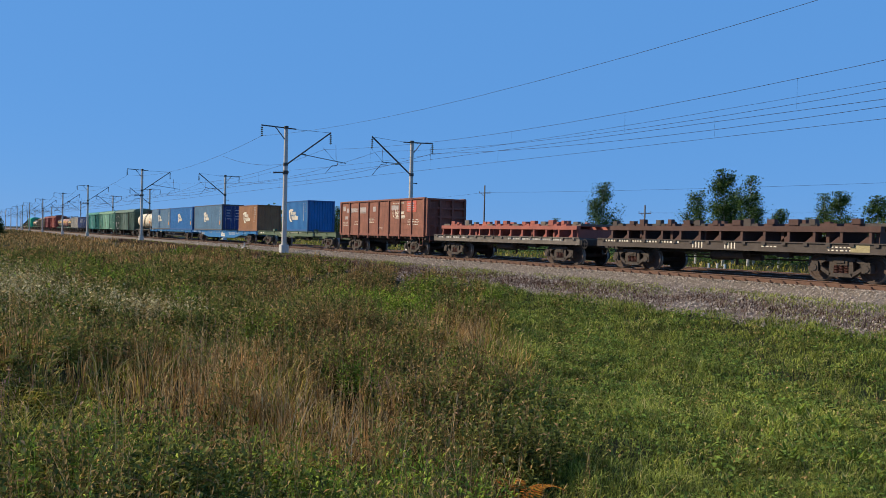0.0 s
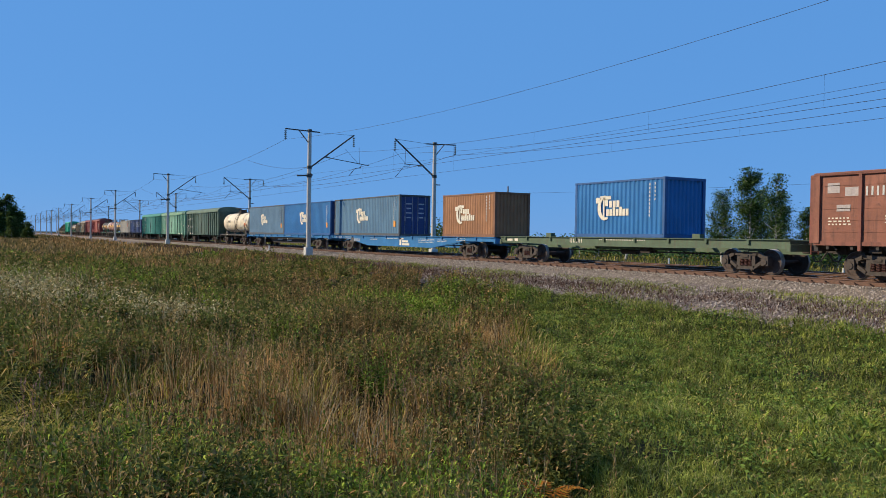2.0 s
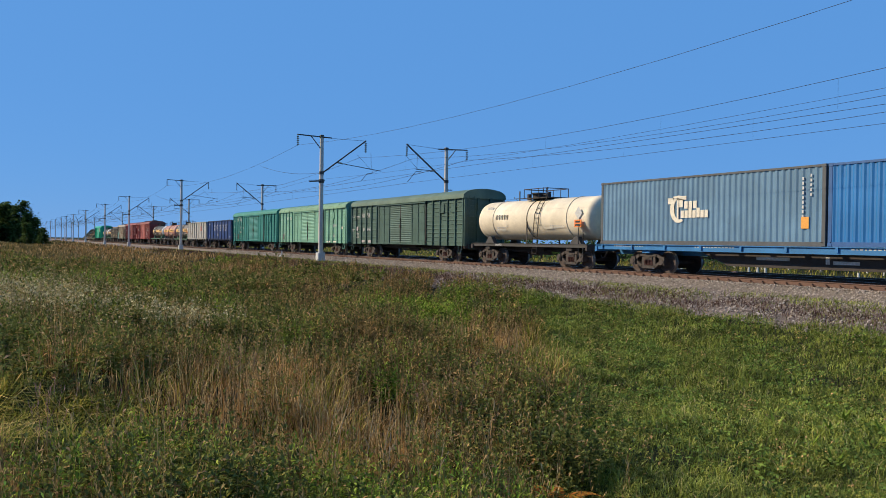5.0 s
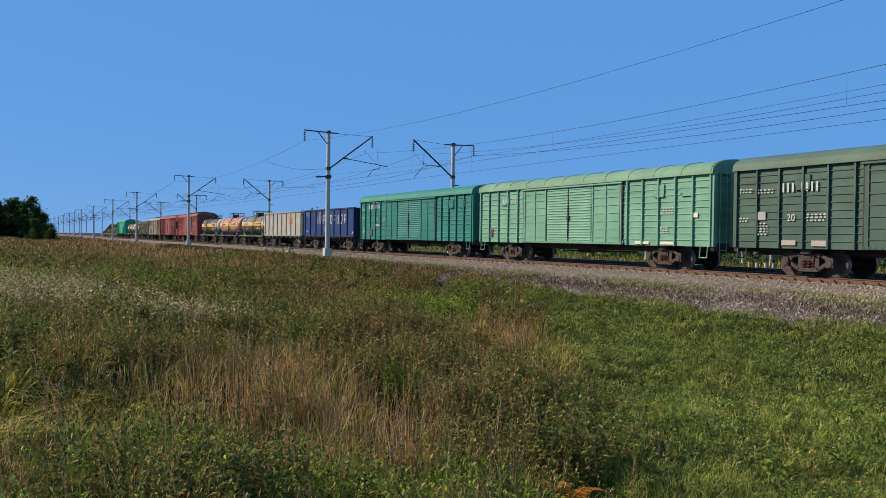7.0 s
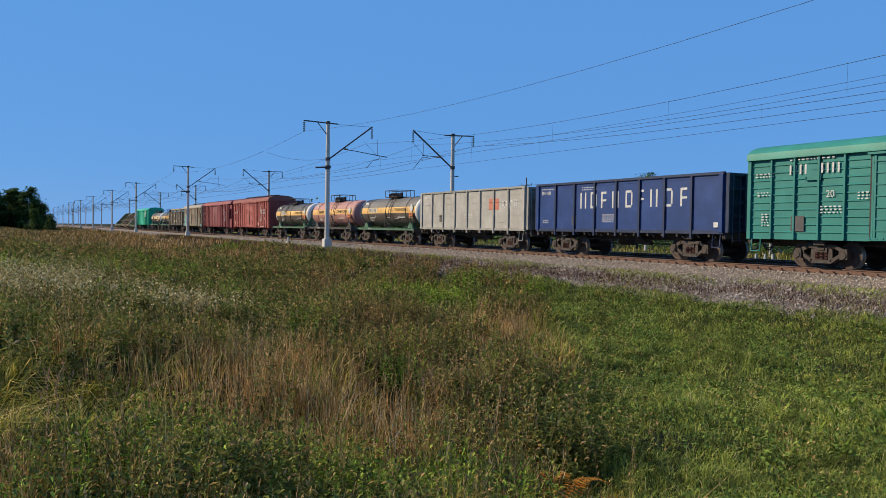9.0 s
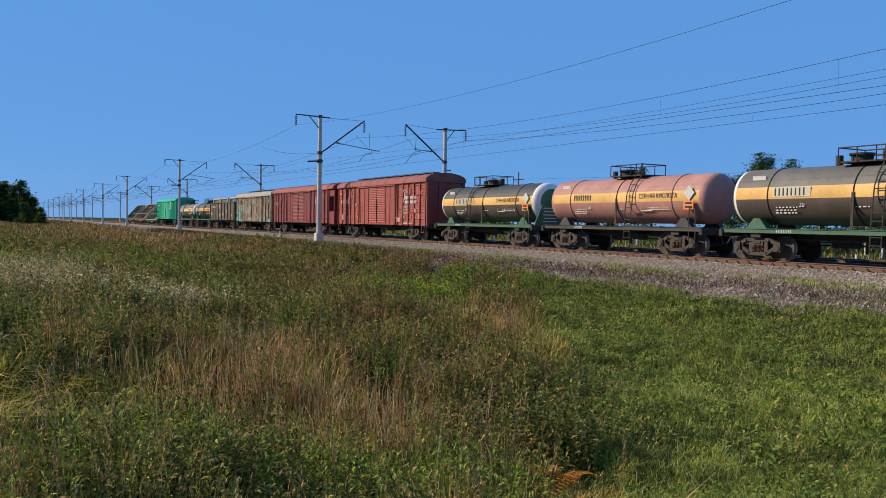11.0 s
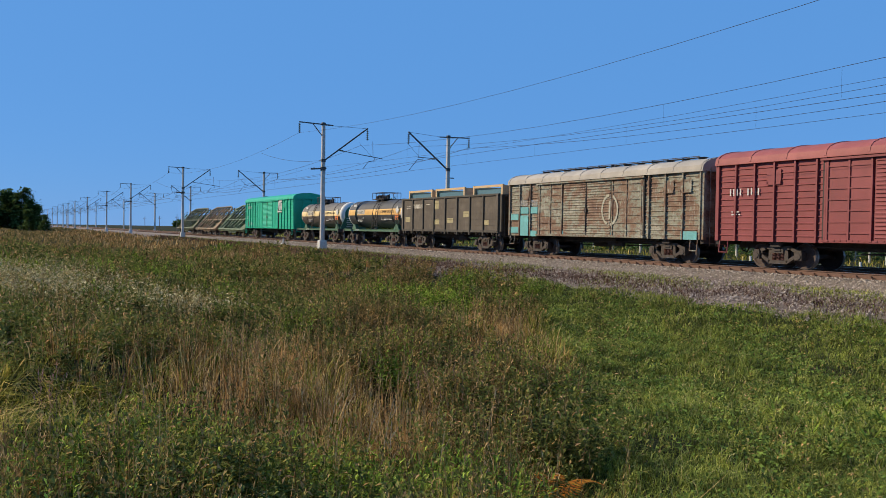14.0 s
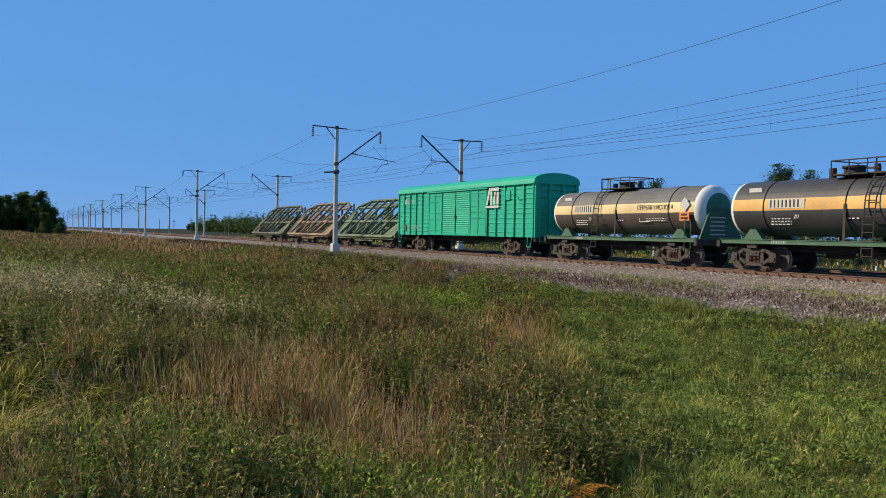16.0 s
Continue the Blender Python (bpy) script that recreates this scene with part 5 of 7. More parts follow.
MOSS = paint("moss_green_frame", (0.075, 0.115, 0.065), (0.09, 0.065, 0.05), .6, .7, 1.8, shift=58)
w = flat(MOSS, "worn green container flat carrying one blue container", 9.35, 7.2, 1.32, .98, .92, knee=.3)
marks(w, digit_bars(-3.2, 1.06, 8, .20) + small_print(rng, -1.0, 1.2, 3.0, 1) + [(-8.7, 1.08, .5, .12), (-8.0, 1.08, .3, .14)], -1.365, CREAM_PAINT)
for x in (-5.0, 4.9):
    part("stop_block", Geo().box((x, -1.2, 1.42), (.4, .25, .2)), MOSS, w)
FL_X = 88.0
TRAIN.append((w, FL_X))
TRAIN.append((container(6.058, 2.62, ROYAL, FRAME_BLUE, "royal blue short container with a cream emblem", False), 88.0, 1.345))
SKY_FRAME = paint("bright_blue_frame", (0.025, 0.15, 0.36), (0.05, 0.06, 0.08), .2, .5, 1.2, shift=59)
w = flat(SKY_FRAME, "long bright blue fish-bellied container flat with white markings", 12.55, 9.3, 1.25, 1.0, .52)
marks(w, digit_bars(-7.6, .80, 8, .22) + small_print(rng, -11.5, 1.12, 1.6, 2) + small_print(rng, -9.5, 1.1, 1.2, 2) + small_print(rng, -4.6, 1.05, 1.2, 2) + small_print(rng, -2.0, 1.05, 2.6, 1) + small_print(rng, 3.2, 1.05, 2.2, 3)
      + small_print(rng, 5.8, 1.02, 1.2, 2) + small_print(rng, 8.2, 1.12, 1.0, 2), -1.365, WHITE_PAINT)
marks(w, [(.35, .62, .28, .5), (.35, 1.02, .6, .1), (.75, .82, .9, .14), (.75, .62, 1.1, .14)], -1.365, CREAM_PAINT, "cream painted emblem")
marks(w, [(-8.25, .75, .5, .4)], -1.366, DARK_PATCH)
TRAIN.append((w, (52.95 + 78.1) / 2))
TRAIN.append((container(6.058, 2.59, TAWNY, FRAME_TAWNY, "tawny brown short container with a cream emblem", False), (71.72 + 77.76) / 2, 1.27))
TRAIN.append((container(12.192, 2.9, SLATE, FRAME_DIM, "slate blue high container with streaked paint and blue doors", True, NAVY), (53.34 + 65.53) / 2, 1.27))
w = flat(SKY_FRAME, "blue container flat with a black bellied frame", 12.3, 9.0, 1.23, 1.0, .98)
for s in (-1, 1):
    part("belly_beam", Geo().plate([(-6.3, 1.0), (-4.8, .42), (4.8, .42), (6.3, 1.0)], s * .75, s * .65), GRIME, w, "black belly beam")
marks(w, small_print(rng, -11, 1.14, 2.0, 1) + small_print(rng, -6, 1.14, 2.0, 1) + small_print(rng, 1, 1.14, 1.6, 1) + small_print(rng, 7, 1.14, 1.6, 1), -1.365, WHITE_PAINT)
marks(w, [(-.4, .62, .16, .25), (-.1, .62, 1.0, .12), (-3.4, .70, 1.5, .12)], -.755, WHITE_PAINT)
TRAIN.append((w, (28.06 + 52.32) / 2))
TRAIN.append((container(12.192, 2.9, ROYAL, FRAME_BLUE, "royal blue long container with a cream emblem", True, NAVY), (40.2 + 52.35) / 2, 1.25))
TRAIN.append((container(12.05, 2.9, SLATE2, FRAME_DIM, "faded slate blue long container with a cream emblem", True), (28.03 + 40.1) / 2, 1.25))


# ---- flats with timber-rack frames
def rack_flat(beam_mat, sill_mat, label, seed):
    r2 = random.Random(seed)
    w = wagon("rack_flat", label)
    half = 6.7
    running_gear(w, half + .1, 4.86, 1.1)
    part("deck", Geo().box((0, 0, 1.24), (2 * half, 2.75, .08)), sill_mat, w)
    for s in (-1, 1):
        part("side_sill", Geo().box((0, s * 1.40, 1.13), (2 * half, .08, .34)).box((0, s * 1.43, 1.30), (2 * half, .12, .04)), sill_mat, w)
        part("upper_beam", Geo().box((.1, s * 1.18, 1.79), (2 * half - 1.0, .24, .16)).box((.1, s * 1.28, 1.70), (2 * half - 1.0, .06, .04)), beam_mat, w)
        for k in range(13):
            x = -half + .75 + k * (2 * half - 1.5) / 12
            g = Geo().box((x, s * 1.2, 1.49), (.10, .16, .46)).plate([(x - .05, 1.30), (x - .50, 1.30), (x - .05, 1.66)], s * 1.10, s * 1.06)
            part("post", g, beam_mat, w)
        g = Geo()
        for k in range(16):
            x = -half + .4 + k * (2 * half - .8) / 15
            g.box((x, s * 1.45, 1.24), (.16, .10, .10))
        part("stake_pocket", g, sill_mat, w)
    for k in range(16):
        x = -half + .9 + k * (2 * half - 1.7) / 15 + r2.uniform(-.15, .15)
        l = r2.uniform(.35, .8)
        g = Geo().box((x, 0, 1.92), (l, 2.2, .10))
        for s in (-1, 1):
            if r2.random() < .75:
                g.box((x + r2.uniform(-.2, .2), s * 1.02, 2.0 + r2.uniform(0, .05)), (r2.uniform(.18, .4), .22, r2.uniform(.12, .30)))
        part("bearing_block", g, beam_mat if k % 3 else sill_mat, w)
    g = Geo()
    for x in np.linspace(-half + .6, half - .6, 8):
        g.box((x, 0, 1.5), (.12, 2.2, .42))
    part("cross_frame", g, beam_mat, w)
    g = Geo().tube((-.6, -.9, .82), (.9, -.9, .82), .17, 12).box((2.6, -.9, .86), (.5, .3, .2))
    part("air_tank", g, GRIME, w, smooth=True)
    n = 16
    g = Geo()
    cx, cz, yy = half + .25, 1.02, -1.35
    pts = [(cx + .2 * math.cos(2 * math.pi * k / n), yy, cz + .2 * math.sin(2 * math.pi * k / n)) for k in range(n + 1)]
    g.path(pts, .02, 5)
    for k in range(4):
        g.tube((cx, yy, cz), pts[k * 4], .014, 5)
    g.tube((cx, yy, cz), (half - .2, -1.2, cz), .02, 5)
    part("handwheel", g, GRIME, w, "round brake handwheel")
    return w


PINKISH = paint("pinkish_red_frame", (0.30, 0.085, 0.06), (0.09, 0.045, 0.038), .4, .7, 1.6, shift=61)
DARK_RUST = paint("dark_rust_frame", (0.075, 0.036, 0.028), (0.045, 0.03, 0.026), .5, .8, 1.6, shift=62)
SILL_GREY = paint("specked_grey_sill", (0.12, 0.10, 0.085), (0.30, 0.27, 0.23), .5, .8, 2.5, streak=False, shift=63)
SILL_DARK = paint("dark_sill", (0.065, 0.050, 0.042), (0.04, 0.03, 0.026), .5, .8, 2.5, shift=64)
w = rack_flat(PINKISH, SILL_GREY, "flat wagon with a pinkish-red steel rack frame", 11)
marks(w, small_print(rng, -6.2, 1.15, 3.0, 1, .08) + small_print(rng, 1.0, 1.15, 4.5, 1, .08), -1.442, WHITE_PAINT)
TRAIN.append((w, 119.1))
w = rack_flat(DARK_RUST, SILL_DARK, "flat wagon with a dark rusty steel rack frame", 12)
marks(w, digit_bars(-1.2, 1.02, 4, .24) + digit_bars(.35, 1.02, 4, .24) + small_print(rng, -6.2, 1.18, 4.3, 1, .09) + small_print(rng, 2.0, 1.12, .6, 1) + small_print(rng, 4.6, 1.15, .8, 2), -1.442, CREAM_PAINT)
marks(w, [(5.4, 1.02, .65, .26)], -1.444, TAN_PATCH)
TRAIN.append((w, 133.75))


# ---- transporters with a tilted lattice deck
def camo(name, a, b, c, shift):
    m, nt, bs = shader(name)
    col = ramp(nt, noise_node(nt, .55, 2, .4, shift=shift), [(.42, a), (.46, b), (.56, b), (.60, c)])
    f = noise_node(nt, 14, 4, .6)
    col = blend(nt, .35, col, ramp(nt, f, [(.3, tuple(q * .5 for q in b)), (.7, tuple(q * 1.3 for q in a))]))
    nt.links.new(col, bs.inputs["Base Color"])
    bs.inputs["Roughness"].default_value = .8
    relief(nt, bs, f, .2, .004)
    return m


def tilted_transporter(mat, label):
    w = wagon("tilted_transporter", label)
    half = 6.3
    running_gear(w, half + .3, 4.6, .95, mat)
    lo, hi = Vector((0, -1.50, .80)), Vector((0, 1.15, 3.95))
    up = hi - lo
    nrm = Vector((0, -up.z, up.y)).normalized()

    def at(x, k, off=0.0):
        p = lo + up * k + nrm * off
        return (x, p.y, p.z)

    def slab(pts, off, thick):
        n = len(pts)
        g = Geo()
        return g.add([at(x, k, off) for x, k in pts] + [at(x, k, off - thick) for x, k in pts],
                     [tuple(range(n)), tuple(reversed(range(n, 2 * n)))] + [(i, n + i, n + (i + 1) % n, (i + 1) % n) for i in range(n)])

    # outline: long low edge, slanting ends, top edge cut off at the corners
    for a, b in (((-half, .02), (half, .02)), ((-half + 2.3, .99), (half - 1.6, .99)), ((-half, .84), (-half + 2.3, .99)), ((half, .84), (half - 1.6, .99))):
        part("edge_beam", Geo().bar(at(*a), at(*b), .20, .20, 0, nrm), mat, w)
    part("mid_beam", Geo().bar(at(-half, .40, .05), at(half, .40, .05), .22, .16, 0, nrm), mat, w)
    part("upper_beam", Geo().bar(at(-half + .6, .80, .02), at(half - .3, .80, .02), .16, .14, 0, nrm), mat, w)
    for e in (-1, 1):
        part("corner_plate", slab([(e * half, 0), (e * (half - 2.3), 0), (e * (half - .9), .42), (e * half, .84)], .02, .05), mat, w, "solid slanting corner plate")
    for x in np.linspace(-half + 1.7, half - 2.6, 6):
        part("deck_beam", Geo().bar(at(x - .55, .06, .13), at(x + .95, .97, .13), .15, .15, 0, nrm), mat, w)
    for k, x in enumerate(np.linspace(-half + 2.2, half - 3.0, 9)):
        s = 1 if k % 2 else -1
        part("brace", Geo().bar(at(x - .45 * s, .05, .02), at(x + .55 * s, .38, .02), .13, .10, 0, nrm), mat, w)
    for x, k0, k1, wd in ((-half + 3.1, .52, .74, .55), (-.4, .46, .92, .42), (half - 3.4, .50, .95, .5), (1.6, .44, .7, .3)):
        part("web_plate", slab([(x, k0), (x + wd, k0), (x + wd + .3, k1), (x + .3, k1)], -.10, .04), mat, w)
    for x in (-half + 2.4, half - 2.2):
        part("ring_socket", Geo().tube(at(x, .58, -.30), at(x, .58, -.12), .40, 12), GRIME, w)
    # frames behind the deck, standing on the floor
    for x in np.linspace(-half + .1, half - .1, 5):
        g = Geo().bar((x, 1.1, .95), (x, 1.12, 3.80), .14, .14).bar((x, -1.2, .95), (x, 1.1, 2.5), .10, .10).bar((x, 1.1, 1.0), (x, -.15, 2.1), .10, .10)
        part("support_truss", g, mat, w)
    for z in (1.6, 2.6, 3.6):
        part("rear_rail", Geo().box((0, 1.14, z), (2 * half - .6, .10, .14)), mat, w)
    # lattice ends: two slanting chords with slats between them
    for e in (-1, 1):
        x = e * (half + .04)
        for off in (0.0, -.85):
            part("end_chord", Geo().bar(at(x, .03, off), at(x, .86, off), .16, .14, 0, nrm), mat, w)
        for k in range(10):
            part("end_slat", Geo().bar(at(x, .07 + .085 * k, 0), at(x, .03 + .085 * k, -.85), .09, .07, 0, (1, 0, 0)), mat, w)
        part("end_sill", Geo().bar((x, -1.45, .86), (x, 1.25, .86), .12, .22), mat, w)
    part("base_frame", Geo().box((0, 0, .92), (2 * half + .3, 2.3, .20)).box((0, -1.36, .80), (2 * half, .12, .26)), mat, w)
    part("bogie_guard", Geo().plate([(-2.2, .72), (2.2, .72), (1.9, .48), (-1.9, .48)], -1.30, -1.24), mat, w)
    return w


CAMO1 = camo("green_camouflage", (0.13, 0.17, 0.09), (0.075, 0.10, 0.055), (0.19, 0.20, 0.12), 1.0)
CAMO2 = camo("brown_camouflage", (0.24, 0.145, 0.075), (0.12, 0.11, 0.06), (0.29, 0.20, 0.12), 4.0)
CAMO3 = camo("dark_camouflage", (0.10, 0.12, 0.055), (0.055, 0.065, 0.035), (0.18, 0.12, 0.065), 8.0)
TRAIN.append((tilted_transporter(CAMO1, "green camouflage transporter wagon with a tilted lattice deck"), -220.7))
TRAIN.append((tilted_transporter(CAMO2, "rusty brown camouflage transporter wagon with a tilted lattice deck"), -235.4))
TRAIN.append((tilted_transporter(CAMO3, "dark camouflage transporter wagon with a tilted lattice deck"), -250.1))


def run(thing, x, z=0.0):
    walk(thing, [(k * .5, pose(x + way_at(k * .5), YC, z)) for k in range(33)])


def roll_wheels():
    steps = [k / FPS for k in range(16 * FPS + 1)]
    turns = [Matrix.Rotation((way_at(t) - way_at(0)) / WR, 4, "Y") for t in steps]
    for ws, a in WHEELS:
        base = Matrix.Translation((a, 0, WR))
        walk(ws, [(t, base @ m) for t, m in zip(steps, turns)])


# ---- vegetation
RNG = np.random.default_rng(17)


def ribbons(x, y, z, h, w, az, lean, rng, bend=.5):
    """Grass blades: a base pair, a middle pair and a tip, three triangles each."""
    n = len(x)
    dx, dy = np.cos(az), np.sin(az)
    face = az + np.pi / 2 + rng.uniform(-.9, .9, n)
    sx, sy = np.cos(face) * w / 2, np.sin(face) * w / 2
    l1, l2 = lean * h * .35, lean * h * (1 + bend * rng.random(n))
    v = np.empty((n, 5, 3))
    v[:, 0] = np.stack([x - sx, y - sy, z], -1)
    v[:, 1] = np.stack([x + sx, y + sy, z], -1)
    mx, my, mz = x + dx * l1, y + dy * l1, z + h * .58
    v[:, 2] = np.stack([mx - sx * .8, my - sy * .8, mz], -1)
    v[:, 3] = np.stack([mx + sx * .8, my + sy * .8, mz], -1)
    v[:, 4] = np.stack([x + dx * l2, y + dy * l2, z + h * (1 - .25 * lean)], -1)
    f = np.array([(0, 1, 3), (0, 3, 2), (2, 3, 4)])
    return v.reshape(-1, 3), (np.arange(n)[:, None, None] * 5 + f[None]).reshape(-1, 3)


def leaves(c, size, rng, narrow=.45, droop=.35):
    """Leaf rhombs with random headings round their points."""
    n = len(c)
    az = rng.uniform(0, 2 * np.pi, n)
    up = rng.normal(.15, droop, n)
    d = np.stack([np.cos(az), np.sin(az), up], -1)
    d /= np.linalg.norm(d, axis=1)[:, None]
    s = np.stack([-np.sin(az), np.cos(az), rng.normal(0, .35, n)], -1)
    size = np.asarray(size).reshape(-1, 1) * np.ones((n, 1))
    v = np.stack([c, c + d * size * .5 + s * size * narrow / 2, c + d * size, c + d * size * .5 - s * size * narrow / 2], 1)
    f = np.array([(0, 1, 2), (0, 2, 3)])
    return v.reshape(-1, 3), (np.arange(n)[:, None, None] * 4 + f[None]).reshape(-1, 3)


def stuff(name, pieces, mat, label, category):
    vs, fs, k = [], [], 0
    for v, f in pieces:
        vs.append(v)
        fs.append(f + k)
        k += len(v)
    return tagged(new(name, big_mesh(name, np.concatenate(vs), np.concatenate(fs), mat)), label, category, kind="stuff")


def polar(n, r0, r1, power, a0=-4.0, a1=62.0):
    """Points before the camera, thinning with distance."""
    u = RNG.random(n)
    e = 2 - power
    r = (r0 ** e + u * (r1 ** e - r0 ** e)) ** (1 / e)
    a = np.radians(RNG.uniform(a0, a1, n))
    return -r * np.cos(a), r * np.sin(a), r


def wave(x, y, s, k):
    """Smooth patches in -1..1."""
    return (np.sin(x / s + 1.7 * k) * np.cos(y / s * 1.13 - k) + np.sin((x * .6 + y * .8) / s * 1.9 + 2.3 * k) * .6 + np.sin((x * .9 - y * .5) / s * 3.1 + k) * .4) / 2


def meadow_side(x, y):
    """Positive on the short green meadow, negative among the tall weeds."""
    return x + 1.62 * (y - 5) + 5.2 + .8 * wave(x, y, 1.1, 3) + .7 * wave(x, y, .45, 5) + .4


def blob(x, y, cx, cy, r):
    return np.exp(-((x - cx) ** 2 + (y - cy) ** 2) / r ** 2)


DRY = leafy("dry_grass", [(0, (0.144, 0.080, 0.029)), (.4, (0.359, 0.206, 0.081)), (.75, (0.631, 0.375, 0.156)), (1, (0.812, 0.605, 0.300))], .7, .22)
PLUME = leafy("grass_plumes", [(0, (0.298, 0.183, 0.084)), (.5, (0.482, 0.320, 0.151)), (1, (0.643, 0.480, 0.244))], .8, .22)
SEEDED = leafy("seeded_stalks", [(0, (0.157, 0.100, 0.041)), (.6, (0.314, 0.199, 0.086)), (1, (0.570, 0.399, 0.180))], .8, .15)
GREEN_BLADE = leafy("green_blades", [(0, (0.101, 0.113, 0.016)), (.5, (0.257, 0.257, 0.039)), (.8, (0.478, 0.406, 0.083)), (1, (0.807, 0.558, 0.247))], .55, .26)
MEADOW_BLADE = leafy("meadow_blades", [(0, (0.081, 0.100, 0.018)), (.4, (0.238, 0.286, 0.048)), (.9, (0.508, 0.545, 0.124)), (1, (0.850, 0.665, 0.343))], .5, .2, (.35, (0.13, 0.16, 0.03)))
WEED_LEAF = leafy("weed_leaves", [(0, (0.087, 0.101, 0.023)), (.5, (0.211, 0.228, 0.054)), (.85, (0.370, 0.363, 0.097)), (.93, (0.592, 0.363, 0.149)), (1, (0.850, 0.492, 0.256))], .5, .24, (.4, (0.10, 0.12, 0.035)))
BRIGHT_LEAF = leafy("bright_leaves", [(0, (0.095, 0.139, 0.017)), (.6, (0.250, 0.346, 0.043)), (1, (0.530, 0.611, 0.105))], .5, .22)
FLUFF = leafy("seed_fluff", [(0, (0.343, 0.248, 0.101)), (.6, (0.554, 0.459, 0.235)), (1, (0.792, 0.683, 0.378))], .9, .18)
RUSSET = leafy("russet_leaves", [(0, (0.308, 0.090, 0.016)), (.6, (0.476, 0.168, 0.024)), (1, (0.588, 0.312, 0.040))], .6, .22)
YELLOWED = leafy("yellowed_blades", [(0, (0.22, 0.17, 0.02)), (.6, (0.40, 0.31, 0.05)), (1, (0.5, 0.42, 0.12))], .6, .22)
DEAD = leafy("dead_weeds", [(0, (0.065, 0.038, 0.028)), (.5, (0.129, 0.074, 0.054)), (.9, (0.223, 0.140, 0.104)), (1, (0.399, 0.282, 0.196))], .8, .2)
PINK_HEAD = leafy("pink_flowers", [(0, (0.30, 0.15, 0.13)), (1, (0.48, 0.30, 0.26))], .7, .18)
CLOVER = leafy("clover_leaf", [(0, (0.075, 0.115, 0.022)), (.6, (0.16, 0.235, 0.042)), (1, (0.25, 0.34, 0.07))], .5, .2)
STALK = two_tone("pale_stalk", (0.32, 0.24, 0.15), (0.52, 0.42, 0.28), 12, .8, .2, .002)
# undergrowth blades with the shade beneath the weeds put into their colours
LOW_SHADE_BLADE = leafy("low_blades", [(0, (0.022, 0.025, 0.004)), (.6, (0.061, 0.060, 0.008)), (1, (0.140, 0.105, 0.025))], .6, .12)


def swell(x, y):
    """Clumps of taller and lower growth."""
    return np.clip(1 + .5 * wave(x, y, 1.15, 6) + .5 * wave(x, y, .5, 2) + .4 * wave(x, y, .22, 9), .25, 1.9)


# weeds: clumps of one kind each, mixed by the places where each kind prevails (x, y, reach)
STRAW_AT = ((-10.9, 1.96, 2), (-11.2, 3.74, 1.7), (-13.2, 3.2, 1.6), (-9.7, 4.63, 1), (-16, 10.32, 1.7), (-14.4, 10.32, 1.2), (-18.3, 11.39, 1.3), (-8.7, 3.03, 1.2), (-58.7, 13.53, 6), (-40.9, 15.58, 4), (-8.5, 4.54, 0.6))
DARK_AT = ((-14.6, 8.1, 1), (-18.7, 9.26, 1.5), (-7.7, 5.52, 1.2), (-9.1, 6.76, 1.3), (-24, 8.46, 5), (-33.8, 7.12, 8), (-53.4, 4.45, 14), (-21.4, 6.67, 2.2), (-6.4, 4.81, 0.9), (-46.3, 10.68, 8), (-7.5, 1.51, 0.8), (-6.9, 5.8, .7), (-7.6, 6.4, .8))
BRIGHT_AT = ((-16.4, 6.23, 1.1), (-7, 2.49, 0.8), (-12.1, 8.01, 0.6), (-21.8, 11.57, 1.6), (-6.5, 3.47, 0.7), (-26.7, 13.35, 3), (-12, 5.87, 0.7), (-39.2, 2.67, 5), (-8.2, 1.07, 0.6))
GREY_AT = ((-17.8, 8.01, 1.6), (-11.6, 6.59, 1.4), (-26.7, 10.68, 3), (-13.7, 6.23, 1.2), (-10, 5.87, 0.8), (-35.6, 13.79, 4), (-7.7, 0.53, 0.6))
MAT_AT = ((-10.5, 0.18, 1.3), (-11.7, -0.18, 1.2), (-8.5, 0.09, 0.8))
HOLES = ((-16.7, 4.46, 0.55), (-16.4, 5.22, 0.55), (-16.1, 5.79, 0.4), (-6.6, 5.42, 0.4), (-7.5, 6.55, 0.35), (-10.4, 0.28, 0.35), (-20.1, 4.18, 0.6), (-9.4, 5.89, 0.35), (-26.1, 5.22, 0.8), (-8.5, 3.8, 0.3), (-13.5, 7.6, 0.4), (-6.6, 4.27, 0.3), (-6.1, 4.4, .45), (-6.6, 4.8, .35), (-7.3, 5.6, .35), (-5.6, 4.05, .55))


def near_any(x, y, places):
    return np.clip(sum(blob(x, y, *p) for p in places), 0, 1.2)


def gap(x, y):
    return near_any(x, y, HOLES)


def weed_edge(x, y):
    return (meadow_side(x, y) < 0) & (y < 19.3 + .6 * wave(x, y, 2.0, 1)) & (np.hypot(x, y) > 4.9)


def members(i, per, wide):
    """Plants of the clumps i: place, distance, vigour falling to the clump's rim, heading away from its middle."""
    k = np.maximum(2, RNG.poisson(per * np.clip(c_size[i], .5, 1.8) * np.where(c_size[i] > 2.05, 2.6, 1) * np.where(c_r[i] > 30, .6, 1)))
    j = np.repeat(i, k)
    m = len(j)
    o, q = RNG.uniform(0, 6.28, m), np.sqrt(RNG.random(m))
    w_ = wide * c_size[j] * (1 + c_r[j] / 32) * q
    px, py = c_x[j] + w_ * np.cos(o), c_y[j] + w_ * np.sin(o)
    return px, py, np.hypot(px, py), c_tall[j] * (1.12 - .42 * q * q) * RNG.uniform(.8, 1.12, m), o, q


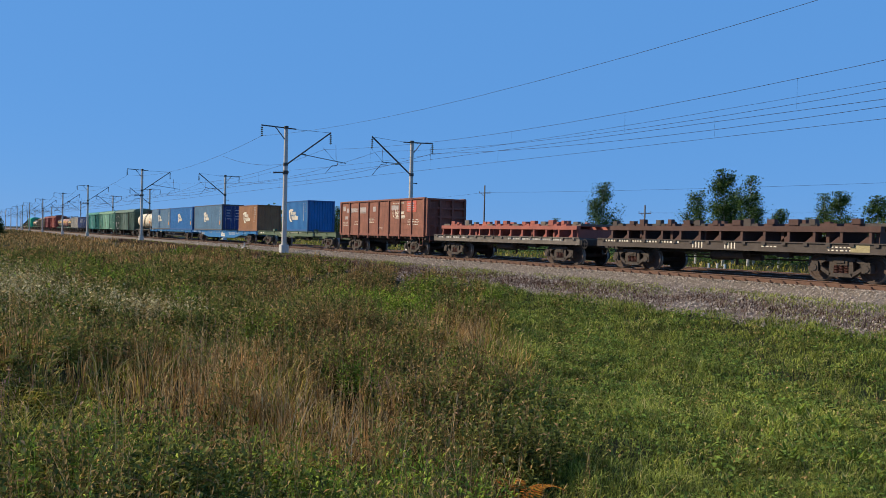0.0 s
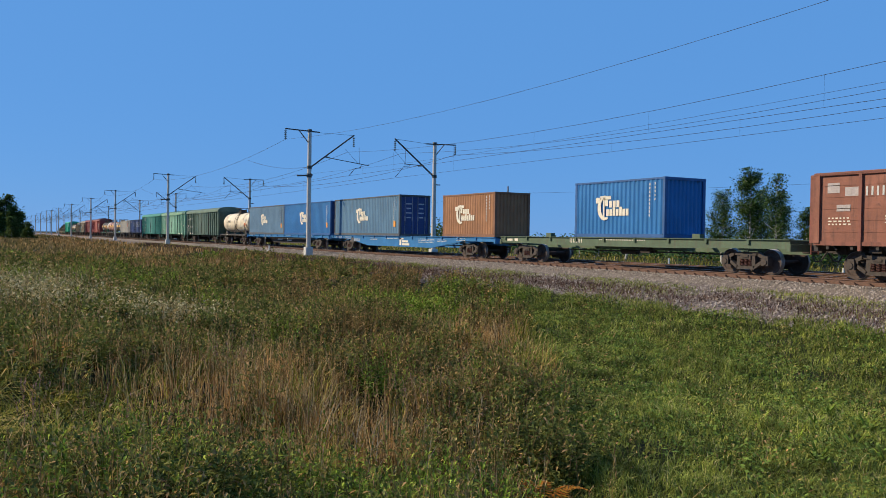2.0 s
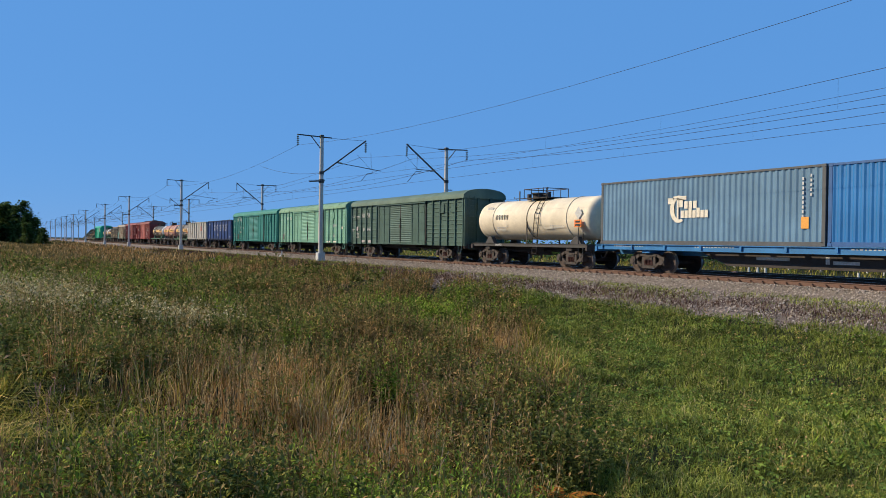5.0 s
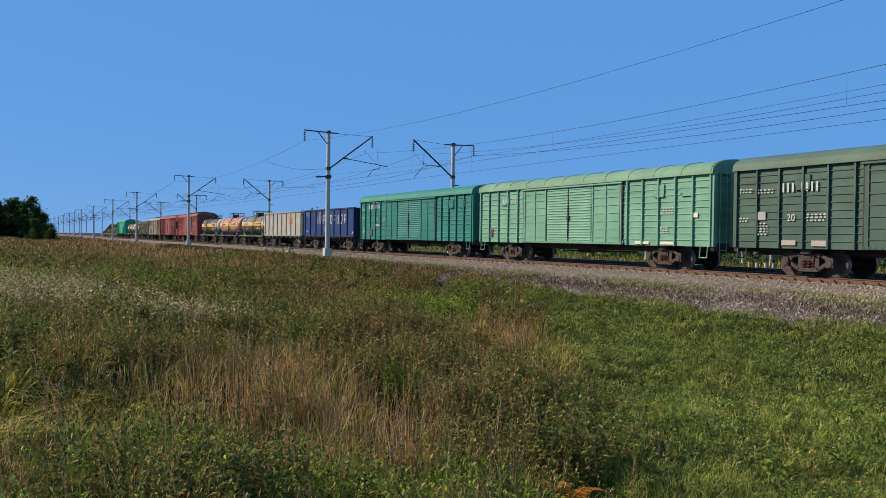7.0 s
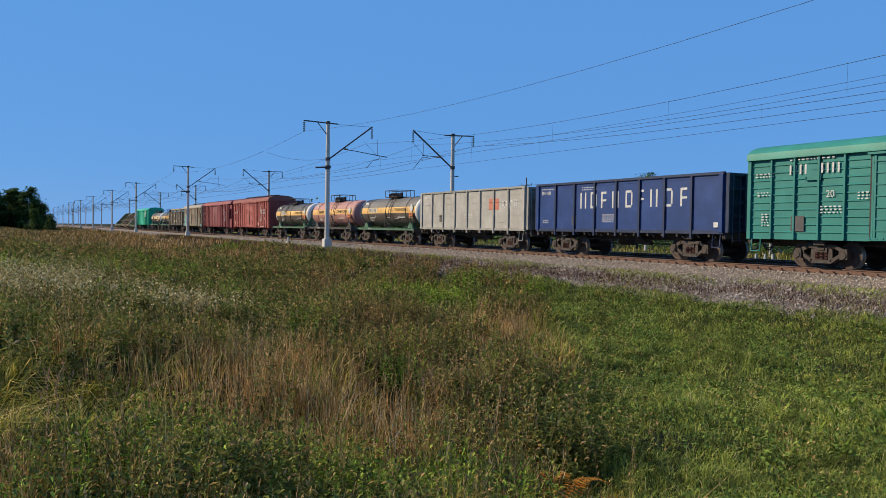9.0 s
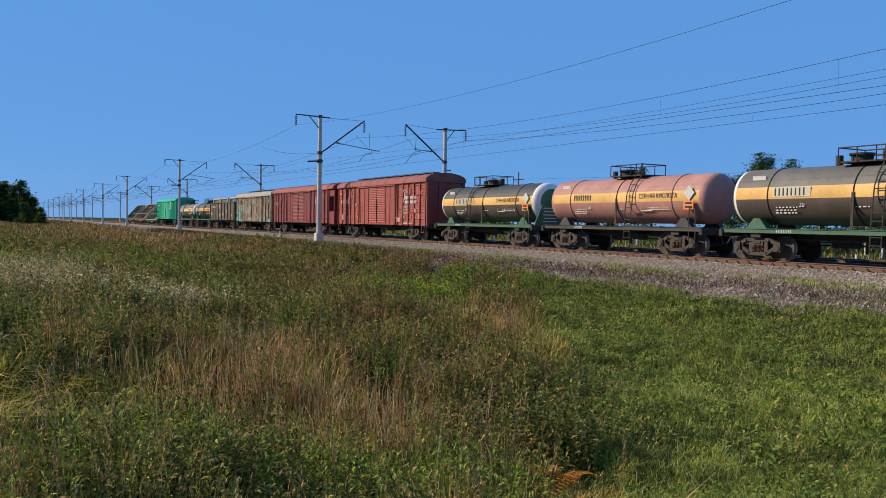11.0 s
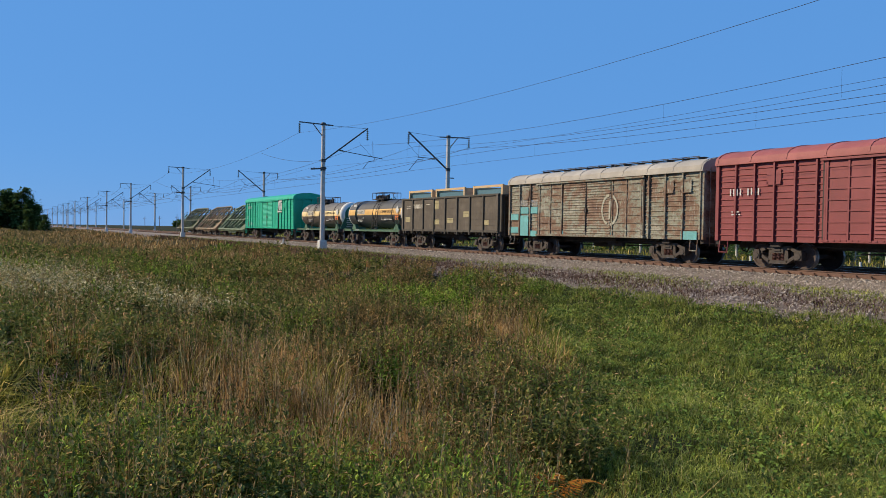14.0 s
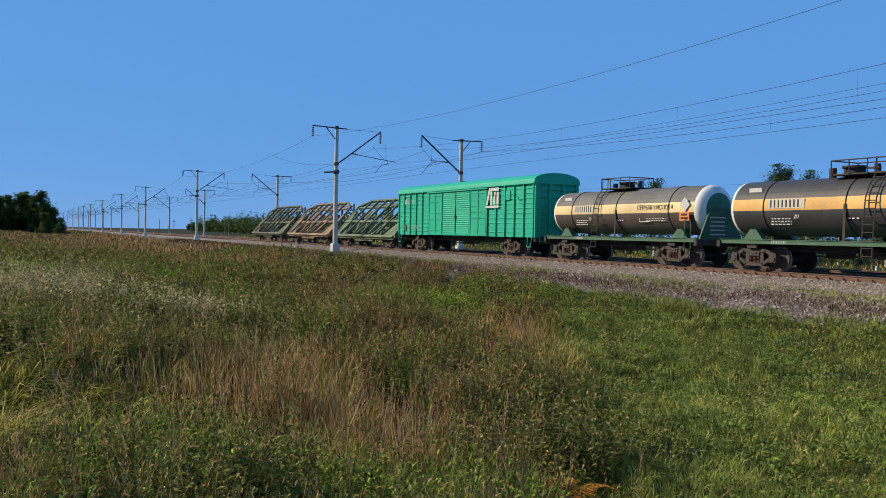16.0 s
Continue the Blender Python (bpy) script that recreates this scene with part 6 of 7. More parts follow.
def herbs(px, py, pr, height, away, q, count, size, narrow=.3, rise=.55):
    """Leafy stems leaning out of their clump, leaves set round them in a spiral."""
    n = len(px)
    z = ground_z(px, py) - .02
    ln = .10 + .28 * q * RNG.random(n)
    stem = ribbons(px, py, z, height, .006 * (1 + pr / 16), away, ln, RNG, 0)
    t = np.linspace(.16, 1.0, count)[None] + RNG.uniform(-.04, .04, (n, count))
    a = (np.arange(count) * 2.4)[None] + RNG.uniform(0, 6.28, (n, 1)) + RNG.normal(0, .35, (n, count))
    b = np.stack([px[:, None] + np.cos(away)[:, None] * (ln * height)[:, None] * t, py[:, None] + np.sin(away)[:, None] * (ln * height)[:, None] * t, z[:, None] + height[:, None] * t * .97], -1)
    e = rise + RNG.normal(0, .22, (n, count)) + .5 * (t > .85)
    d = np.stack([np.cos(a) * np.cos(e), np.sin(a) * np.cos(e), np.sin(e)], -1)
    s = np.stack([-np.sin(a), np.cos(a), RNG.normal(0, .25, (n, count))], -1)
    l = (size * (.85 + pr / 16))[:, None] * RNG.uniform(.7, 1.25, (n, count)) * (1.25 - .6 * t)
    l = l[..., None]
    droop = np.array([0, 0, 1.0]) * l * .28
    v = np.stack([b, b + d * l * .5 + s * l * narrow / 2, b + d * l - droop, b + d * l * .5 - s * l * narrow / 2], 2).reshape(-1, 3)
    f = (np.arange(n * count)[:, None, None] * 4 + np.array([(0, 1, 2), (0, 2, 3)])[None]).reshape(-1, 3)
    return [stem, (v, f)]


def plumes(px, py, height, lean, width, az):
    """Bare stalks with a feathery head of slanting chaff."""
    n = len(px)
    st = ribbons(px, py, ground_z(px, py) - .02, height, width * .55, az, lean, RNG, 0)
    tip = st[0].reshape(-1, 5, 3)[:, 4]
    k = 7
    t = np.linspace(0, 1, k)[None, :, None]
    back = np.stack([np.cos(az) * lean, np.sin(az) * lean, np.ones(n)], -1)[:, None, :]
    b = tip[:, None, :] - back * .17 * t
    a = RNG.uniform(0, 6.28, (n, k))
    d = np.stack([np.cos(a) * .45, np.sin(a) * .45, np.ones((n, k))], -1)
    s = np.stack([-np.sin(a), np.cos(a), 0 * a], -1)
    l = .055 * RNG.uniform(.7, 1.2, (n, k))[..., None]
    ww = (width * .55)[:, None, None]
    v = np.stack([b, b + d * l * .5 + s * ww, b + d * l, b + d * l * .5 - s * ww], 2).reshape(-1, 3)
    f = (np.arange(n * k)[:, None, None] * 4 + np.array([(0, 1, 2), (0, 2, 3)])[None]).reshape(-1, 3)
    return [st, (v, f)]


# low layer under everything, its colour darkened to stand in for shade
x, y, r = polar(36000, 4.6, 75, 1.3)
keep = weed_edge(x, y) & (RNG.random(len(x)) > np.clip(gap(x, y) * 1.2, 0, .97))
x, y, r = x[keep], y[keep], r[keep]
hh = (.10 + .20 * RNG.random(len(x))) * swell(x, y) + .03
stuff("green_grass", [ribbons(x, y, ground_z(x, y) - .03, hh, .007 * (1 + r / 15), RNG.uniform(0, 6.28, len(x)), RNG.uniform(.1, 1.1, len(x)), RNG)], LOW_SHADE_BLADE, "low grass coloured dark for the shade between the weeds", "grass")

# clump centres and the kind that grows there
c_x, c_y, c_r = polar(5600, 5.1, 80, 1.35)
ok = weed_edge(c_x, c_y) & (RNG.random(len(c_x)) > np.clip(gap(c_x, c_y) * 1.5, 0, .99))
c_x, c_y, c_r = c_x[ok], c_y[ok], c_r[ok]
c_n = len(c_x)
c_size = np.clip(np.exp(RNG.normal(0, .4, c_n)), .5, 2.0)
c_tall = np.clip(.62 + .38 * c_size, .6, 1.35) * (.42 + .58 * swell(c_x, c_y)) * (1 - .35 * near_any(c_x, c_y, MAT_AT)) * (1 + .6 * blob(c_x, c_y, -7.5, 4.0, .8))
# broad bushes among them
b_x, b_y, b_r = polar(300, 8.5, 52, 1.25)
ok = (meadow_side(b_x, b_y) < -.7) & (b_y < 18) & (gap(b_x, b_y) < .3) & (near_any(b_x, b_y, MAT_AT + STRAW_AT) < .55)
b_x, b_y, b_r = b_x[ok], b_y[ok], b_r[ok]
c_x, c_y, c_r, c_size = np.concatenate([c_x, b_x]), np.concatenate([c_y, b_y]), np.concatenate([c_r, b_r]), np.concatenate([c_size, RNG.uniform(2.1, 2.5, len(b_x))])
c_tall = np.concatenate([c_tall, RNG.uniform(1.15, 1.5, len(b_x))])
c_n = len(c_x)
share = np.stack([.10 + .10 * wave(c_x, c_y, 1.5, 2) + 2.3 * near_any(c_x, c_y, STRAW_AT),
                  .30 + .15 * wave(c_x, c_y, 1.2, 4) + .9 * near_any(c_x, c_y, STRAW_AT) + 6 * near_any(c_x, c_y, MAT_AT),
                  0.20 + .22 * wave(c_x, c_y, 1.6, 7) + 1.1 * near_any(c_x, c_y, DARK_AT),
                  .16 + .15 * wave(c_x, c_y, 1.3, 9) + 1.4 * near_any(c_x, c_y, GREY_AT),
                  .10 + .12 * wave(c_x, c_y, 1.1, 11) + 1.8 * near_any(c_x, c_y, BRIGHT_AT)], 0).clip(.01, None)
share = share ** 1.4
share = np.cumsum(share / share.sum(0), 0)
c_kind = (RNG.random(c_n)[None] > share).sum(0)
c_kind = np.where((c_size > 2.05) & (c_kind < 2), 2 + (RNG.random(c_n) < .35), c_kind)

i = np.flatnonzero(c_kind == 0)
x, y, r, vig, away, q = members(i, 34, .17)
n = len(x)
stuff("dry_grass", [ribbons(x, y, ground_z(x, y) - .03, (.40 + .26 * RNG.random(n)) * vig, (.004 + .004 * RNG.random(n)) * (1 + r / 15), away + RNG.normal(0, .5, n), RNG.uniform(.02, .42, n) * (.4 + q), RNG)], DRY, "tufts of tall tan dry grass among the weeds", "grass")
x, y, r, vig, away, q = members(i, 4, .19)
n = len(x)
stuff("grass_plumes", plumes(x, y, (.66 + .24 * RNG.random(n)) * vig, RNG.uniform(.03, .30, n), .005 * (1 + r / 15), away), PLUME, "pinkish-tan plumes of reed grass", "grass")
i = np.flatnonzero(c_kind == 1)
x, y, r, vig, away, q = members(i, 30, .17)
n = len(x)
laid = near_any(x, y, MAT_AT)
stuff("green_tufts", [ribbons(x, y, ground_z(x, y) - .03, (.34 + .26 * RNG.random(n)) * vig, .0095 * (1 + r / 15), away + RNG.normal(0, .5, n) * (1 - .5 * laid), RNG.uniform(.15, .8, n) * (.5 + q) + .9 * laid, RNG)], GREEN_BLADE, "tufts of long arching green grass", "grass")
x, y, r, vig, away, q = members(np.flatnonzero(c_kind == 2), 11, .27)
stuff("leafy_weeds", herbs(x, y, r, .58 * vig, away, q, 17, np.full(len(x), .080), .36), WEED_LEAF, "dark green leafy weeds with upright stems", "weeds")
GREY_LEAF = leafy("mugwort_leaves", [(0, (0.121, 0.105, 0.032)), (.5, (0.290, 0.217, 0.071)), (.8, (0.508, 0.314, 0.120)), (1, (0.850, 0.541, 0.240))], .6, .18, (.6, (0.16, 0.12, 0.055)))
x, y, r, vig, away, q = members(np.flatnonzero(c_kind == 3), 10, .25)
stuff("grey_weeds", herbs(x, y, r, .66 * vig, away, q, 17, np.full(len(x), .066), .28, .8), GREY_LEAF, "grey-green mugwort gone to seed", "weeds")
x, y, r, vig, away, q = members(np.flatnonzero(c_kind == 4), 11, .24)
stuff("bright_weeds", herbs(x, y, r, .56 * vig, away, q, 17, np.full(len(x), .076), .30, .6), BRIGHT_LEAF, "fresh bright green weeds", "weeds")

# brown seed heads standing among the herbs
i = np.flatnonzero((c_kind == 3) | (c_kind == 2) & (RNG.random(c_n) < .3))
x, y, r, vig, away, q = members(i, 3, .2)
stuff("seeded_stalks", plumes(x, y, .80 * vig, RNG.uniform(.02, .2, len(x)), .006 * (1 + r / 15), away), SEEDED, "brown seeded stalks among the weeds", "weeds")

# pale seeding thistles
fx = np.concatenate([RNG.normal(-25.5, 3.0, 1300), RNG.normal(-21.0, 1.0, 180), RNG.normal(-34, 4.0, 200)])
fy = np.concatenate([RNG.normal(1.0, 1.1, 1300), RNG.normal(3.9, .7, 180), RNG.normal(2.2, 1.2, 200)])
n = len(fx)
fh = .62 + .32 * RNG.random(n)
stm = ribbons(fx, fy, ground_z(fx, fy), fh, .010 + 0 * fx, RNG.uniform(0, 6.28, n), RNG.uniform(0, .2, n), RNG, 0)
tp = stm[0].reshape(-1, 5, 3)[:, 4]
c = np.repeat(tp, 12, 0) + RNG.normal(0, 1, (n * 12, 3)) * np.array([.06, .06, .15]) - np.array([0, 0, .12])
stuff("seeding_thistles", [stm, leaves(c, .072, RNG, .6, .8)], FLUFF, "pale fluffy seed heads of thistles", "weeds")

# withered fern and yellow tufts at the meadow's edge
n = 16
az = RNG.uniform(0, 6.28, n)
k = 24
t = np.linspace(.12, 1, k)
fl = RNG.uniform(.95, 1.25, n)
cx, cy = -6.85 + RNG.normal(0, .16, n), 4.95 + RNG.normal(0, .14, n)
pts = np.stack([cx[:, None] + np.cos(az)[:, None] * fl[:, None] * t * .85, cy[:, None] + np.sin(az)[:, None] * fl[:, None] * t * .85,
                ground_z(cx, cy)[:, None] + fl[:, None] * (1.15 * t - .85 * t * t)], -1)
pieces = []
for sgn in (-1, 1):
    d = np.stack([np.cos(az + sgn * 1.25), np.sin(az + sgn * 1.25), 0 * az - .25], -1)[:, None, :] * (.22 * (1.08 - t))[None, :, None]
    wd = np.stack([np.cos(az), np.sin(az), 0 * az], -1)[:, None, :] * .022
    v = np.stack([pts, pts + d * .5 + wd, pts + d, pts + d * .5 - wd], 2).reshape(-1, 3)
    pieces.append((v, (np.arange(n * k)[:, None, None] * 4 + np.array([(0, 1, 2), (0, 2, 3)])[None]).reshape(-1, 3)))
pieces.append(ribbons(cx, cy, ground_z(cx, cy), fl * .5, np.full(n, .012), az, np.full(n, .9), RNG))
tagged(stuff("withered_fern", pieces, RUSSET, "rust-brown withered fern at the meadow's edge", "plant"), kind="stuff")
x, y = RNG.normal(-6.1, .22, 420), RNG.normal(4.85, .2, 420)
stuff("yellow_tuft", [ribbons(x, y, ground_z(x, y) - .02, .30 + .26 * RNG.random(420), np.full(420, .010), RNG.uniform(0, 6.28, 420), RNG.uniform(.2, .9, 420), RNG)], YELLOWED, "yellowed grass beside the fern", "grass")

# faded pink reed heads and tall dead stalks near the viewpoint
x = np.concatenate([RNG.normal(-8.9, .22, 16), RNG.normal(-8.5, .15, 8), RNG.normal(-12.6, .3, 12), RNG.normal(-9.6, .3, 14), RNG.normal(-17.0, .5, 24)])
y = np.concatenate([RNG.normal(.55, .2, 16), RNG.normal(1.2, .1, 8), RNG.normal(3.2, .3, 12), RNG.normal(5.2, .25, 14), RNG.normal(5.1, .5, 24)])
stuff("pink_reed_heads", plumes(x, y, .72 + .2 * RNG.random(len(x)), RNG.uniform(.05, .35, len(x)), .007 + 0 * x, RNG.uniform(0, 6.28, len(x))), PINK_HEAD, "faded pink reed heads", "grass")
for px, py, ph, lean in ((-7.4, 3.15, 1.05, .16), (-7.15, 3.3, .95, .05), (-7.7, 3.45, 1.1, .22), (-7.0, 3.75, 1.0, .12), (-7.9, 3.0, 1.15, .3), (-6.9, 4.1, .8, .3), (-8.6, 3.2, .95, .25), (-8.1, 4.3, .9, .1)):
    g = Geo()
    z0 = ground_z(px, py).item()
    pp = [Vector((px + lean * ph * u * u, py + .2 * lean * ph * u, z0 + ph * u)) for u in (0, .25, .5, .75, 1.0)]
    for u in range(4):
        g.tube(pp[u], pp[u + 1], .0065 - .001 * u, 5, 0, .0055 - .001 * u)
    for u, sd in ((.55, 1), (.68, -1), (.8, 1)):
        b0 = pp[0].lerp(pp[4], u)
        g.tube(b0, b0 + Vector((.02, .07 * sd, .12)), .003, 4, 0, .0015)
    tagged(new("dead_stalk", g.mesh("dead_stalk", [STALK])), "pale dead stalk rising above the weeds", "plant", "dead stalks")

# short meadow
x, y, r = polar(230000, 4.8, 42, 1.25, 22, 62)
keep = (meadow_side(x, y) > -.35) & (y < 19.4 + .5 * wave(x, y, 1.2, 2))
x, y, r = x[keep], y[keep], r[keep]
bare = .95 * blob(x, y, -7.8, 7.5, .6) + .85 * blob(x, y, -10.8, 14.6, .7) + .8 * blob(x, y, -8.6, 14.8, .8) + .5 * blob(x, y, -12.5, 15.5, .6)
thin = RNG.random(len(x)) > np.clip(bare, 0, .9)
x, y, r = x[thin], y[thin], r[thin]
hh = ((.07 + .11 * RNG.random(len(x))) * (1 + .5 * wave(x, y, 1.2, 9) + .5 * wave(x, y, .3, 4)) + .05) * (1 + .9 * np.exp(-np.maximum(meadow_side(x, y), 0) / .5))
stuff("meadow_grass", [ribbons(x, y, ground_z(x, y) - .01, hh, .0056 * (1 + r / 13), RNG.uniform(0, 6.28, len(x)), RNG.uniform(.2, 1.2, len(x)), RNG)], MEADOW_BLADE, "short bright green meadow grass", "grass")
x, y, r = polar(70000, 4.8, 34, 1.25, 24, 62)
keep = (meadow_side(x, y) > .3) & (y < 19.0) & (wave(x, y, .8, 4) + .5 * wave(x, y, .25, 6) + .6 * RNG.random(len(x)) > .25)
x, y, r = x[keep], y[keep], r[keep]
c = np.stack([x, y, ground_z(x, y) + RNG.uniform(.03, .22, len(x))], -1)
stuff("clover_leaves", [leaves(c, .040 * (1 + r / 22), RNG, .6, .5)], CLOVER, "broad clover and plantain leaves in the meadow", "weeds")
x, y, r = polar(9000, 5, 40, 1.2, 24, 62)
keep = (meadow_side(x, y) > .3) & (y < 19.0) & (wave(x, y, .6, 13) + .5 * RNG.random(len(x)) > .35)
x, y, r = x[keep], y[keep], r[keep]
stuff("meadow_weeds", herbs(x, y, r, .14 + .2 * RNG.random(len(x)), RNG.uniform(0, 6.28, len(x)), RNG.random(len(x)), 9, np.full(len(x), .055), .4), WEED_LEAF, "small dark weeds in the meadow", "weeds")


def dock(x, y, s):
    """A rosette of long leaves."""
    n = 18
    az = RNG.uniform(0, 6.28, n)
    c = np.tile((x, y, ground_z(x, y).item() + .03), (n, 1))
    z0 = RNG.uniform(.4, 1.6, n)
    dv = np.stack([np.cos(az), np.sin(az), z0], -1)
    sd = np.stack([-np.sin(az), np.cos(az), 0 * az], -1)
    l = s * RNG.uniform(.6, 1.1, n)[:, None]
    v = np.stack([c, c + dv * l * .45 + sd * l * .09, c + dv * l * .8 - np.array([0, 0, .1]) * l, c + dv * l * .45 - sd * l * .09], 1)
    me = big_mesh("dock_plant", v.reshape(-1, 3), (np.arange(n)[:, None, None] * 4 + np.array([(0, 1, 2), (0, 2, 3)])[None]).reshape(-1, 3), BRIGHT_LEAF)
    tagged(new("dock_plant", me), "pale green dock rosette in the meadow", "plant", "dock plants")


for p in ((-7.6, 10.6), (-7.0, 10.9), (-7.9, 11.3), (-6.6, 10.0), (-7.2, 9.6), (-8.4, 10.4), (-6.4, 9.0), (-5.9, 9.6)):
    dock(*p, .22)

# embankment: dead weeds below, a green strip above, tufts in the ballast edge
n = 44000
x = -6 - 130 * RNG.random(n) ** 1.4
y = RNG.normal(20.7, .8, n)
ok = (wave(x, y, 1.8, 5) + .5 * wave(x, y, .5, 2) + .4 * RNG.random(n) > .20 - .020 * np.minimum(-x, 50)) & (y > 19.0) & (y < 22.6)
x, y = x[ok], y[ok]
dd = 1 + np.abs(x) / 55
stuff("dead_weeds", [ribbons(x, y, ground_z(x, y) - .02, (.04 + .14 * RNG.random(len(x))) * np.minimum(dd, 2.2), .011 * dd, RNG.uniform(0, 6.28, len(x)), RNG.uniform(.3, 1.6, len(x)), RNG)], DEAD, "dark withered weeds on the embankment", "weeds")
n = 50000
x = -6 - 130 * RNG.random(n) ** 1.5
y = np.where(RNG.random(n) < .55, RNG.normal(22.4, .65, n), RNG.uniform(19.2, 23.7, n))
ok = (wave(x, y, 1.6, 2) + .5 * wave(x, y, .4, 7) + .7 * (RNG.random(n) - .45) > -.08) & (y < 23.95)
x, y = x[ok], y[ok]
dd = 1 + np.abs(x) / 55
stuff("verge_grass", [ribbons(x, y, ground_z(x, y) - .02, (.05 + .17 * RNG.random(len(x))), .010 * dd, RNG.uniform(0, 6.28, len(x)), RNG.uniform(.3, 1.3, len(x)), RNG)], MEADOW_BLADE, "green grass strip along the ballast", "grass")

# far left meadow and the strip beyond the line
n = 26000
x = -60 - 330 * RNG.random(n) ** 1.4
y = -26 + 47 * RNG.random(n)
ok = y < 20.5
x, y = x[ok], y[ok]
dd = np.abs(x) / 60
stuff("far_weeds", [ribbons(x, y, ground_z(x, y) - .03, (.35 + .45 * RNG.random(len(x))), .065 * dd, RNG.uniform(0, 6.28, len(x)), RNG.uniform(.1, .8, len(x)), RNG)], GREY_LEAF, "weeds of the far meadow", "grass")
n = 9000
x = -60 - 200 * RNG.random(n) ** 1.4
y = RNG.normal(15, 3.5, n)
ok = (y < 20) & (wave(x, y, 6, 3) > 0)
x, y = x[ok], y[ok]
stuff("far_dry_grass", [ribbons(x, y, ground_z(x, y) - .03, (.5 + .4 * RNG.random(len(x))), .05 * np.abs(x) / 60, RNG.uniform(0, 6.28, len(x)), RNG.uniform(.1, .6, len(x)), RNG)], DRY, "dry grass of the far meadow", "grass")
n = 28000
x = -5 - 260 * RNG.random(n) ** 1.5
y = 35.2 + 60 * RNG.random(n) ** 2
dd = np.hypot(x, y) / 45
stuff("rear_grass", [ribbons(x, y, ground_z(x, y) - .03, (.30 + .55 * RNG.random(n)), .030 * dd, RNG.uniform(0, 6.28, n), RNG.uniform(.1, .7, n), RNG)], GREEN_BLADE, "tall green grass beyond the tracks", "grass")

n = 26000
x, y = RNG.uniform(-70, 42, n), RNG.uniform(-30, 19, n)
ang = np.degrees(np.arctan2(y, -x))
ok = ((ang < -3.5) | (ang > 61.5)) & (np.hypot(x, y) > 1.2)
x, y = x[ok], y[ok]
stuff("outer_grass", [ribbons(x, y, ground_z(x, y) - .02, .14 + .3 * RNG.random(len(x)), .03 + .03 * RNG.random(len(x)), RNG.uniform(0, 6.28, len(x)), RNG.uniform(.2, 1.0, len(x)), RNG)], GREEN_BLADE, "meadow grass round the viewpoint", "grass")

# ---- trees
BARK = two_tone("birch_bark", (0.30, 0.28, 0.25), (0.58, 0.56, 0.52), 3, .85, .3, .004)
TREE_LEAF = leafy("birch_leaves", [(0, (0.044, 0.082, 0.021)), (.5, (0.083, 0.143, 0.038)), (.9, (0.127, 0.197, 0.057)), (1, (0.176, 0.218, 0.095))], .5, .18)
DARK_LEAF = leafy("alder_leaves", [(0, (0.050, 0.088, 0.025)), (.6, (0.099, 0.154, 0.042)), (1, (0.165, 0.220, 0.070))], .5, .25)


def tree_meshes(h, spread, count, leaf, seed, bushy=.15):
    rg = np.random.default_rng(seed)
    g = Geo()
    tr = [Vector((0, 0, -.2))]
    for k in range(1, 7):
        tr.append(Vector((rg.normal(0, .015 * h / 6), rg.normal(0, .015 * h / 6), h * .95 * k / 6)))
    for k in range(6):
        r0 = .018 * h * (1 - k / 6.5)
        g.tube(tr[k], tr[k + 1], r0, 7, 0, .018 * h * (1 - (k + 1) / 6.5), False)
    cs, ws = [], []
    for k in range(46):
        t = rg.uniform(bushy, .97)
        base = tr[int(t * 6)].lerp(tr[min(int(t * 6) + 1, 6)], t * 6 % 1)
        reach = spread * (1.08 - .88 * t ** 1.5) * rg.uniform(.5, 1.0) * (min(1, (t - bushy + .15) / .25))
        az = rg.uniform(0, 6.28)
        end = base + Vector((math.cos(az) * reach, math.sin(az) * reach, h * rg.uniform(.03, .14)))
        g.tube(base, end, .005 * h * (1.1 - t), 5, 0, .0015 * h, False)
        for q in (.45, .75, 1.0):
            p = base.lerp(end, q)
            cs.append((p.x, p.y, p.z))
            ws.append(.085 * h * rg.uniform(.45, .9))
    cs, ws = np.array(cs), np.array(ws)
    i = rg.integers(0, len(cs), count)
    c = cs[i] + rg.normal(0, 1, (count, 3)) * ws[i][:, None] * np.array([.62, .62, .7])
    c[:, 2] = np.clip(c[:, 2], .4, h * 1.03)
    v, f = leaves(c, leaf * rg.uniform(.6, 1.3, count), rg, .7, .6)
    return g, v, f


def tree_kind(h, spread, count, leaf, seed, mat, label, bushy=.15):
    g, v, f = tree_meshes(h, spread, count, leaf, seed, bushy)
    t = tagged(new("birch_tree"), label, "tree", "trees by the line")
    part("trunk", g, BARK, t, "slender pale trunk with limbs")
    part("crown", big_mesh("crown", v, f, mat), mat, t, "loose green crown")
    return t


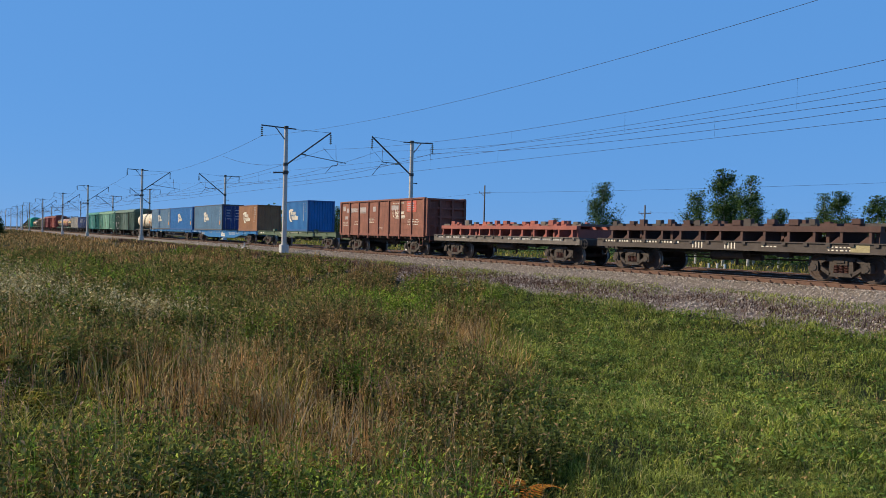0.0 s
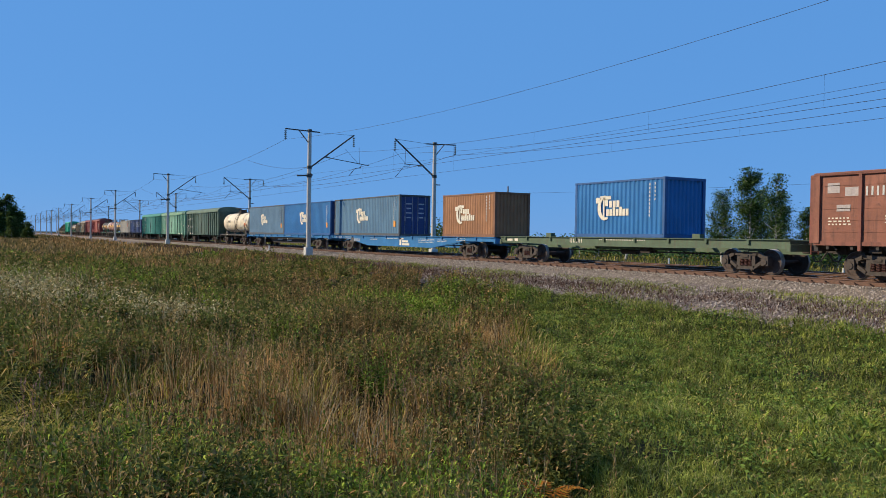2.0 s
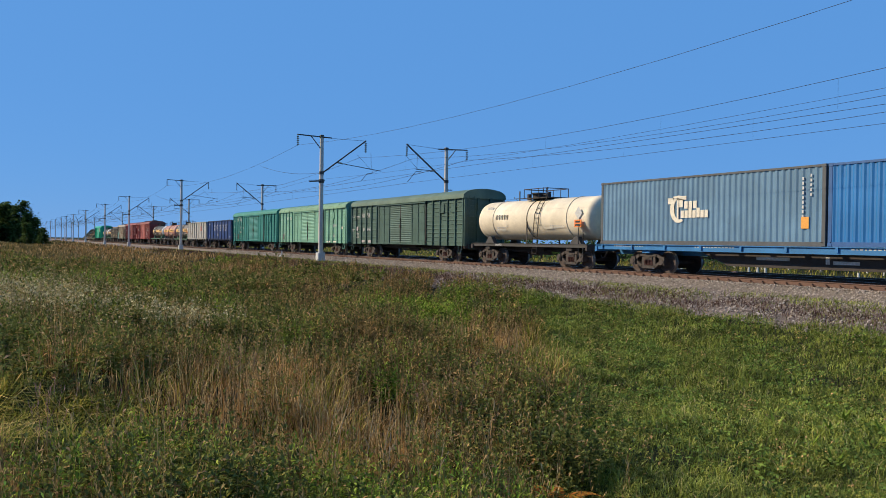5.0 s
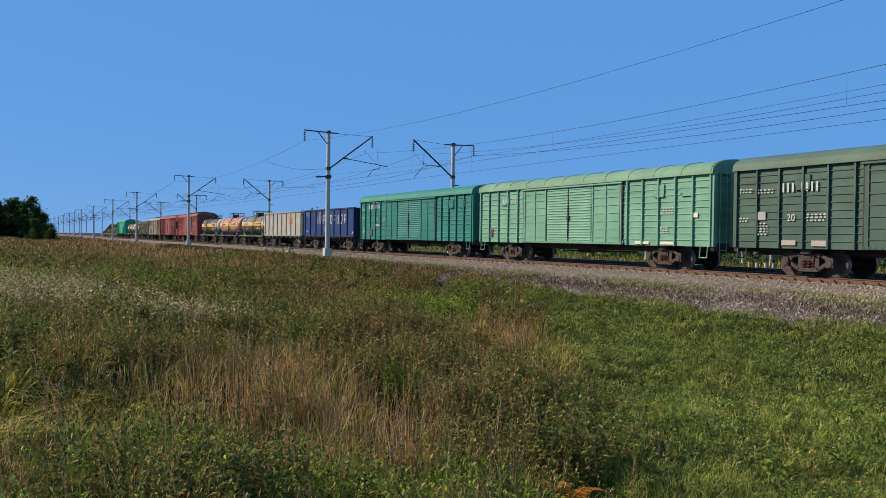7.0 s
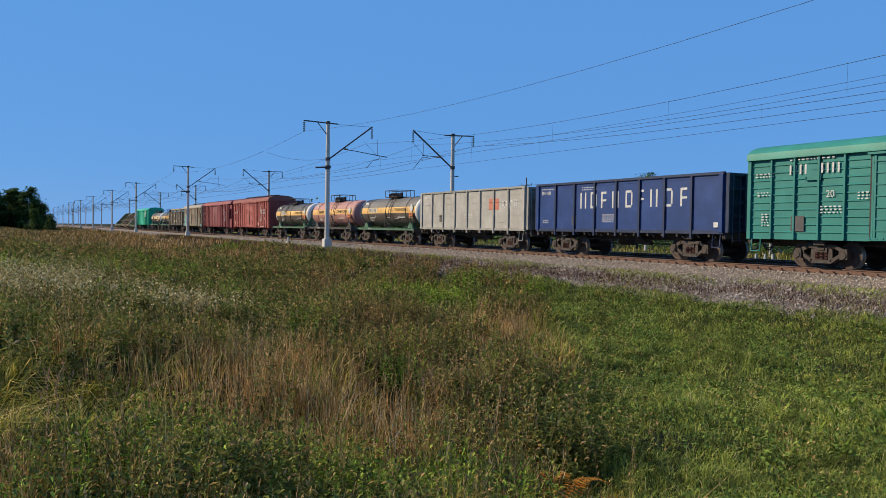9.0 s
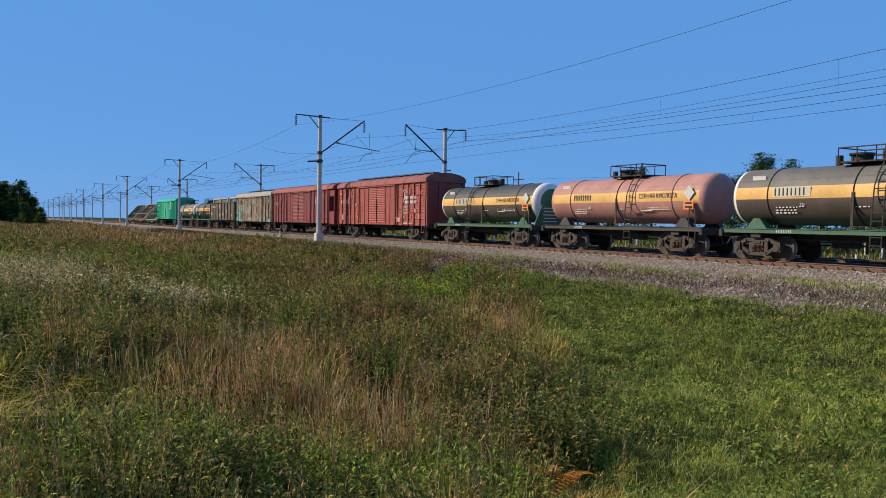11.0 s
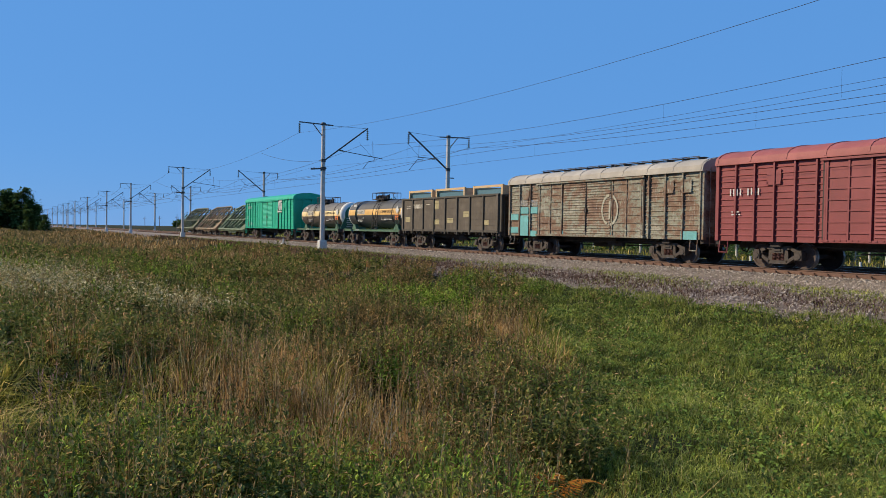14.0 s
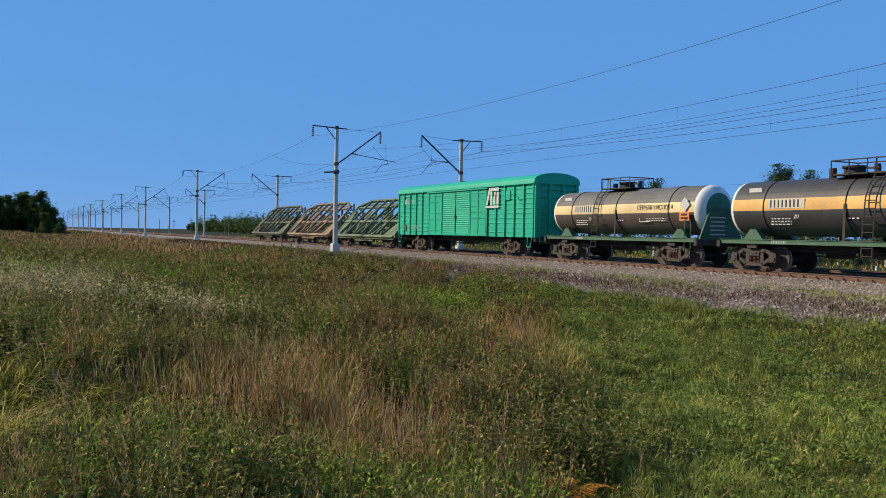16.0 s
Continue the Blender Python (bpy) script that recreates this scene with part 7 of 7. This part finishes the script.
KINDS = [tree_kind(10, 2.6, 9000, .22, 3, TREE_LEAF, "green birch with a loose pointed crown"),
         tree_kind(10, 3.3, 9500, .23, 8, TREE_LEAF, "broad green birch with a rounded crown"),
         tree_kind(10, 2.0, 6000, .22, 14, TREE_LEAF, "slim young birch with a thin crown"),
         tree_kind(10, 3.4, 8000, .28, 21, TREE_LEAF, "low spreading green willow bush", .02)]
TREES = [(-82.9, 75, 10.1, 1), (-67.5, 76, 8.6, 1), (-62.6, 75, 10.6, 0), (-64.5, 79, 8.8, 1), (-58.4, 74, 9.6, 2), (-60.0, 77, 8.0, 2), (-55.3, 75, 6.0, 3), (-53.0, 77, 5.2, 3),
         (-50.1, 75, 7.6, 2), (-47.7, 74, 7.6, 0), (-44.6, 75, 7.2, 3), (-42.0, 76, 7.6, 1), (-39.5, 74, 8.0, 0), (-94.0, 76, 5.4, 2), (-92.0, 78, 4.8, 3), (-172.0, 75, 8.6, 1),
         (-36.0, 78, 7.4, 3), (-33.0, 75, 8.4, 1)]
used = set()
for x, y, h, k in TREES:
    m = Matrix.Translation((x, y, ground_z(x, y).item())) @ Matrix.Rotation(x * 1.7, 4, "Z")
    if k not in used:
        used.add(k)
        t = KINDS[k]
        t.matrix_basis = m
    else:
        t = copy_thing(KINDS[k], m)
    t.scale = (h / 10,) * 3

# dark trees at the left edge of the meadow: they shade its near corner
ALDERS = [tree_kind(12, 4.6, 5400, .62, 31, DARK_LEAF, "dark full-crowned alder at the meadow's edge", .02), tree_kind(12, 4.4, 5400, .62, 35, DARK_LEAF, "dark rounded alder at the meadow's edge", .02)]
spots = [(-300 + 3 * math.sin(i * 2.1), 9.0 - i * 4.2, 12.5 - 1.2 * (i == 0) * 3 + 1.2 * math.sin(i * 1.3)) for i in range(9)] + [(-312, 6.5 - i * 4.6, 11.5 + math.sin(i * 2.3)) for i in range(7)]
spots += [(-268, 6.0, 6.5), (-285, 11.0, 5.5), (-250, -14, 11), (-222, -17, 11.5), (-195, -18, 12), (-168, -19, 11), (-142, -19, 12.5), (-118, -20, 11.5), (-96, -21, 12), (-74, -22, 11)]
for i, (x, y, h) in enumerate(spots):
    m = Matrix.Translation((x, y, ground_z(x, y).item() - .2)) @ Matrix.Rotation(i * 1.3, 4, "Z")
    if i < 2:
        t = ALDERS[i]
        t.matrix_basis = m
    else:
        t = copy_thing(ALDERS[i % 2], m)
    t.scale = (h / 12 * 1.15, h / 12 * 1.15, h / 12)

# distant wood beyond the line: many small crowns
m = 340
wx = -150 - 800 * RNG.random(m) ** 1.25
wy = 92 + .09 * np.abs(wx) + RNG.normal(0, 9, m)
wh = np.clip(RNG.normal(6.0, 2.8, m), 2.2, 13) * np.clip((-wx - 120) / 90, .4, 1) * (1 + np.abs(wx) / 1600)
per = 120
i = np.repeat(np.arange(m), per)
n = m * per
o = RNG.normal(0, 1, (n, 3))
o /= np.linalg.norm(o, axis=1)[:, None]
o *= RNG.uniform(.35, 1.05, n)[:, None]
c = np.stack([wx[i] + o[:, 0] * wh[i] * .30, wy[i] + o[:, 1] * wh[i] * .30, -1.3 + wh[i] * (.5 + .5 * o[:, 2] * (1 - .0 * o[:, 2]))], -1)
tx = wx[i]
stuff("distant_wood", [leaves(c, .55 + np.abs(tx) / 520, RNG, .75, .6)], DARK_LEAF, "distant green wood along the horizon", "trees")
n = 9000
tx = -150 + 120 * RNG.random(n)
ty = 88 + RNG.normal(0, 7, n)
c = np.stack([tx, ty, -1.3 + (2.2 + 1.2 * np.sin(tx * .3)) * RNG.random(n)], -1)
stuff("distant_bushes", [leaves(c, .55, RNG, .75, .6)], TREE_LEAF, "low bushes behind the line", "bushes")


def motions():
    for thing, *place in TRAIN:
        run(thing, *place)
    roll_wheels()


motions()
